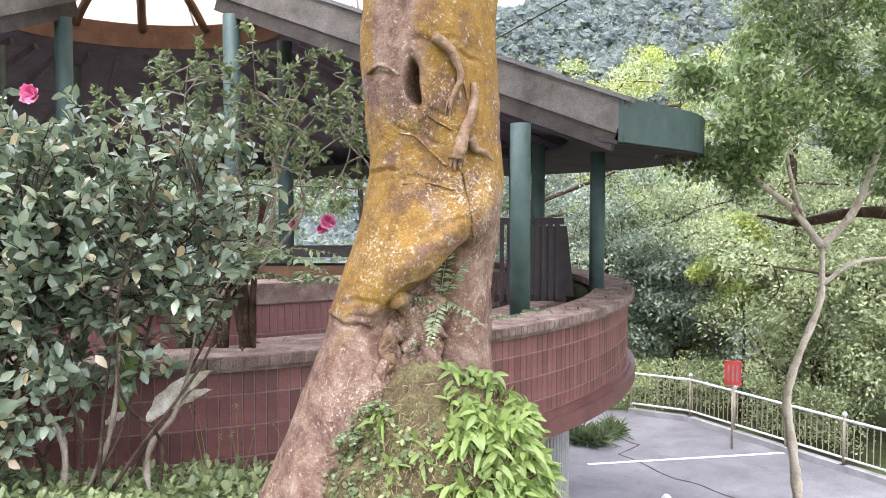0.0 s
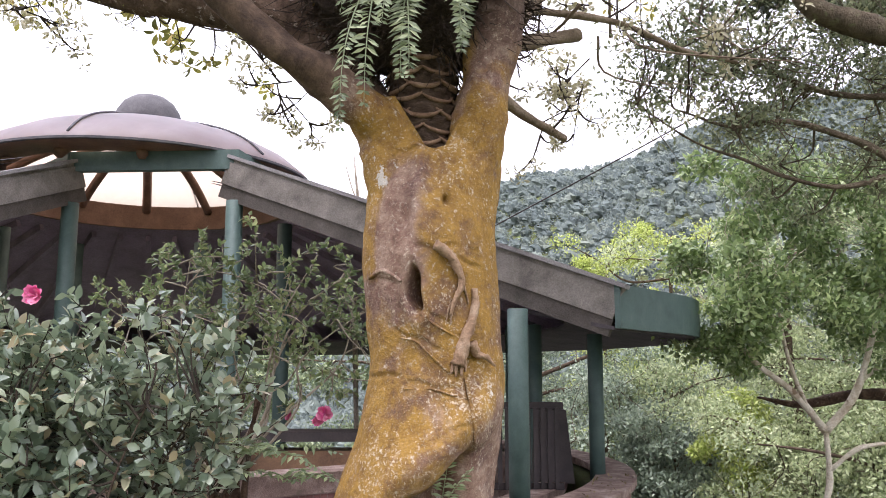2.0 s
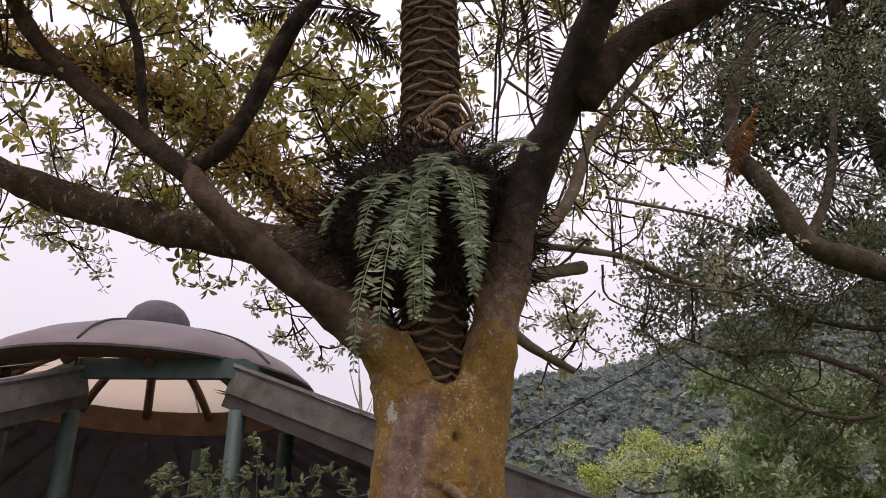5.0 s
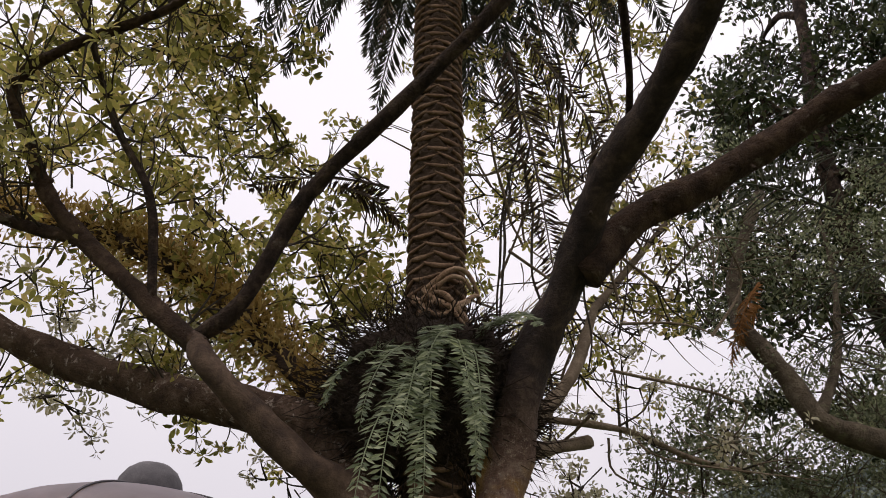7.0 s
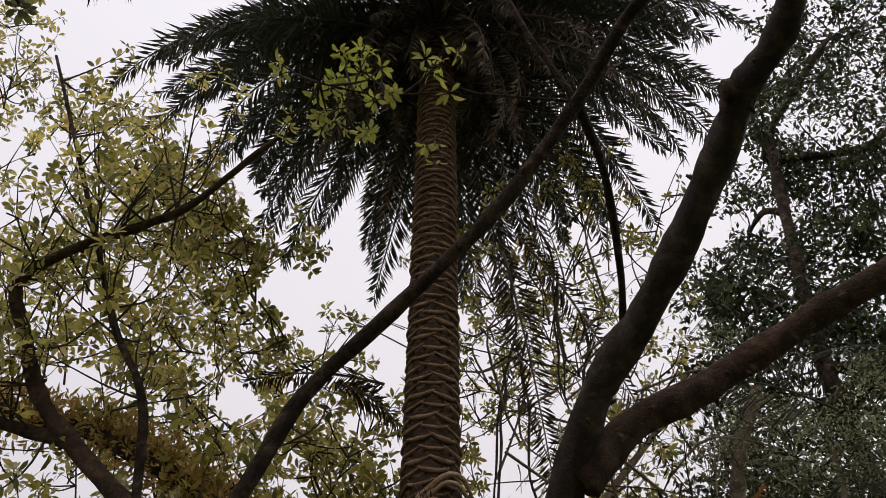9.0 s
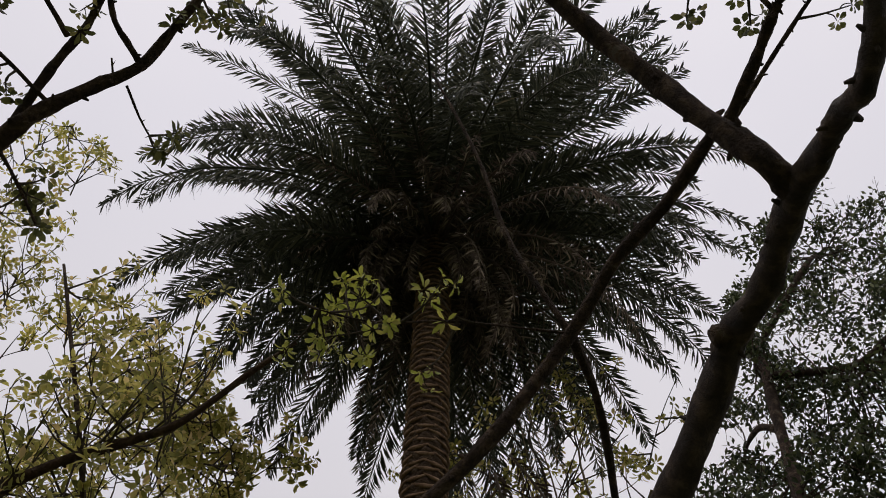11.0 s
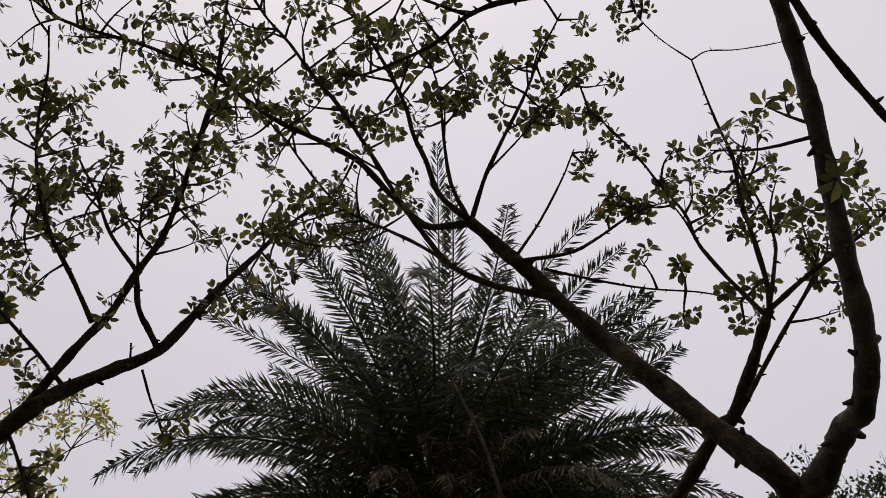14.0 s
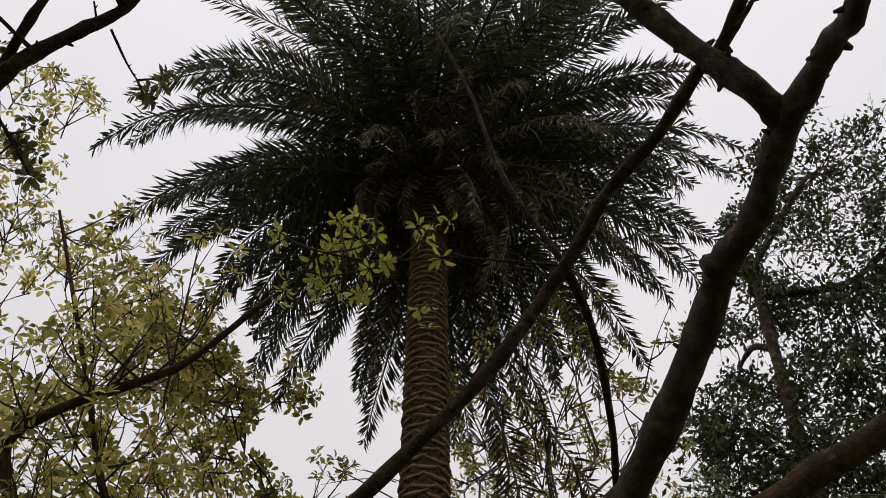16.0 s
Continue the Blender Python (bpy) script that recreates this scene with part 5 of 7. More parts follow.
    "far_left_fork": ([(-2.64, 1.68, 6.27), (-2.53, 1.47, 6.55), (-2.45, 1.34, 6.75), (-2.36, 1.22, 6.94), (-2.28, 1.02, 7.15), (-2.19, 0.84, 7.33), (-2.14, 0.61, 7.51), (-2.1, 0.37, 7.66), (-2.06, 0.16, 7.8), (-2.03, -0.1, 7.93), (-2.01, -0.48, 8.05), (-1.99, -0.86, 8.14), (-1.99, -1.05, 8.21)], 0.04, 0.008),
    "far_left_bough": ([(-2.03, 1.4, 6.84), (-2.11, 1.29, 6.89), (-2.19, 1.17, 6.94), (-2.23, 0.98, 7.03)], 0.027, 0.02),
    "far_left_shoot": ([(-2.39, 1.22, 6.75), (-2.56, 0.99, 6.87), (-2.72, 0.79, 6.97), (-2.84, 0.57, 7.08), (-2.92, 0.35, 7.21), (-2.96, 0.09, 7.35), (-2.96, -0.15, 7.48), (-3, -0.43, 7.6)], 0.02, 0.007),
    "far_left_spray": ([(-2.24, 0.96, 7.03), (-2.43, 0.77, 7.12), (-2.57, 0.53, 7.23), (-2.69, 0.41, 7.32)], 0.018, 0.006),
    "far_left_twig": ([(-2.23, 0.95, 7.04), (-2.28, 0.74, 7.2), (-2.27, 0.61, 7.35), (-2.14, 0.45, 7.54)], 0.011, 0.005),
    "far_left_wisp": ([(-2.72, 0.79, 6.97), (-2.91, 0.64, 7.03), (-3.04, 0.54, 7.09), (-3.21, 0.4, 7.15)], 0.009, 0.005),
    "far_left_arm": ([(-2.42, 1.53, 6.47), (-2.64, 1.32, 6.54), (-2.85, 1.12, 6.58), (-3.06, 0.92, 6.61)], 0.017, 0.01),
    "far_left_spur": ([(-2.1, 1.5, 6.76), (-2.01, 1.65, 6.66), (-1.93, 1.75, 6.59)], 0.011, 0.006),
    "far_left_snag": ([(-2.17, 1.47, 6.75), (-2.18, 1.35, 6.8)], 0.01, 0.007),
    "far_left_drop": ([(-2.67, 1.71, 6.28), (-2.61, 1.8, 6.24), (-2.54, 1.94, 6.19), (-2.46, 2.09, 6.12)], 0.015, 0.01),
    "knot_stub": ([(1.2, 1.95, 5.39), (1.13, 1.96, 5.37), (1.1, 1.97, 5.36)], 0.062, 0.05),
}
BOUGH_LINES = {}
for key, (pts, r0, r1) in BOUGHS.items():
    g = Geo()
    rad = np.array(r0) if key == "right_stem" else r1 + (r0 - r1) * (1 - np.linspace(0, 1, len(pts))) ** (1.6 if key == "left_stem" else 0.9)
    if key.startswith(("overhead_", "crossing_", "far_left_", "top_")) and key not in ("overhead_limb", "crossing_limb"):
        rad = rad * 0.78
    r0 = float(rad[0])
    BOUGH_LINES[key] = line = tube(g, pts, rad, 14 if r0 > 0.06 else 8, 6, 0.09)
    if key.startswith(("over", "far", "cross", "top", "right", "edge", "outer", "rear")):
        # short spurs and old twig scars
        for _ in range(int(3 + len(line) * 0.28)):
            i = int(RNG.integers(len(line) // 6, len(line)))
            rr = float(np.interp(i / len(line), np.linspace(0, 1, len(pts)), rad))
            d = unit(rand_dirs(1)[0] + [0, 0, 0.2])
            L = rr * RNG.uniform(0.9, 1.5) + RNG.uniform(0.006, 0.03)
            w = min(rr * 0.75, 0.03) * RNG.uniform(0.5, 1.0)
            tube(g, [line[i], line[i] + d * L * 0.6, line[i] + d * L], [w, w * 0.75, w * 0.35], 6, 2, 0, True)
    part("limb", g, M_TRUNK if key in ("left_stem", "right_stem") else M_TANLIMB if key in ("rear_limb", "upper_stub", "thin_limb", "cut_stub") else M_LICHENLIMB if key == "low_left_limb" else M_MIDLIMB if key in ("outer_left_limb", "side_limb", "right_limb") else M_LIMB, tree)


def sprays(twig, leaf, line, lo, hi, count, reach, up=0.5, leaf_len=0.1, n_leaf=6, sub=3, leaf_w=0.38):
    """Side twigs off a limb, each with smaller ones that end in whorls of leaves."""
    n = len(line)
    for _ in range(count):
        i = min(n - 2, max(1, int(n * RNG.uniform(lo, hi))))
        p = line[i]
        t = unit(line[i + 1] - line[i])
        d = unit(t * 0.6 + rand_dirs(1, up)[0])
        L = reach * RNG.uniform(0.5, 1.1)
        q = p + d * L * 0.5 + RNG.normal(0, 0.05 * L, 3)
        e = p + unit(d + np.array([0, 0, 0.25])) * L
        tube(twig, [p, q, e], [0.009, 0.006, 0.003], 5, 3, 0, False)
        for k in range(sub):
            f = RNG.uniform(0.35, 1.0)
            s = p + (q - p) * f * 2 if f < 0.5 else q + (e - q) * (f * 2 - 1)
            d2 = unit(d + rand_dirs(1, 0.3)[0] * 0.9)
            e2 = s + d2 * L * RNG.uniform(0.2, 0.5)
            tube(twig, [s, (s + e2) / 2 + RNG.normal(0, 0.01, 3), e2], [0.004, 0.003, 0.002], 4, 2, 0, False)
            whorl(leaf, e2, d2, n_leaf + RNG.integers(-1, 3), leaf_len * RNG.uniform(0.7, 1.2), leaf_len * leaf_w)
        whorl(leaf, e, d, n_leaf + RNG.integers(-1, 3), leaf_len * RNG.uniform(0.7, 1.2), leaf_len * leaf_w)


twig, leaf, high, pale = Geo(), Geo(), Geo(), Geo()
for key, lo, hi, count, reach in (("outer_left_limb", 0.3, 0.78, 30, 0.8), ("side_limb", 0.2, 1.0, 16, 0.8), ("upright_shoot", 0.15, 1.0, 28, 0.7), ("low_left_limb", 0.35, 1.0, 17, 0.5),
                                  ("rear_limb", 0.3, 1.0, 22, 0.8), ("thin_limb", 0.2, 1.0, 10, 0.5), ("cut_stub", 0.8, 1.0, 1, 0.2)):
    by_fork = key in ("rear_limb", "thin_limb", "cut_stub")
    sprays(twig, pale if by_fork else leaf, BOUGH_LINES[key], lo, hi, count, reach, 1.3 if key == "low_left_limb" else 0.5, leaf_len=0.062 if by_fork else 0.086)
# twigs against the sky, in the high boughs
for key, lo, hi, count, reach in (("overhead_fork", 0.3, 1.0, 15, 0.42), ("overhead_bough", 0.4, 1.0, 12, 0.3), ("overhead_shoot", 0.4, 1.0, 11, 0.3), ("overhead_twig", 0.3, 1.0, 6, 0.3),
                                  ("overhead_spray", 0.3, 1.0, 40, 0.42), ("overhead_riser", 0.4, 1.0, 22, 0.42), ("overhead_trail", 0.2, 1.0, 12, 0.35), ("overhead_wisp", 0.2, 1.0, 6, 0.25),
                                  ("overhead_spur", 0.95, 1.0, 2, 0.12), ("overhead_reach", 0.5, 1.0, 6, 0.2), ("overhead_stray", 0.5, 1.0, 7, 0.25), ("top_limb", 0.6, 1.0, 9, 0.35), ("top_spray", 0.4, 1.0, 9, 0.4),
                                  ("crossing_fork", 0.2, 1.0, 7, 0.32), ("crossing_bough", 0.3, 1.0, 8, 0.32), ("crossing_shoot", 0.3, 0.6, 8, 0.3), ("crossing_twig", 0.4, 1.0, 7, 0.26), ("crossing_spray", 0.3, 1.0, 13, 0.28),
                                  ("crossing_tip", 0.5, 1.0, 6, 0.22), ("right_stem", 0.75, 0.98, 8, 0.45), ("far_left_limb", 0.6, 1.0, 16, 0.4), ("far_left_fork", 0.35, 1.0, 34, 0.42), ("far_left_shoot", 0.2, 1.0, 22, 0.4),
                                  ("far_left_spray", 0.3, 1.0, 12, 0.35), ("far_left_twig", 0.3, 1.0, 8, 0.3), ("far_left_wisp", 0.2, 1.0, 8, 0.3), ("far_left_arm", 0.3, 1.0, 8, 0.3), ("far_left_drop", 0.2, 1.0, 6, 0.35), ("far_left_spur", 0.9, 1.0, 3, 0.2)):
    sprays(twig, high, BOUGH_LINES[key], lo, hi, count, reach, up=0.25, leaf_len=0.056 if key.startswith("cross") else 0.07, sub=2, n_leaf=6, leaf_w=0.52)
young = Geo()
sprays(twig, young, BOUGH_LINES["young_shoot"], 0.25, 1.0, 15, 0.34, 0.2, 0.072, 6, 2)
# the leafy rear of the crown
for _ in range(56):
    c = np.array([RNG.uniform(-4.0, -0.5), RNG.uniform(4.6, 7.2), RNG.uniform(4.2, 8.6)])
    # open sky between the leaves and the palm
    c[0] = min(c[0], -3.05 + -0.7 * (c[2] - 8.76))
    d = rand_dirs(1, 0.6)[0]
    d[2] = abs(d[2])
    line = np.array([c + d * s for s in np.linspace(0, 0.8, 6)])
    line += np.outer(np.sin(np.linspace(0, 2.4, 6)), RNG.normal(0, 0.07, 3))
    tube(twig, line, [0.009, 0.008, 0.007, 0.005, 0.004, 0.003], 5, 2, 0, False)
    sprays(twig, leaf, line, 0.1, 1.0, 6, 0.5, 0.1, 0.1)
for _ in range(34):
    # the outer crown rises where it leans away from the palm
    c = np.array([RNG.uniform(-6.4, -3.2), RNG.uniform(4.6, 6.6), 0])
    c[2] = RNG.uniform(6.5, min(12.6, 10.0 - 1.05 * (c[0] + 3.4)))
    d = rand_dirs(1, 0.7)[0]
    line = np.array([c + d * s for s in np.linspace(0, 0.8, 6)])
    line += np.outer(np.sin(np.linspace(0, 2.4, 6)), RNG.normal(0, 0.08, 3))
    tube(twig, line, [0.009, 0.008, 0.006, 0.005, 0.004, 0.003], 5, 2, 0, False)
    sprays(twig, leaf, line, 0.0, 1.0, 5, 0.55, 0.2, 0.1)
for _ in range(21):
    c = np.array([RNG.uniform(-2.2, -0.3), RNG.uniform(5.3, 7.0), RNG.uniform(4.3, 6.3)])
    c[2] = min(c[2], 6.0 - 0.55 * (c[0] + 2.2) * 0.6)
    d = rand_dirs(1, 0.5)[0]
    line = np.array([c + d * s for s in np.linspace(0, 0.8, 6)])
    line += np.outer(np.sin(np.linspace(0, 2.4, 6)), RNG.normal(0, 0.08, 3))
    tube(twig, line, [0.008, 0.007, 0.006, 0.005, 0.004, 0.003], 5, 2, 0, False)
    sprays(twig, leaf, line, 0.1, 1.0, 4, 0.45, 0.2, 0.085)
for _ in range(48):
    c = np.array([RNG.uniform(0.3, 2.0), RNG.uniform(5.2, 7.5), RNG.uniform(4.7, 8.4)])
    d = rand_dirs(1, 0.6)[0]
    line = np.array([c + d * s for s in np.linspace(0, 0.9, 6)])
    line += np.outer(np.sin(np.linspace(0, 2.4, 6)), RNG.normal(0, 0.08, 3))
    tube(twig, line, [0.008, 0.007, 0.006, 0.005, 0.004, 0.003], 5, 2, 0, False)
    sprays(twig, leaf, line, 0.1, 1.0, 4, 0.5, 0.2, 0.08)
for lo, hi, count, size in (((-1.3, 5.0, 3.6), (-0.6, 5.9, 4.2), 13, 0.06), ((-3.3, 4.7, 4.0), (-1.5, 5.4, 4.9), 16, 0.062), ((0.45, 5.2, 3.4), (1.2, 6.0, 4.2), 9, 0.055)):
    for c in RNG.uniform(lo, hi, (count, 3)):
        d = rand_dirs(1, -0.2)[0]
        line = np.array([c + d * s for s in np.linspace(0, 0.35, 5)])
        tube(twig, line, [0.006, 0.005, 0.004, 0.003, 0.002], 5, 2, 0, False)
        sprays(twig, pale, line, 0.1, 1.0, 3, 0.24, -0.1, size)
part("pale_leaves", pale, M_LEAF_PALE, tree, "tan-green leaves round the fork, paled in colour for the sky's glare")
for x0, z0, z1 in ((0.42, 7.5, 4.2), (0.83, 7.4, 5.2), (0.55, 6.6, 4.0), (1.0, 6.9, 4.5), (0.3, 6.2, 4.3), (0.7, 8.2, 6.0)):
    zz = np.linspace(z0, z1, 9)
    tube(twig, np.stack([x0 + np.cumsum(RNG.normal(0, 0.035, 9)), 5.3 + np.cumsum(RNG.normal(0, 0.04, 9)), zz], 1), np.linspace(0.013, 0.007, 9), 5, 4, 0.1, False)
bare = Geo()
for _ in range(54):
    p = np.array([RNG.uniform(0.25, 1.9), RNG.uniform(5.0, 6.6), RNG.uniform(4.1, 7.6)])
    d = rand_dirs(1, 0.5)[0]
    L = RNG.uniform(0.5, 1.3)
    q = p + d * L * 0.5 + RNG.normal(0, 0.13, 3)
    e = p + d * L + RNG.normal(0, 0.2, 3)
    tube(bare, [p, q, e], [0.013, 0.009, 0.004], 5, 4, 0.05, False)
    for _ in range(4):
        s = p + (e - p) * RNG.uniform(0.2, 0.9)
        d2 = unit(d + rand_dirs(1, 0.2)[0])
        tube(bare, [s, s + d2 * L * 0.2 + RNG.normal(0, 0.02, 3), s + d2 * L * 0.4], [0.006, 0.004, 0.002], 4, 3, 0, False)
tagged(part("bare_twig_work", bare, M_TANLIMB, tree), kind="stuff")
moss = Geo()
ln = BOUGH_LINES["mossy_limb"]
k = 5600
i_m = RNG.integers(3, len(ln), k)
dm = rand_dirs(k, 0.5)
leaves(moss, ln[i_m] + dm * RNG.uniform(0.03, 0.2, (k, 1)) * [1, 1, 1.3], dm + RNG.normal(0, 0.6, (k, 3)), rand_dirs(k), RNG.uniform(0.04, 0.11, k), 0.024, 0, 0.3, True)
tagged(part("limb_moss", moss, M_OCHRE, tree, "shaggy ochre moss on a limb", smooth=False), kind="stuff")
tagged(part("twig_work", twig, M_TWIG, tree), kind="stuff")
part("leaf_canopy", leaf, M_LEAF_TREE, tree, "sparse yellow-green whorled leaves")
part("high_leaves", high, M_LEAF_HIGH, tree, "olive whorled leaves on the high boughs, coloured dark as if backlit")
part("young_foliage", young, M_LEAF_YOUNG, tree, "bright yellow-green young leaves")

# ---- root mass and fern in the fork ----
g = Geo()
bm = bmesh.new()
bmesh.ops.create_icosphere(bm, subdivisions=5, radius=1.0)
for v in bm.verts:
    n = v.co.normalized()
    k = 1 + 0.16 * noise.noise(n * 2.4) + 0.1 * noise.noise(n * 6.0) + 0.05 * noise.noise(n * 15)
    v.co = Vector((n.x * 0.58 * k - 0.16, n.y * 0.4 * k + 4.55, n.z * 0.52 * k + 3.95))
mass = thing("root_mass", (-0.16, 4.55, 3.5), "dark fibrous mass of old roots in the fork of the tree", "epiphyte")
part("core", bm, M_ROOTS, mass)
hair = Geo()
D = rand_dirs(4200)
D = D[D[:, 1] < 0.4]
P = D * np.array([0.58, 0.4, 0.52]) * RNG.uniform(0.85, 1.08, (len(D), 1)) + np.array([-0.16, 4.55, 3.95])
leaves(hair, P, D * np.array([1, 1, 0.6]) + RNG.normal(0, 0.45, P.shape) + [0, 0, -0.3], RNG.normal(size=P.shape), RNG.uniform(0.1, 0.34, len(P)), 0.009, 0, 0.5, True)
tagged(part("dead_fibre", hair, M_ROOTS, mass, smooth=False), kind="stuff")
fern = thing("hanging_fern", (-0.1, 4.2, 4.2), "grey-green ladder fern hanging from the fork of the tree", "fern")
FERN_AT = [((-0.3, 4.2, 4.15), (-0.35, -1, 0), 0.7, 0.1, 1.5), ((-0.22, 4.2, 4.2), (-0.15, -1, 0), 0.82, 0.1, 1.6), ((-0.16, 4.18, 4.12), (-0.05, -1, 0), 0.86, 0.0, 1.75), ((-0.34, 4.22, 4.25), (-0.6, -0.9, 0), 0.6, 0.2, 1.2),
           ((-0.1, 4.2, 4.2), (0.1, -1, 0), 0.66, 0.15, 1.4), ((0.0, 4.22, 4.22), (0.3, -1, 0), 0.6, 0.2, 1.1), ((0.08, 4.22, 4.28), (0.6, -0.9, 0), 0.6, 0.3, 1.0), ((-0.26, 4.18, 4.0), (-0.25, -1, 0), 0.7, -0.1, 1.7),
           ((0.0, 4.25, 4.4), (0.2, -1, 0), 0.55, 0.4, 1.1), ((-0.2, 4.25, 4.4), (-0.3, -1, 0), 0.6, 0.4, 1.1), ((0.14, 4.28, 4.35), (0.9, -0.5, 0), 0.5, 0.35, 0.9), ((-0.4, 4.3, 4.3), (-1, -0.4, 0), 0.5, 0.3, 0.9),
           ((-0.18, 4.2, 3.95), (0.02, -1, 0), 0.55, -0.1, 1.5), ((0.06, 4.2, 4.05), (0.25, -1, 0), 0.5, 0.05, 1.4)]
for P0, head, L, rise, sag in FERN_AT:
    P0 = (-0.1 + 0.75 * (P0[0] + 0.1), P0[1], P0[2] - 0.12)
    lf, st = Geo(), Geo()
    palm_frond(lf, st, P0, math.degrees(math.atan2(head[1], head[0] * 0.45)) + RNG.normal(0, 14), 40 * rise - 26 + RNG.normal(0, 9), 56 + 14 * RNG.random(), L * RNG.uniform(1.4, 1.72), 62, 0.105, 0.017, 0.007, 0.03, (-0.15, 0.45), 0.12, (76, 14))
    fr = part("frond", lf, M_FERN_HANG, fern, smooth=False)
    part("rib", st, M_FERN_HANG, fr)

# ---- palm ----
HUB = np.array([-0.39, 4.62, 10.3])
palm = thing("palm", (-0.12, 4.5, 3.2), "tall date palm with a ringed trunk and a dark drooping crown", "palm tree")
g = Geo()
nz, na = 640, 60
V = np.empty((nz, na, 3))
for i, z in enumerate(np.linspace(2.85, 10.8, nz)):
    u = (z - 2.85) / 7.55
    cx, cy = -0.1 - 0.28 * u, 4.5 + 0.08 * u
    for j in range(na):
        a = 2 * np.pi * j / na
        # old leaf scars: staggered crescents, each a sagging lip over a dark groove
        fu = (a / (2 * math.pi) * 6 + 0.07 * math.sin(z * 9)) % 1.0
        rowf = z * 12.5 + 0.5 * math.cos(2 * math.pi * fu) + 0.2 * math.sin(a * 2 + z * 1.3) + 0.12 * noise.noise(Vector((math.cos(a) * 3, math.sin(a) * 3, z * 3)))
        fv = rowf % 1.0
        lip = min(1.0, fv / 0.55) * min(1.0, (1 - fv) / 0.2)
        r = 0.165 - 0.025 * u + 0.034 * lip * (0.75 + 0.35 * noise.noise(Vector((math.cos(a) * 4, math.sin(a) * 4, int(rowf) * 1.7)))) + 0.006 * noise.noise(Vector((math.cos(a) * 9, math.sin(a) * 9, z * 16)))
        V[i, j] = (cx + r * math.cos(a), cy + r * math.sin(a), z)
g.add(V.reshape(-1, 3), [(i * na + j, i * na + (j + 1) % na, (i + 1) * na + (j + 1) % na, (i + 1) * na + j) for i in range(nz - 1) for j in range(na)])
part("trunk", g, M_PALMTRUNK, palm, "brown trunk ringed by old leaf scars")
g = Geo()
for row in range(94):
    z0 = 2.9 + row * 0.08
    u = (z0 - 2.85) / 7.55
    turn = 0.5 * (row % 2) + RNG.normal(0, 0.06)
    for s in range(6):
        a0 = (s + turn) * math.pi / 3
        t = np.linspace(-0.62, 0.62, 6)
        a = a0 + t * math.pi / 3
        r = 0.176 - 0.025 * u + 0.016 * (1 - (t / 0.62) ** 2) + RNG.normal(0, 0.002)
        z = z0 + 0.055 * (t / 0.62) ** 2 + RNG.normal(0, 0.006)
        tube(g, np.stack([-0.1 - 0.28 * u + r * np.cos(a), 4.5 + 0.08 * u + r * np.sin(a), z], 1), np.array([0.005, 0.012, 0.015, 0.015, 0.012, 0.005]) * RNG.uniform(0.75, 1.15), 6, 2, 0.12)
for k in range(6):
    h, a0 = 4.4 + 0.05 * k, RNG.uniform(3.3, 4.6)
    own = Geo()
    aa = a0 + np.linspace(0, 2.0, 7)
    tube(own, np.stack([-0.1 + 0.215 * np.cos(aa), 4.5 + 0.215 * np.sin(aa), h + 0.09 * np.sin(np.linspace(0, 5, 7) + k) - 0.05 * np.linspace(0, 1, 7)], 1), np.linspace(0.02, 0.012, 7), 7, 4, 0.15)
    part("aerial_root", own, M_ROOTBARK, palm)
tagged(part("leaf_scar_relief", g, M_SCAR, palm), kind="stuff")


N_FROND = 136
for k in range(N_FROND):
    q = (k + 0.5) / N_FROND
    az = math.degrees(k * 2.39996)
    e0 = math.degrees(math.asin(0.99 - 1.27 * q ** 1.2)) + RNG.normal(0, 7)
    droop = (56 if q < 0.15 else 95 if q < 0.6 else 66) + RNG.normal(0, 14)
    droop = min(droop, e0 + 86)
    # none hang before the trunk, where only withered ones are left
    if e0 < 0 and math.cos(radians(az + 90)) > 0.55 or e0 < 10 and k % 3 and math.cos(radians(az + 15)) > 0.6:
        continue
    L = (4.6 if q < 0.12 else 4.2 if q < 0.25 else 3.75 if q < 0.65 else 2.9) * RNG.uniform(0.84, 1.08)
    a = radians(az)
    lf, st = Geo(), Geo()
    palm_frond(lf, st, HUB + np.array([math.cos(a) * 0.13, math.sin(a) * 0.13, 0.55 - 0.85 * q]), az, e0, droop, L, 124, 0.46, 0.026)
    fr = part("frond", lf, M_PALMLEAF, palm, smooth=False)
    part("rib", st, M_PALMLEAF, fr)
# a thicker growth of fronds on the side away from the garden
for k in range(11):
    az, e0 = -38 + 95 * ((k * 0.618) % 1), 56 - 3.0 * k + RNG.normal(0, 5)
    a = radians(az)
    lf, st = Geo(), Geo()
    palm_frond(lf, st, HUB + np.array([math.cos(a) * 0.13, math.sin(a) * 0.13, 0.45 - 0.04 * k]), az, e0, min(68, e0 + 60) + RNG.normal(0, 10), 3.6 * RNG.uniform(0.85, 1.08), 124, 0.46, 0.026)
    fr = part("frond", lf, M_PALMLEAF, palm, smooth=False)
    part("rib", st, M_PALMLEAF, fr)
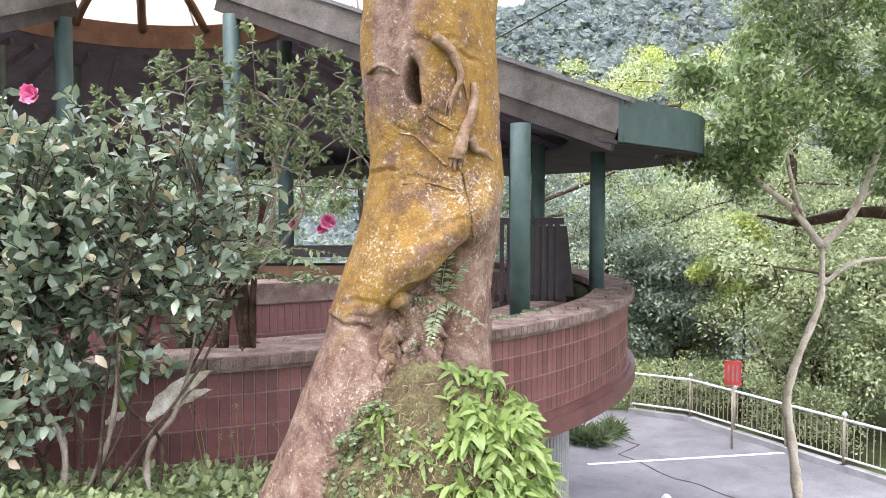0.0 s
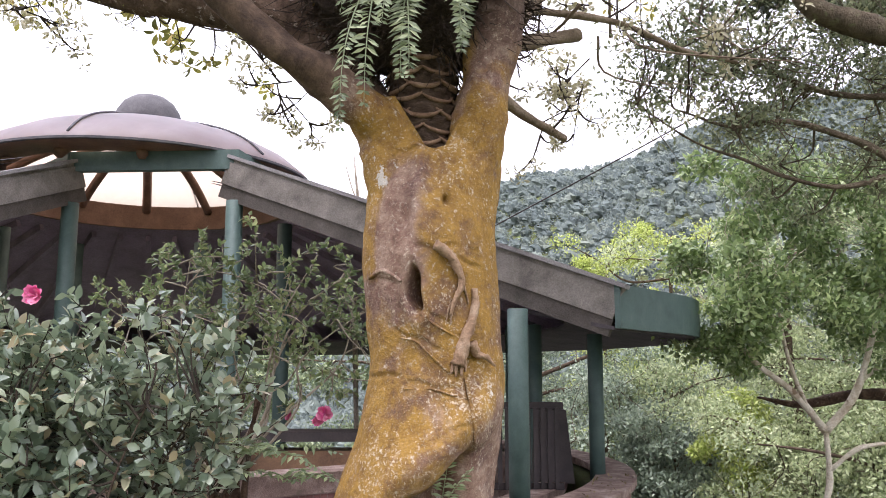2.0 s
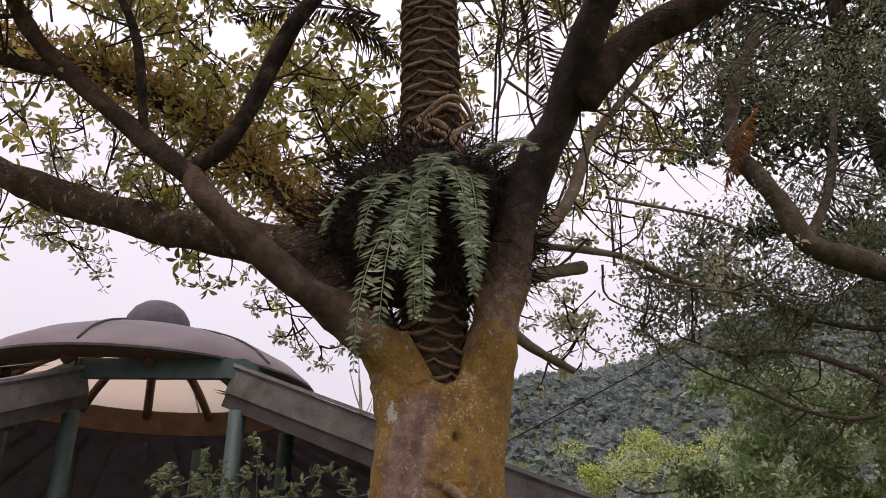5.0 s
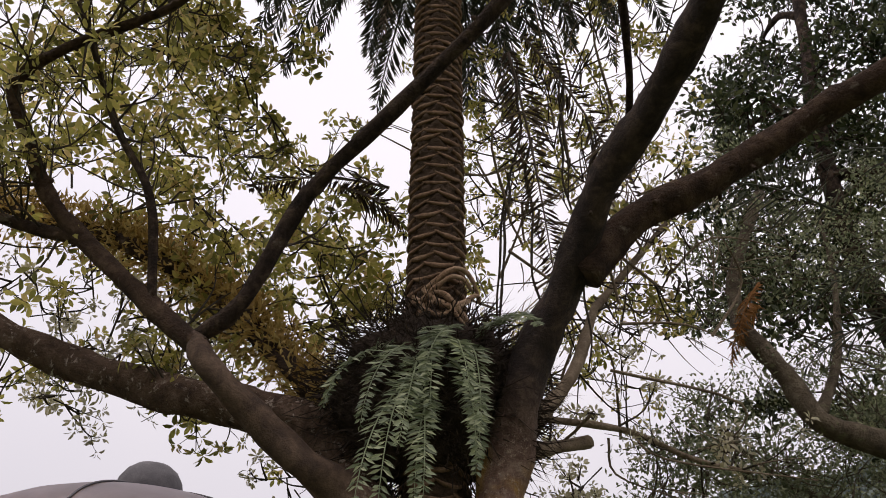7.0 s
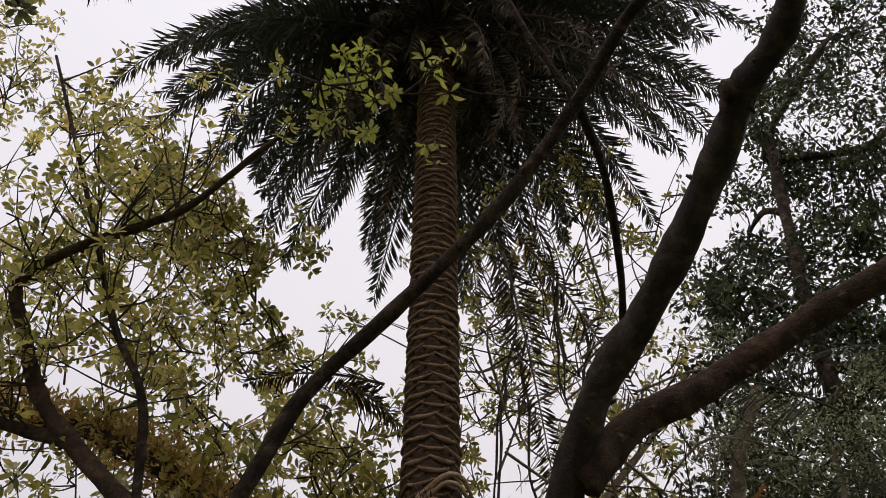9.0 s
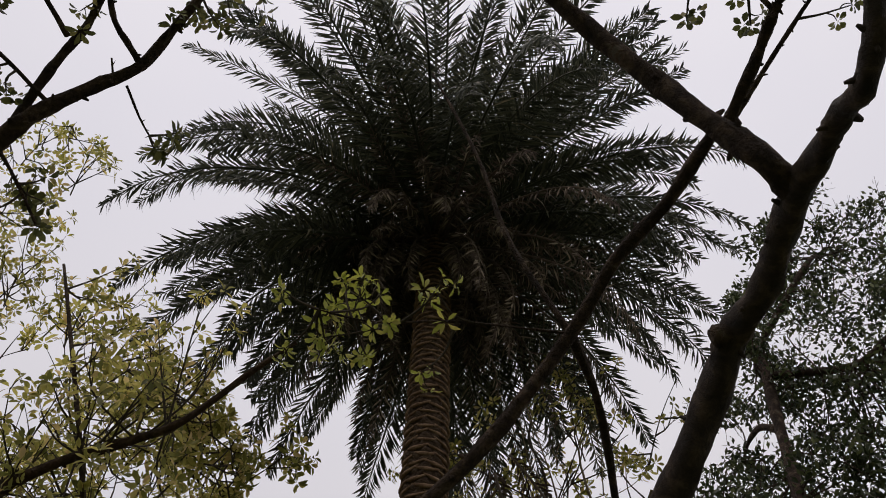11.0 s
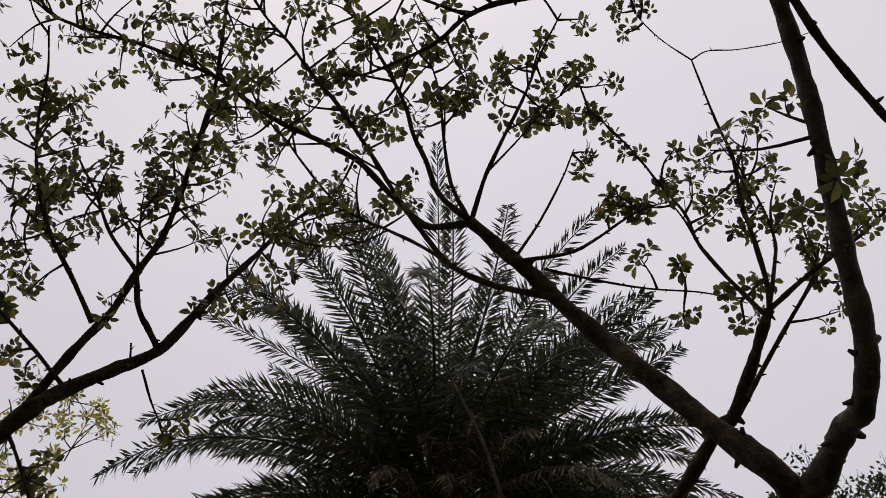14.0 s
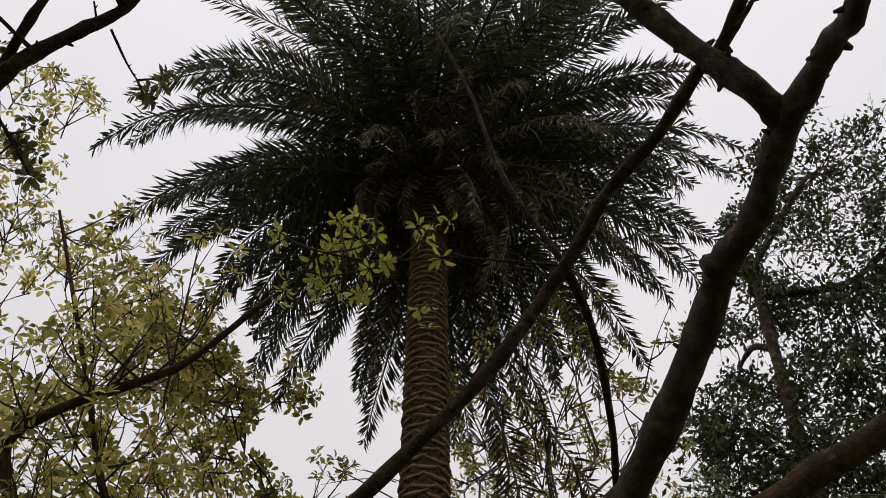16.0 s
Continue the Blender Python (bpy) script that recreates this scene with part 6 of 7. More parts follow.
# long withered ones that hang on that side
for k in range(7):
    az = -62 + 15 * k + RNG.normal(0, 4)
    a = radians(az)
    lf, st = Geo(), Geo()
    palm_frond(lf, st, HUB + np.array([math.cos(a) * 0.15, math.sin(a) * 0.15, -0.25]), az, RNG.uniform(-25, 5), RNG.uniform(55, 75), RNG.uniform(2.3, 3.1), 80, 0.3, 0.018, 0.022, 0.2, (-0.9, 0.5), 0.35)
    fr = part("dead_frond", lf, M_PALMDEAD, palm, "withered brown frond", smooth=False)
    part("rib", st, M_PALMDEAD, fr)
for k in range(70):
    az = math.degrees(k * 2.39996 + 1)
    a = radians(az)
    lf, st = Geo(), Geo()
    palm_frond(lf, st, HUB + np.array([math.cos(a) * 0.16, math.sin(a) * 0.16, -0.3 + 0.3 * RNG.random()]), az, RNG.uniform(-60, 25), RNG.uniform(30, 80), RNG.uniform(1.0, 2.2), 60, 0.28, 0.02, 0.022, 0.2, (-0.9, 0.5), 0.35)
    fr = part("dead_frond", lf, M_PALMDEAD, palm, "withered brown frond", smooth=False)
    part("rib", st, M_PALMDEAD, fr)

# ---- neighbouring trees ----


def crown_tree(name, base, trunk_pts, r0, clumps, leaf_m, n_leaf, size, label, bark=M_PALE, simple=True, category="tree", w=0.45, clump_r=(0.4, 0.9), limbs="joined", main=()):
    """A tapered trunk, limbs to every clump, and a crown of many small leaves."""
    e = thing(name, base, label, category)
    g = Geo()
    line = tube(g, trunk_pts, np.linspace(r0, r0 * 0.45, len(trunk_pts)), 10, 6, 0.08)
    part("trunk", g, bark, e)
    lf, br = Geo(), Geo()
    near = not simple or limbs == "each"
    per = max(1, n_leaf // len(clumps))
    clumps = np.asarray(clumps, float)
    chosen = [0]
    while len(chosen) < min(7, len(clumps)):
        gap = np.min(np.linalg.norm(clumps[:, None] - clumps[chosen][None], axis=2), axis=1)
        chosen.append(int(np.argmax(gap)))
    wood = line
    upper = line[len(line) // 3:]
    for pts, ra, rb in main:
        own = Geo()
        path = tube(own, pts, np.linspace(ra, rb, len(pts)), 8, 6, 0.1)
        wood = np.vstack([wood, path])
        part("limb", own, bark, e)
    for c in (() if main else clumps[chosen]):
        i = int(np.argmin(np.linalg.norm(upper - c, axis=1) + 0.6 * np.abs(upper[:, 2] - c[2] + 0.35 * np.linalg.norm(upper[:, :2] - c[:2], axis=1))))
        s = upper[i]
        bend = RNG.normal(0, 0.12, 3) * np.linalg.norm(c - s)
        own = Geo() if near else br
        path = tube(own, [s, s + (c - s) * 0.33 + bend, s + (c - s) * 0.66 + bend * 0.5 + [0, 0, 0.1], c], [r0 * 0.45, r0 * 0.33, r0 * 0.22, r0 * 0.08], 7, 5, 0.08, False)
        wood = np.vstack([wood, path[3:]])
        if near:
            part("limb", own, bark, e)
    for c in clumps:
        i = int(np.argmin(np.linalg.norm(wood - c, axis=1)))
        s = wood[i]
        bend = RNG.normal(0, 0.15, 3) * np.linalg.norm(c - s)
        tube(br, [s, (s + c) / 2 + bend, c], [r0 * 0.09, r0 * 0.06, r0 * 0.025], 5, 4, 0.05, False)
        R = RNG.uniform(*clump_r)
        for _ in range(5):
            d = rand_dirs(1, 0.2)[0]
            tube(br, [c, c + d * R * 0.5, c + d * R + RNG.normal(0, 0.06, 3)], [r0 * 0.05, r0 * 0.035, r0 * 0.014], 4, 2, 0, False)
        d = rand_dirs(per, 0.35)
        p = c + d * np.array([1, 1, 0.6]) * R * (RNG.random((per, 1)) ** 0.4) + RNG.normal(0, 0.07 * R, (per, 3))
        ld = rand_dirs(per, -0.25)
        leaves(lf, p, ld, rand_dirs(per, 1.5), size * RNG.uniform(0.6, 1.25, per), size * w, 0.1, 0.1, simple)
    tagged(part("branch_work", br, bark, e), kind="stuff")
    part("crown", lf, leaf_m, e)
    return e


def cloud(n, lo, hi):
    return RNG.uniform(lo, hi, (n, 3))


# grey-green tree whose limbs reach in beside the great tree, and a dark evergreen behind it
crown_tree("tree", (4.6, 6.2, -2.5), [(4.6, 6.2, -2.6), (4.4, 6.1, 1.5), (3.87, 6.0, 4.05), (3.28, 5.95, 4.3), (2.76, 5.9, 4.46), (2.58, 5.95, 4.86), (2.39, 6.1, 5.29), (2.42, 6.3, 5.56), (2.54, 6.5, 6.14), (3.0, 6.7, 7.2)],
           0.12, np.vstack([cloud(46, (2.2, 6.0, 3.7), (4.6, 7.4, 5.2)), cloud(44, (2.7, 6.2, 3.0), (4.9, 7.4, 4.6)), cloud(18, (1.55, 6.0, 3.6), (2.6, 6.8, 4.3)), cloud(34, (2.2, 5.9, 5.0), (4.6, 7.4, 7.4))]), M_LEAF_GREY, 31000, 0.05, "grey-green small-leaved tree with tan mossy limbs", M_GREYTREE_BARK, True, clump_r=(0.2, 0.5),
           main=[([(4.42, 6.15, 1.9), (4.0, 6.25, 3.0), (3.41, 6.3, 3.45), (3.1, 6.3, 3.6), (2.66, 6.3, 3.72), (2.25, 6.3, 3.67), (1.9, 6.3, 3.78)], 0.048, 0.008), ([(3.6, 6.25, 3.35), (3.1, 6.3, 3.2), (2.66, 6.3, 3.27), (2.3, 6.3, 3.42), (1.95, 6.3, 3.55), (1.51, 6.3, 3.85)], 0.022, 0.006),
                 ([(3.87, 6.0, 4.05), (3.5, 6.2, 3.9), (3.0, 6.4, 4.0), (2.5, 6.5, 4.3), (2.1, 6.5, 4.7)], 0.035, 0.01), ([(2.76, 5.9, 4.5), (3.2, 6.3, 5.2), (3.5, 6.6, 6.2), (3.6, 6.8, 7.0)], 0.05, 0.015)])
far = np.vstack([cloud(84, (2.5, 7.2, 5.0), (6.4, 9.2, 10.0)), cloud(230, (2.1, 7.0, 8.5), (8.0, 9.6, 17.0))])
far = far[far[:, 0] > np.maximum(2.7, 3.1 + 0.31 * (far[:, 2] - 9))]
crown_tree("tree", (5.3, 8.2, -3.4), [(5.3, 8.2, -3.5), (5.2, 8.1, 1.0), (4.9, 8.0, 5.0), (4.5, 8.0, 8.0), (4.7, 8.1, 11.0), (5.0, 8.2, 13.5)], 0.16, far, M_LEAF_DARK, 136 * len(far), 0.125, "tall dark evergreen tree with small leathery leaves", M_LIMB, True, clump_r=(0.25, 0.7), limbs="each")

# slim pale tree beside the car park
crown_tree("tree", (4.76, 11.1, LOT_Z), [(4.76, 11.1, LOT_Z), (4.76, 11.10, -2.51), (4.74, 11.10, -2.16), (4.68, 11.10, -1.70), (4.61, 11.10, -1.28), (4.59, 11.10, -0.90), (4.72, 11.10, -0.42), (4.90, 11.10, 0.04), (5.01, 11.10, 0.43), (5.0, 11.1, 1.1)],
           0.078, np.vstack([cloud(58, (3.4, 10.4, 2.3), (6.9, 12.2, 4.6)), cloud(12, (5.4, 10.5, 1.7), (7.2, 12.2, 2.6)), cloud(6, (3.1, 10.5, 1.9), (4.2, 11.6, 2.5))]), M_LEAF_SLIM, 23000, 0.118, "slim pale-barked tree with a light green crown", M_CREAM, limbs="each", clump_r=(0.3, 0.6),
           main=[([(5.0, 11.1, 1.05), (4.6, 11.1, 1.55), (4.07, 11.1, 1.99), (3.7, 11.1, 2.6)], 0.055, 0.02), ([(4.75, 11.1, 1.4), (4.5, 11.0, 2.1), (4.4, 11.0, 3.0)], 0.035, 0.015), ([(5.0, 11.1, 1.05), (5.4, 11.1, 1.5), (5.63, 11.1, 2.07), (5.9, 11.2, 2.8), (6.0, 11.2, 3.6)], 0.06, 0.02),
                 ([(5.5, 11.1, 1.7), (6.0, 11.3, 2.0), (6.6, 11.4, 2.6)], 0.04, 0.015), ([(5.02, 11.1, 0.55), (5.4, 11.0, 0.85), (6.1, 11.0, 0.95), (6.8, 11.2, 1.2)], 0.035, 0.015)])
g = Geo()
tube(g, [(4.55, 12.2, 1.45), (5.2, 12.2, 1.35), (6.2, 12.2, 1.5), (7.6, 12.2, 1.2), (9.0, 12.4, 0.4)], [0.015, 0.06, 0.09, 0.12, 0.14], 9, 5, 0.12)
tagged(part("mossy_bough", g, M_MIDLIMB), "dark mossy bough of an old tree over the car park", "bough")
# woodland behind the railing and the pavilion
WOOD = [((9.0, 20.5), 1.6, 4.2, M_LEAF_LIGHT), ((10.2, 18.5), 2.0, 4.2, M_LEAF_LIGHT), ((10.5, 26.0), 3.4, 5.5, M_LEAF_LIGHT), ((7.4, 28.0), 2.6, 5.0, M_LEAF_LIGHT), ((13.0, 22.0), 4.0, 5.5, M_LEAF_LIGHT), ((2.6, 24.0), 3.6, 6.5, M_LEAF_BLUE), ((5.2, 27.0), 4.5, 6.0, M_LEAF_MID), ((9.5, 22.5), 6.5, 7.0, M_LEAF_LIGHT), ((12.5, 19.0), 7.5, 7.5, M_LEAF_LIGHT), ((15.5, 24.0), 8.0, 9.0, M_LEAF_MID),
        ((-1.5, 27.0), 4.2, 6.0, M_LEAF_MID), ((-7.0, 28.0), 3.5, 6.0, M_LEAF_MID), ((-13.0, 27.0), 3.0, 6.0, M_LEAF_MID), ((10.6, 38.0), 9.0, 5.6, M_LEAF_LIME), ((7.9, 39.5), 7.9, 4.4, M_LEAF_LIME), ((16.0, 33.0), 11.0, 11.0, M_LEAF_MID), ((12.0, 14.5), 6.0, 5.0, M_LEAF_MID)]
for (x, y), top, spread, mat_leaf in WOOD:
    z0 = float(ground_height(x, y))
    k = 64
    cl = np.stack([x + RNG.normal(0, spread * 0.26, k), y + RNG.normal(0, spread * 0.22, k), z0 + 0.8 + (top - z0 - 1.2) * RNG.random(k) ** 0.8], 1)
    crown_tree("tree", (x, y, z0), [(x, y, z0), (x + 0.2, y, z0 + (top - z0) * 0.3), (x - 0.1, y + 0.2, z0 + (top - z0) * 0.6), (x + 0.1, y, top - 1)], 0.16, cl, mat_leaf, 20000 if mat_leaf is M_LEAF_BLUE or y < 22.6 else 13000, 0.13 if mat_leaf is M_LEAF_BLUE or y < 22.6 else 0.18, "leafy woodland tree on the slope beyond the car park", M_BROWNLIMB, True, clump_r=(0.45, 1.1))

x, y, z = (7.64, 21.50, 0.21)
z0 = float(ground_height(x, y))
crown_tree("tree", (x, y, z0), [(x, y, z0 - 0.1), (x + 0.1, y, z0 + (z - z0) * 0.5), (x, y, z)], 0.045, np.array([x, y, z]) + np.vstack([cloud(11, (-1.1, -0.7, -0.4), (0.9, 0.7, 1.0)), cloud(5, (-0.4, -0.6, -1.5), (1.0, 0.5, -0.4))]), M_LEAF_LIME, 5200, 0.15,
           "young tree with bright yellow-green leaves beyond the railing", M_BROWNLIMB, limbs="each", clump_r=(0.3, 0.6))
z0 = float(ground_height(6.47, 23.5))
crown_tree("tree", (6.47, 23.5, z0), [(6.47, 23.5, z0 - 0.1), (6.57, 23.6, -2.80), (6.47, 23.5, -0.06)], 0.12, cloud(46, (5.15, 22.8, -2.30), (7.69, 25.0, 0.84)), M_LEAF_BLUE, 17000, 0.17,
           "dense blue-green tree beyond the railing", M_BROWNLIMB, clump_r=(0.5, 0.95))

# wooded hill
g = Geo()
n_c, n_q = 17000, 36
cy = RNG.uniform(62, 320, n_c)
cx = RNG.uniform(-0.5, 0.62, n_c) * cy
cr = (0.55 + 1.9 * RNG.random(n_c) ** 2.4) * (0.7 + cy / 400)
cz = ground_height(cx, cy) + cr * RNG.uniform(0.2, 0.6, n_c)
d = rand_dirs(n_c * n_q, 0.15).reshape(n_c, n_q, 3)
tone = np.stack([cx, cy, cz], 1)[:, None] + d * cr[:, None, None] * RNG.uniform(0.6, 1.2, (n_c, n_q, 1)) * [1, 1, 0.95]
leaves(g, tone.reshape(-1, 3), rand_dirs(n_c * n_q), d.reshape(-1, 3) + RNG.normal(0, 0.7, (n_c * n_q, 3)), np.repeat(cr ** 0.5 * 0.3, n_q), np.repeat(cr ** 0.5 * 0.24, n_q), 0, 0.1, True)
# each crown is a knobbly dome under its leaves
ru, rv = np.meshgrid(np.linspace(0, 2 * np.pi, 9)[:-1], np.linspace(0.1, 2.7, 6))
ru, rv = ru.ravel(), rv.ravel()
dome_d = np.stack([np.cos(ru) * np.sin(rv), np.sin(ru) * np.sin(rv), np.cos(rv)], 1)
dome_f = np.array([(i * 8 + k, i * 8 + (k + 1) % 8, (i + 1) * 8 + (k + 1) % 8, (i + 1) * 8 + k) for i in range(5) for k in range(8)])
knob = RNG.uniform(0.3, 0.9, (n_c, len(dome_d), 1))
domes = np.stack([cx, cy, cz], 1)[:, None] + dome_d[None] * knob * cr[:, None, None] * [1, 1, 0.95]
g.add(domes.reshape(-1, 3), (np.arange(n_c)[:, None, None] * len(dome_d) + dome_f[None]).reshape(-1, 4))
tagged(part("hill_woods", g, M_HILLLEAF, smooth=False), "dense blue-green forest covering the far hillside, paled in colour for haze", "forest", kind="stuff")

# ---- shrubs ----


def bush(name, base, stems, centre, radii, shoots, per, size, mat_leaf, bark, label, w=0.5, shell=0.5, stem_r=0.014, twig_m=None):
    """Stems from the ground, and leafy shoots that fill an uneven crown."""
    e = thing(name, base, label, "shrub")
    lf, tw = Geo(), Geo()
    lines = []
    for s in range(stems):
        a = rand_dirs(1, 0)[0]
        b0 = np.array(base) + a * ([0.07, 0.07, 0] if name == "shrub" else [0.3, 0.15, 0])
        top = np.array(centre) + rand_dirs(1, 0.3)[0] * np.array(radii) * 0.75
        m1 = b0 + (top - b0) * 0.35 + RNG.normal(0, 0.07, 3)
        m2 = b0 + (top - b0) * 0.7 + RNG.normal(0, 0.09, 3)
        g = Geo()
        lines.append(tube(g, [b0, m1, m2, top], [stem_r, stem_r * 0.8, stem_r * 0.55, stem_r * 0.25], 7, 6, 0.1, False))
        part("stem", g, bark, e)
    allp = np.vstack(lines)
    for _ in range(shoots):
        d = rand_dirs(1)[0]
        lump = 1 + 0.22 * noise.noise(Vector(d) * 2.6 + Vector(centre)) + 0.1 * noise.noise(Vector(d) * 7)
        p = np.array(centre) + d * np.array(radii) * lump * RNG.random() ** shell
        p[0] += 0.45 * min(0.0, p[2] - base[2] - 1.7) * (name == "camellia_bush")
        near = allp[np.argmin(np.linalg.norm(allp - p, axis=1) + RNG.random(len(allp)) * 0.2)]
        if RNG.random() < 0.3:
            tube(tw, [near, near * 0.5 + p * 0.5 + RNG.normal(0, 0.04, 3), p], [0.008, 0.006, 0.004], 5, 3, 0, False)
        ax = unit(d * 0.6 + rand_dirs(1, 0.7)[0] * 0.7)
        L = size * RNG.uniform(1.2, 2.4)
        tube(tw, [p, p + ax * L * 0.5 + RNG.normal(0, 0.006, 3), p + ax * L], [0.004, 0.003, 0.002], 4, 2, 0, False)
        u = RNG.random((per, 1))
        side = rand_dirs(per)
        ld = unit(side - ax * (side @ ax)[:, None] + ax * RNG.uniform(0.2, 0.9, (per, 1)))
        leaves(lf, p + ax * L * u, ld, rand_dirs(per, 1.7), size * RNG.uniform(0.6, 1.2, per), size * w, 0.12, RNG.uniform(0.0, 0.3))
    tagged(part("twig_work", tw, twig_m or M_TWIG, e), kind="stuff")
    part("foliage", lf, mat_leaf, e)
    return e


bush("camellia_bush", (-2.0, 4.9, -0.25), 7, (-1.98, 4.95, 1.25), (0.98, 0.6, 0.9), 640, 9, 0.1, M_LEAF_BUSH, M_BROWNLIMB, "camellia bush with glossy dark green leaves and pink flowers")
bush("camellia_bush", (-2.9, 4.7, -0.2), 6, (-2.75, 4.8, 1.2), (0.75, 0.6, 0.95), 430, 9, 0.1, M_LEAF_BUSH, M_BROWNLIMB, "camellia bush with glossy dark green leaves")
bush("camellia_bush", (-2.6, 4.6, -0.2), 3, (-2.42, 4.65, 0.42), (0.8, 0.38, 0.55), 250, 8, 0.095, M_LEAF_BUSH, M_BROWNLIMB, "low camellia bush with glossy green leaves")
bush("shrub", (-1.68, 6.55, 0.9), 14, (-1.5, 6.7, 2.2), (1.45, 0.5, 0.72), 330, 13, 0.062, M_LEAF_SHRUB, M_PALE, "thin twiggy shrub with small olive leaves in the planter", stem_r=0.013, twig_m=M_PALE)


def blossom(at, r):
    g = Geo()
    n = 14
    th = np.arange(n) * 2.4
    D = np.stack([np.cos(th) * 0.8, -0.6 + 0 * th, np.sin(th) * 0.8], 1)
    leaves(g, np.repeat([at], n, 0), D, np.repeat([(0, -1, 0.2)], n, 0) + RNG.normal(0, 0.3, (n, 3)), r * RNG.uniform(0.8, 1.1, n), r * 0.8, 0.25, -0.2)
    tagged(part("blossom", g, M_PETAL), "double pink camellia flower on the bush", "flower", "camellia flowers")


blossom((-2.28, 4.72, 2.21), 0.085)
blossom((-0.93, 6.9, 1.46), 0.1)
blossom((-0.99, 6.92, 1.4), 0.07)
blossom((-1.22, 6.9, 1.44), 0.06)


# ---- the foot of the tree ----


def mound_point(d):
    k = 1 + 0.12 * noise.noise(Vector(d) * 2.2) + 0.06 * noise.noise(Vector(d) * 7) + 0.03 * noise.noise(Vector(d) * 20)
    return np.array([d[0] * 0.6 * k - 0.02, d[1] * 0.42 * k + 4.12, d[2] * 0.98 * k - 0.2])


bm = bmesh.new()
bmesh.ops.create_icosphere(bm, subdivisions=6, radius=1.0)
for v in bm.verts:
    v.co = Vector(mound_point(v.co.normalized()))
mound = tagged(part("moss_mound", bm, M_MOSS), "mossy fibrous root mound at the foot of the tree", "moss", kind="stuff")


def mound_spots(n, x0, x1, z0, z1):
    res = []
    while len(res) < n:
        d = unit(np.array([RNG.uniform(-1, 1), RNG.uniform(-1, 0.1), RNG.uniform(-0.1, 1)]))
        p = mound_point(d)
        if x0 < p[0] < x1 and z0 < p[2] < z1:
            res.append((p, unit(d / np.array([0.6, 0.42, 0.98]))))
    return res


# small round leaves and dry fibre over the moss
g = Geo()
for p, n in mound_spots(420, -0.7, 0.2, -0.2, 0.62):
    k = 4
    D = unit(n * 0.5 + rand_dirs(k))
    leaves(g, np.repeat([p], k, 0) + RNG.normal(0, 0.012, (k, 3)), D, np.repeat([n], k, 0) + RNG.normal(0, 0.4, (k, 3)), RNG.uniform(0.018, 0.04, k), RNG.uniform(0.016, 0.03), 0.1, 0.1)
tagged(part("creeping_fig", g, M_WEED), "small round creeping leaves over the mossy mound", "creeper", kind="stuff")
g = Geo()
sp = mound_spots(3000, -0.7, 0.6, -0.2, 0.82)
P = np.array([p for p, n in sp])
N = np.array([n for p, n in sp])
leaves(g, P, N * 0.5 + RNG.normal(0, 0.6, P.shape) + [0, 0, -0.5], N, RNG.uniform(0.03, 0.08, len(P)), 0.004, 0, 0.2, True)
M_STRAW = foliage("dry_fibre", [(0.0, (0.14, 0.1, 0.05)), (1.0, (0.34, 0.27, 0.15))], 0.8, 0.1)
tagged(part("dry_fibre", g, M_STRAW, smooth=False), "dry straw-like moss fibres on the mound", "moss", kind="stuff")


def strap_plant(at, axis, count, length, width, label, mat_leaf=M_FERN_BRIGHT):
    e = thing("fern_clump", at, label, "fern", "ferns at the foot of the tree")
    for k in range(count):
        g = Geo()
        th = k * 2.4 + RNG.random()
        a = unit(axis)
        u = unit(np.cross(a, [0.3, 0.2, 1]))
        w = np.cross(a, u)
        h = unit((u * np.cos(th) + w * np.sin(th)) * 0.9 + a * RNG.uniform(0.4, 0.9))
        L = length * RNG.uniform(0.45, 1.3)
        root = np.asarray(at) + RNG.normal(0, 0.02, 3)
        m = 7
        s = np.linspace(0, 1, m)
        mid = root + np.outer(s * L, h) + np.outer(-RNG.uniform(0.1, 0.7) * L * s * s, [0, 0, 1])
        side = unit(np.cross(h, a + RNG.normal(0, 0.55, 3)))
        wd = width * np.sin(np.pi * np.clip(s * 0.9 + 0.08, 0, 1)) ** 0.7
        up = np.cross(side, h)
        V = np.concatenate([mid + side * wd[:, None] * 0.5 + up * wd[:, None] * 0.12, mid, mid - side * wd[:, None] * 0.5 + up * wd[:, None] * 0.12])
        F = [(i, i + 1, m + i + 1, m + i) for i in range(m - 1)] + [(m + i, m + i + 1, 2 * m + i + 1, 2 * m + i) for i in range(m - 1)]
        g.add(V, F)
        part("leaf", g, mat_leaf, e)


for p, n in mound_spots(135, 0.02, 0.62, -0.15, 0.8):
    strap_plant(p + n * 0.02, n + [0, -0.6, 0.5] + RNG.normal(0, 0.5, 3), 10, RNG.uniform(0.055, 0.11), RNG.uniform(0.022, 0.034), "bright green strap-leaved fern on the mossy mound")
for p, n in mound_spots(7, -0.35, 0.1, 0.3, 0.75):
    strap_plant(p, n + [0, -0.2, 0.3], 7, 0.1, 0.025, "small pale green fern on the mossy mound")


def small_fern(at, heads, L, label, sag=0.5, mat_leaf=M_FERN_BRIGHT, leaf_l=0.05, leaf_w=0.016):
    e = thing("small_fern", at, label, "fern", "ferns at the foot of the tree")
    for h in heads:
        lf, st = Geo(), Geo()
        frond(lf, st, at, (h[0], h[1], 0), L * RNG.uniform(0.8, 1.1), h[2], sag, 18, leaf_l, leaf_w, 72, 0, 0.003)
        fr = part("frond", lf, mat_leaf, e, smooth=False)
        part("rib", st, mat_leaf, fr)


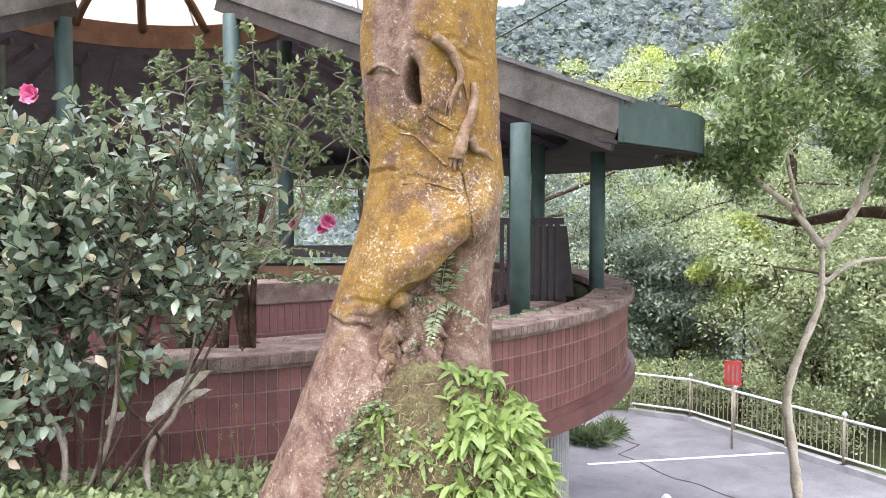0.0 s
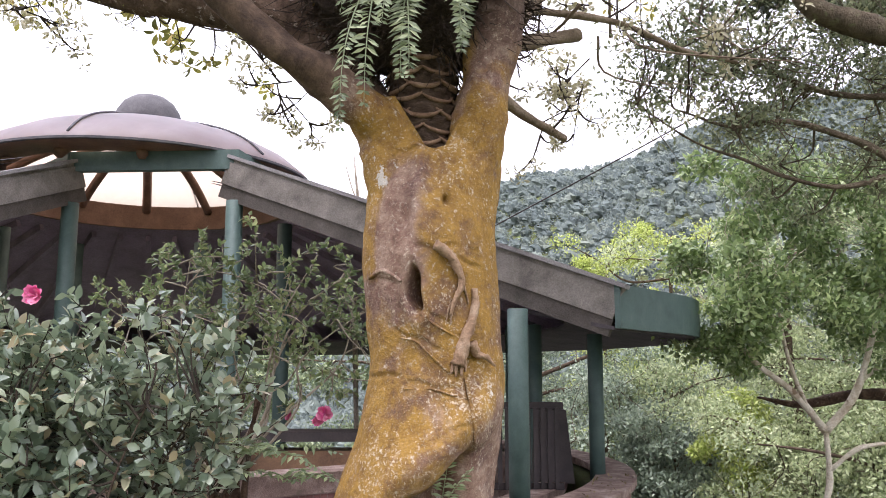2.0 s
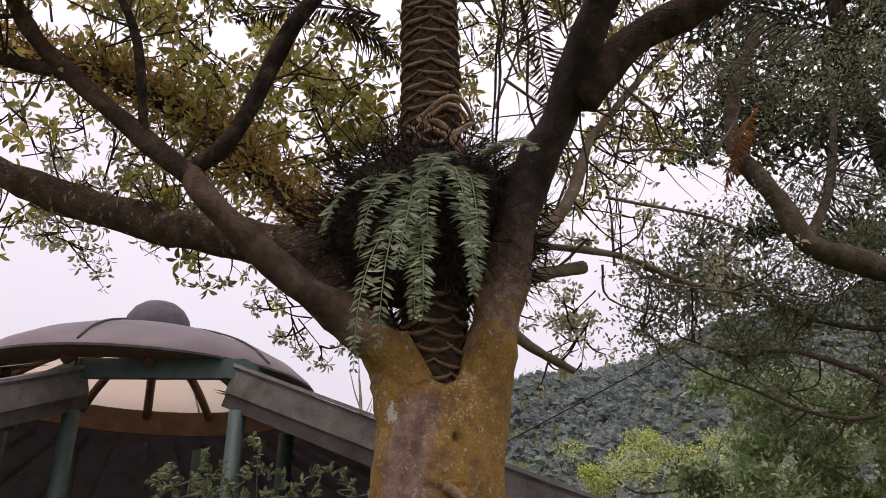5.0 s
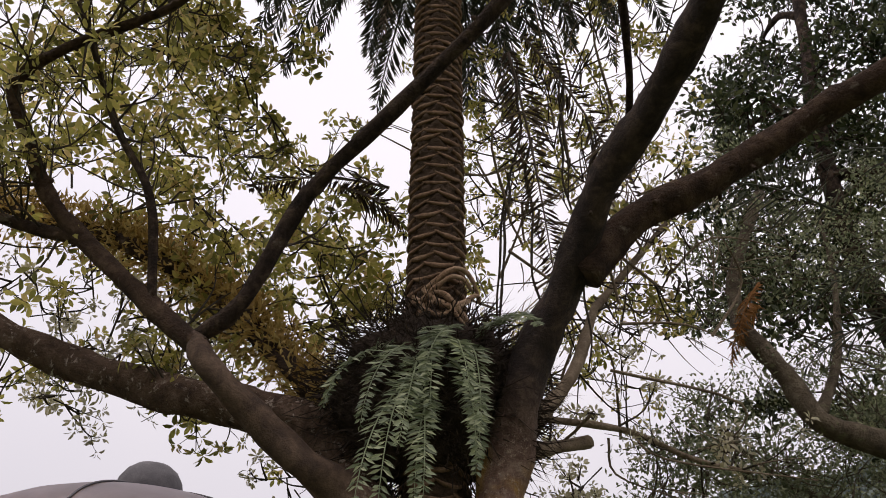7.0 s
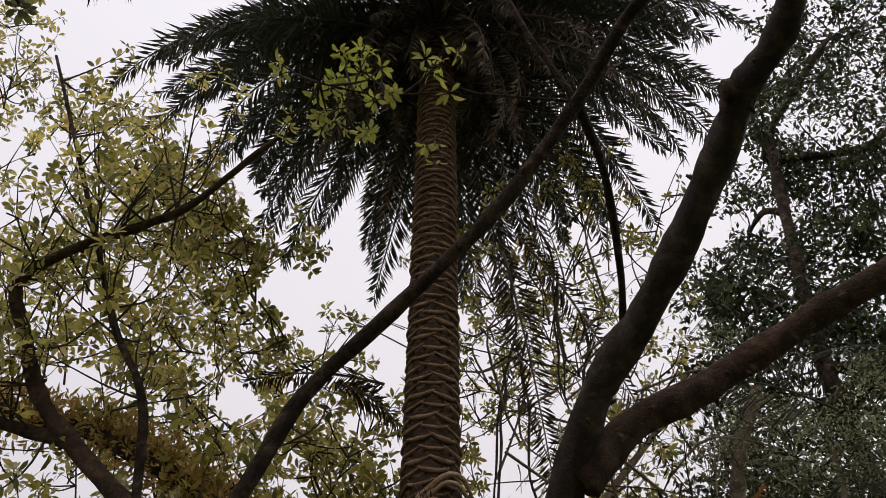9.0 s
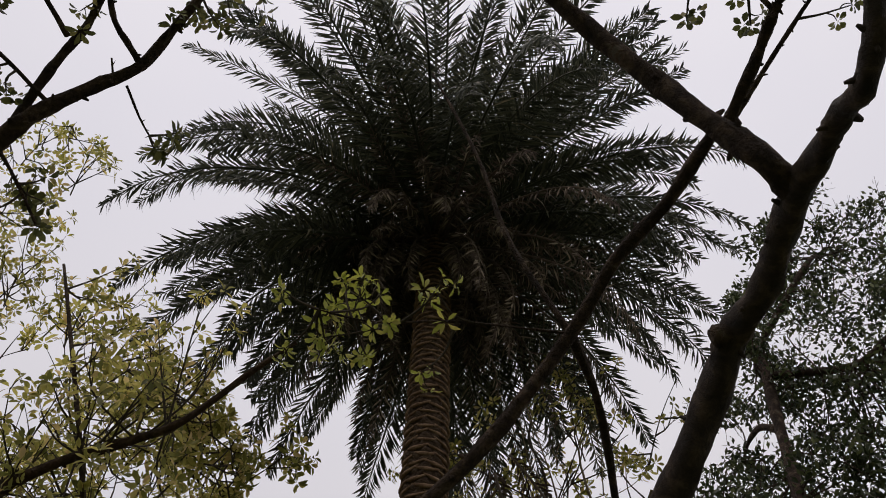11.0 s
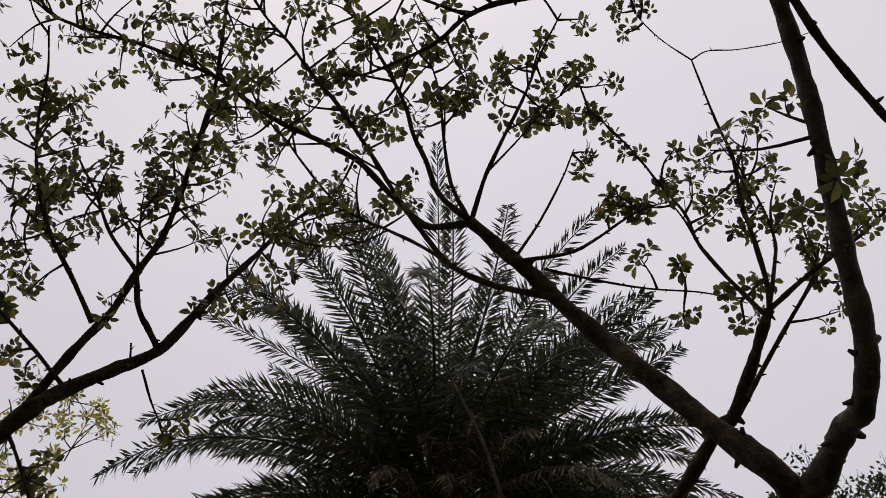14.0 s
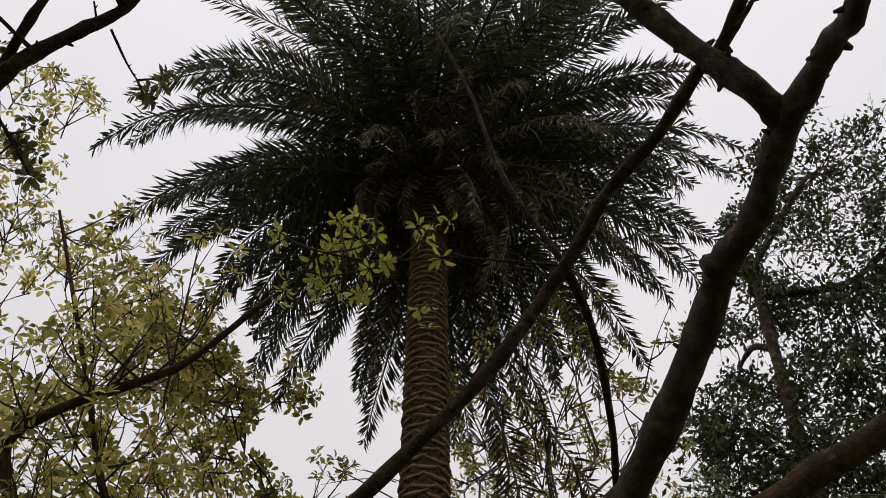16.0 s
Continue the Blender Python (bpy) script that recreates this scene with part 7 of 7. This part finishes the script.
small_fern(np.array(on_bole(0.08, 1.12)) + [0, -0.02, 0], [(0.05, -0.3, 1.6), (0.35, -0.4, 1.2), (0.9, -0.4, -0.25), (-0.1, -0.5, -0.6), (-0.8, -0.5, 0.25)], 0.25, "pale green fern rooted in the hollow of the trunk", 0.25, M_FERN_PALE, 0.06, 0.018)
small_fern(np.array(on_bole(-0.06, 1.1)) + [0, 0.02, 0], [(-0.5, -0.6, 0.4), (0.6, -0.5, 0.3), (0.1, -0.6, 0.5)], 0.1, "tiny fern in the hollow of the trunk", 0.4, M_FERN_BRIGHT, 0.03, 0.009)
small_fern(np.array(on_bole(-0.05, 0.9)) + [0, -0.02, 0], [(0.6, -0.5, 0.2), (-0.2, -0.6, 0.3)], 0.1, "tiny fern among the gnarled roots", 0.4, M_FERN_BRIGHT, 0.03, 0.009)
for x, z in ((-0.36, 0.62), (-0.3, 0.68), (-0.42, 0.5)):
    p = min((q for q, n in mound_spots(60, -0.7, 0.2, 0.2, 0.8)), key=lambda q: abs(q[0] - x) + abs(q[2] - z))
    small_fern(p, [(-0.9, -0.4, 0.1), (0.8, -0.5, 0.15), (0.1, -0.8, 0.35), (-0.4, -0.7, 0.3)], 0.18, "green ladder fern on the mossy mound", 0.5, M_FERN, 0.04, 0.013)

# ---- weeds and ground plants ----
g = Geo()
for _ in range(2600):
    x, y = RNG.uniform(-3.6, 0.3), RNG.uniform(3.5, 5.55)
    if x > -0.75 and y < 4.7:
        continue
    z = float(ground_height(x, y))
    k = 5
    h = RNG.uniform(0.02, 0.16)
    P = np.array([x, y, z + h]) + RNG.normal(0, 0.02, (k, 3))
    leaves(g, P, rand_dirs(k, 0.5), rand_dirs(k, 2.0), RNG.uniform(0.04, 0.09, k), RNG.uniform(0.03, 0.05), 0.1, 0.2)
tagged(part("ground_cover", g, M_WEED), "low green weeds covering the bed round the tree", "weeds", kind="stuff")
for x, y, L in ((-1.55, 4.75, 0.2), (-1.25, 4.85, 0.24), (-1.0, 4.95, 0.2), (-1.8, 4.6, 0.18), (-2.3, 4.5, 0.2), (-0.95, 5.2, 0.16)):
    strap_plant((x, y, float(ground_height(x, y))), (0, -0.2, 1), 10, L, 0.06, "leafy green weed in the bed below the parapet", M_WEED)


def seed_stalks(x, y):
    e = thing("weed_stalk", (x, y, float(ground_height(x, y))), "thin flowering weed stalk with pale seed heads", "weed", "weed stalks")
    z = float(ground_height(x, y))
    for k in range(3):
        g = Geo()
        dx = RNG.normal(0, 0.06)
        top = np.array([x + dx, y, z + RNG.uniform(0.4, 0.62)])
        tube(g, [(x, y, z), ((x + top[0]) / 2 + 0.02, y, z + 0.25), top], [0.004, 0.003, 0.002], 4, 3, 0, False)
        stalk = part("stalk", g, M_STRAW, e)
        g = Geo()
        leaves(g, np.repeat([top], 9, 0), rand_dirs(9, 0.5), rand_dirs(9), 0.03, 0.014)
        part("seed_head", g, M_STRAW, stalk)


for x, y in ((-1.45, 5.1), (-1.3, 5.15), (-0.95, 5.3), (-0.8, 5.3)):
    seed_stalks(x, y)


def dry_leaf(pts, width, curl, m_leaf, label):
    P, _ = smooth_line(pts, [1] * len(pts), 6)
    T = unit(np.gradient(P, axis=0))
    side = unit(np.cross(T, [0, -1, 0.4]))
    n = len(P)
    s = np.linspace(0, 1, n)
    wd = width * np.sin(np.pi * np.clip(s ** 0.8 * 0.97 + 0.02, 0, 1)) ** 0.85 * (1 + 0.08 * np.sin(s * 29))
    up = np.cross(side, T)
    g = Geo()
    cols = [P + side * (wd * q)[:, None] - up * (abs(q) ** 2 * curl * width + 0.012 * np.sin(s * 23 + q * 5))[:, None] for q in (-0.5, -0.25, 0, 0.25, 0.5)]
    V = np.concatenate(cols)
    g.add(V, [(c * n + i, c * n + i + 1, (c + 1) * n + i + 1, (c + 1) * n + i) for c in range(4) for i in range(n - 1)])
    tagged(part("dry_leaf", g, m_leaf), label, "leaf", "withered leaves")


M_DRYLEAF = surface("withered_leaf", [(0.3, (0.2, 0.16, 0.09)), (0.5, (0.42, 0.38, 0.28)), (0.7, (0.62, 0.6, 0.52))], 9, 60, 0.7, 0.4)
dry_leaf([(-1.74, 4.88, 0.33), (-1.67, 4.90, 0.42), (-1.58, 4.92, 0.5), (-1.48, 4.94, 0.57), (-1.37, 4.96, 0.62)], 0.12, 0.5, M_DRYLEAF, "large curled pale withered leaf over the bed")
dry_leaf([(-1.68, 4.90, 0.4), (-1.58, 4.92, 0.43), (-1.5, 4.94, 0.47), (-1.44, 4.96, 0.49), (-1.38, 4.98, 0.5)], 0.06, 0.6, M_DRYLEAF, "curled brown withered leaf over the bed")
dry_leaf([(-2.01, 4.90, 0.31), (-1.93, 4.92, 0.35), (-1.87, 4.94, 0.38)], 0.05, 0.9, M_DRYLEAF, "curled pale withered leaf over the bed")
g = Geo()
tube(g, [(-1.66, 4.8, -0.25), (-1.72, 4.82, 0.0), (-1.7, 4.84, 0.2), (-1.58, 4.86, 0.36), (-1.5, 4.9, 0.6), (-1.45, 4.9, 0.85)], [0.02, 0.019, 0.017, 0.015, 0.011, 0.007], 9, 9, 0.22)
tagged(part("bent_stem", g, M_PALE), "bent pale sapling stem in the bed", "stem")
g = Geo()
tube(g, [(-2.2, 4.7, -0.25), (-2.15, 4.72, 0.2), (-2.28, 4.72, 0.5), (-2.38, 4.75, 0.85), (-2.35, 4.8, 1.2)], [0.021, 0.019, 0.017, 0.015, 0.01], 9, 9, 0.22)
tube(g, [(-2.2, 4.7, -0.25), (-2.0, 4.75, 0.05), (-1.9, 4.78, 0.35), (-1.88, 4.85, 0.8)], [0.02, 0.018, 0.015, 0.01], 9, 9, 0.22)
tagged(part("forked_sapling", g, M_PALE), "forked pale sapling stem under the camellia bush", "sapling")
for P0, tip in (((-2.7, 4.6, 0.2), (-2.25, 4.45, 0.55)), ((-2.75, 4.5, 0.15), (-2.45, 4.35, 0.45)), ((-1.95, 5.1, 0.3), (-1.92, 5.1, 0.95))):
    a, b = np.array(P0), np.array(tip)
    dry_leaf([a, (a + b) / 2 + [0, 0, 0.08], b], 0.14, 0.3, M_LEAF_BUSH if a[2] < 0.3 else M_FERN_BRIGHT, "broad green leaf of a low plant")

# ---- planter behind the parapet ----
stump = thing("rooted_shrub", (-1.65, 6.5, 0.35), "dark multi-stemmed old shrub with hanging roots in the planter", "shrub")
for k in range(13):
    g = Geo()
    x0 = -2.1 + 0.85 * RNG.random()
    tube(g, [(x0 + RNG.normal(0, 0.05), 6.45 + RNG.normal(0, 0.06), 0.3), (x0 * 0.6 - 1.7 * 0.4, 6.5, 0.75), (-1.68 + RNG.normal(0, 0.12), 6.55, 1.25 + RNG.random() * 0.5)], [RNG.uniform(0.016, 0.034), 0.026, 0.014], 7, 5, 0.2)
    part("stem", g, M_MIDLIMB, stump)
small_fern((-1.5, 6.3, 1.2), [(0.9, -0.5, 0.25), (0.6, -0.9, 0.4), (-0.6, -0.8, 0.5), (0.2, -1, 0.5), (1, -0.1, 0.35)], 0.95, "large arching green fern in the planter", 0.35, M_FERN, 0.13, 0.035)
small_fern((-1.1, 6.35, 1.0), [(0.9, -0.6, 0.5), (0.3, -0.9, 0.6), (-0.6, -0.8, 0.6)], 0.6, "arching green fern in the planter", 0.45, M_FERN, 0.1, 0.028)
for x, y in ((0.45, 8.15), (0.62, 8.3), (0.95, 8.8)):
    small_fern((x, y, 0.48), [(0.7, -0.6, 0.5), (-0.7, -0.6, 0.5), (0, -1, 0.6), (0.9, 0.2, 0.5)], 0.28, "small fern growing on the coping", 0.5, M_FERN, 0.06, 0.016)
g = Geo()
for _ in range(170):
    a = radians(RNG.uniform(-74, -12))
    r = RNG.uniform(6.6, 7.02)
    p = np.array([CENTRE[0] + r * np.cos(a), CENTRE[1] + r * np.sin(a), RIM_Z + 0.004])
    leaves(g, p, rand_dirs(1, 0), (0.1, 0.1, 1), RNG.uniform(0.03, 0.08), 0.025, 0.2, -0.1)
tagged(part("leaf_litter", g, M_STRAW), "fallen dry leaves and twigs on the coping", "leaf litter", kind="stuff")

# hedge and clumps by the railing
for x, y, r in ((3.35, 18.2, 0.42), (3.85, 18.9, 0.4), (3.0, 18.4, 0.4)):
    e = thing("grass_clump", (x, y, LOT_Z), "dark tufted ornamental grass at the edge of the paving", "plant", "grass clumps")
    g = Geo()
    D = rand_dirs(260, 1.6)
    D[:, 2] = np.abs(D[:, 2])
    leaves(g, np.repeat([(x, y, LOT_Z)], 260, 0) + RNG.normal(0, 0.08, (260, 3)) * [1, 1, 0], D, rand_dirs(260, 1), r * RNG.uniform(0.6, 1.3, 260), 0.03, 0.1, 0.5)
    part("blade_tuft", g, M_FERN, e)
for x0, y0, x1, y1 in ((4.4, 21.6, 7.6, 21.4), (7.4, 19.8, 8.6, 17.6)):
    e = thing("hedge", ((x0 + x1) / 2, (y0 + y1) / 2, LOT_Z), "clipped yellow-green hedge behind the railing", "hedge", "hedges")
    g = Geo()
    n = 4200
    t = RNG.random((n, 1))
    P = np.array([x0, y0, LOT_Z]) * (1 - t) + np.array([x1, y1, LOT_Z]) * t + np.stack([RNG.normal(0, 0.2, n), RNG.normal(0, 0.35, n), RNG.uniform(0.1, 1.25, n)], 1)
    leaves(g, P, rand_dirs(n, 0.3), rand_dirs(n, 1), 0.09, 0.05, 0.1, 0.1, True)
    part("foliage", g, M_LEAF_LIGHT, e)

# dead and green palm fronds caught among the branches
for P0, head, L, rise, sag, m_leaf, label in (((-0.6, 5.3, 6.05), (-1, 0.1, 0), 1.3, 0.35, 0.25, M_PALMBROWN, "dark withered palm frond caught in the branches"),
                                              ((-1.0, 5.25, 6.0), (1, 0, 0), 0.75, -0.1, 0.5, M_PALMBROWN, "dark withered palm frond hanging in the branches"),
                                              ((0.3, 4.6, 6.9), (0.1, 0.2, 0), 1.2, -0.9, 0.6, M_PALMBROWN, "brown palm frond hanging beside the palm trunk"),
                                              ((0.45, 4.9, 7.4), (0.25, 0.1, 0), 1.5, -0.9, 0.6, M_PALMBROWN, "brown palm frond hanging beside the palm trunk")):
    e = thing("palm_frond", P0, label, "palm frond", "loose palm fronds")
    lf, st = Geo(), Geo()
    frond(lf, st, P0, head, L, rise, sag, 64, 0.42 if L > 2 else 0.25, 0.022, 55, 0, 0.014)
    part("blade", lf, m_leaf, e, smooth=False)
    part("rib", st, M_PALMDEAD, e)
for P0, az, e0, droop, L, m_leaf, label in (((4.55, 5.6, 6.7), 184, 22, 62, 1.9, M_PALMLEAF, "dark green palm frond of a neighbouring palm"), ((4.55, 5.7, 5.9), 174, 8, 52, 1.9, M_PALMLEAF, "dark green palm frond of a neighbouring palm"),
                                            ((3.25, 5.8, 6.35), 190, 22, 46, 1.4, M_PALMLEAF, "dark green palm frond tip among the leaves"), ((4.6, 5.5, 6.2), 201, -8, 42, 2.0, M_PALMLEAF, "dark green palm frond of a neighbouring palm"),
                                            ((4.4, 5.6, 5.3), 170, 14, 60, 1.8, M_PALMLEAF, "dark green palm frond of a neighbouring palm"), ((2.55, 6.05, 5.75), 205, -50, 30, 0.75, M_DEADORANGE, "rusty orange dead frond hanging by the mossy limb"),
                                            ((2.5, 6.0, 5.5), 170, -40, 45, 0.6, M_DEADORANGE, "rusty orange dead frond hanging by the mossy limb")):
    e = thing("palm_frond", P0, label, "palm frond", "loose palm fronds")
    lf, st = Geo(), Geo()
    palm_frond(lf, st, P0, az, e0, droop, L, 44, 0.5 if L > 1 else 0.2, 0.018, 0.014, 0.04)
    part("blade", lf, m_leaf, e, smooth=False)
    part("rib", st, m_leaf, e)

# overhead cable
g = Geo()
tube(g, [(-1.4, 9.0, 2.35), (0.65, 9.0, 3.4), (3.9, 9.0, 5.2), (6.05, 9.0, 6.5), (9, 9.0, 8.3)], [0.008] * 5, 5, 4, 0, False)
tagged(part("cable", g, M_DARKWOOD), "thin dark overhead cable", "cable")
# bare sapling behind the roof
sap = thing("bare_sapling", (-1.6, 17.5, -1.0), "thin leafless sapling behind the pavilion roof", "tree")
g = Geo()
tube(g, [(-1.6, 17.5, -1.2), (-1.75, 17.5, 3.0), (-1.7, 17.5, 5.0), (-1.8, 17.5, 6.2)], [0.06, 0.05, 0.04, 0.015], 7, 5, 0.1)
part("trunk", g, M_PALE, sap)
for q in range(7):
    g = Geo()
    z = RNG.uniform(4.4, 5.7)
    d = rand_dirs(1, 0.8)[0] * [1, 0.5, 1]
    tube(g, [(-1.72, 17.5, z), np.array([-1.72, 17.5, z]) + d * 0.4, np.array([-1.72, 17.5, z + 0.15]) + d * 0.8], [0.022, 0.015, 0.006], 5, 3, 0.1, False)
    part("branch", g, M_PALE, sap)

# bollard head by the paving's near edge
boll = thing("bollard", (3.78, 14.0, LOT_Z), "short white bollard with a rounded top", "bollard")
g = Geo()
tube(g, [(3.78, 14.0, LOT_Z), (3.78, 14.0, LOT_Z + 0.2), (3.78, 14.0, LOT_Z + 0.3), (3.78, 14.0, LOT_Z + 0.36)], [0.09, 0.09, 0.09, 0.04], 16, 3, 0)
part("post", g, M_WHITE, boll)

# ---- tiles of the parapet ----
PITCH = 0.088 / 6.99
ROWS_Z = [(-0.395, -0.27), (-0.26, -0.035), (-0.025, 0.2), (0.21, 0.375)]


def tile_shape(h):
    w, t, b = 0.0408, 0.006, 0.0025
    V = [(0, -w, -h / 2), (0, w, -h / 2), (0, w, h / 2), (0, -w, h / 2), (t, -w + b, -h / 2 + b), (t, w - b, -h / 2 + b), (t, w - b, h / 2 - b), (t, -w + b, h / 2 - b)]
    return V, [(4, 5, 6, 7), (0, 1, 5, 4), (1, 2, 6, 5), (2, 3, 7, 6), (3, 0, 4, 7)]


TILE_MESH = {}
for z0, z1 in ROWS_Z:
    g = Geo()
    g.add(*tile_shape(z1 - z0))
    TILE_MESH[z0] = g.mesh("tile", M_TILE, False)
rest = Geo()
k0, k1 = int(radians(-150) / PITCH), int(radians(30) / PITCH)
for k in range(k0, k1):
    a = k * PITCH
    deg = math.degrees(a)
    c, s_ = math.cos(a), math.sin(a)
    for z0, z1 in ROWS_Z:
        m = Matrix.Translation((CENTRE[0] + 6.984 * c, CENTRE[1] + 6.984 * s_, (z0 + z1) / 2)) @ Matrix.Rotation(a, 4, "Z")
        if -77 < deg < -60 or -46 < deg < -13:
            ob = new("tile", TILE_MESH[z0])
            ob.parent = terrace
            ob.matrix_parent_inverse = terrace.matrix_basis.inverted()
            ob.matrix_basis = m
        else:
            V, F = tile_shape(z1 - z0)
            rest.add([(m @ Vector(v))[:] for v in V], F)
tagged(part("far_tiling", rest, M_TILE, terrace, smooth=False), kind="stuff")
# edge blocks of the coping
rest = Geo()
for k in range(k0, k1):
    a = k * PITCH
    m = Matrix.Translation((CENTRE[0] + 7.058 * math.cos(a), CENTRE[1] + 7.058 * math.sin(a), RIM_Z - 0.044)) @ Matrix.Rotation(a, 4, "Z")
    V, F = tile_shape(0.078)
    rest.add([(m @ Vector((x * 1.6, y, z)))[:] for x, y, z in V], F)
tagged(part("coping_edge", rest, M_CAP, terrace, smooth=False), kind="stuff")
# tiles of the inner wall, too small to tell apart singly
rest = Geo()
for k in range(int(radians(-127) / PITCH), int(radians(-43) / PITCH)):
    a = k * PITCH
    c, s_ = math.cos(a), math.sin(a)
    for z0, z1 in ((-0.3, -0.06), (-0.05, 0.19), (0.2, 0.44), (0.45, 0.7)):
        m = Matrix.Translation((CENTRE[0] + 5.699 * c, CENTRE[1] + 5.699 * s_, (z0 + z1) / 2)) @ Matrix.Rotation(a, 4, "Z")
        V, F = tile_shape(z1 - z0)
        rest.add([(m @ Vector((x, y * 0.8, z)))[:] for x, y, z in V], F)
tagged(part("tiling", rest, M_TILE, inner, smooth=False), kind="stuff")
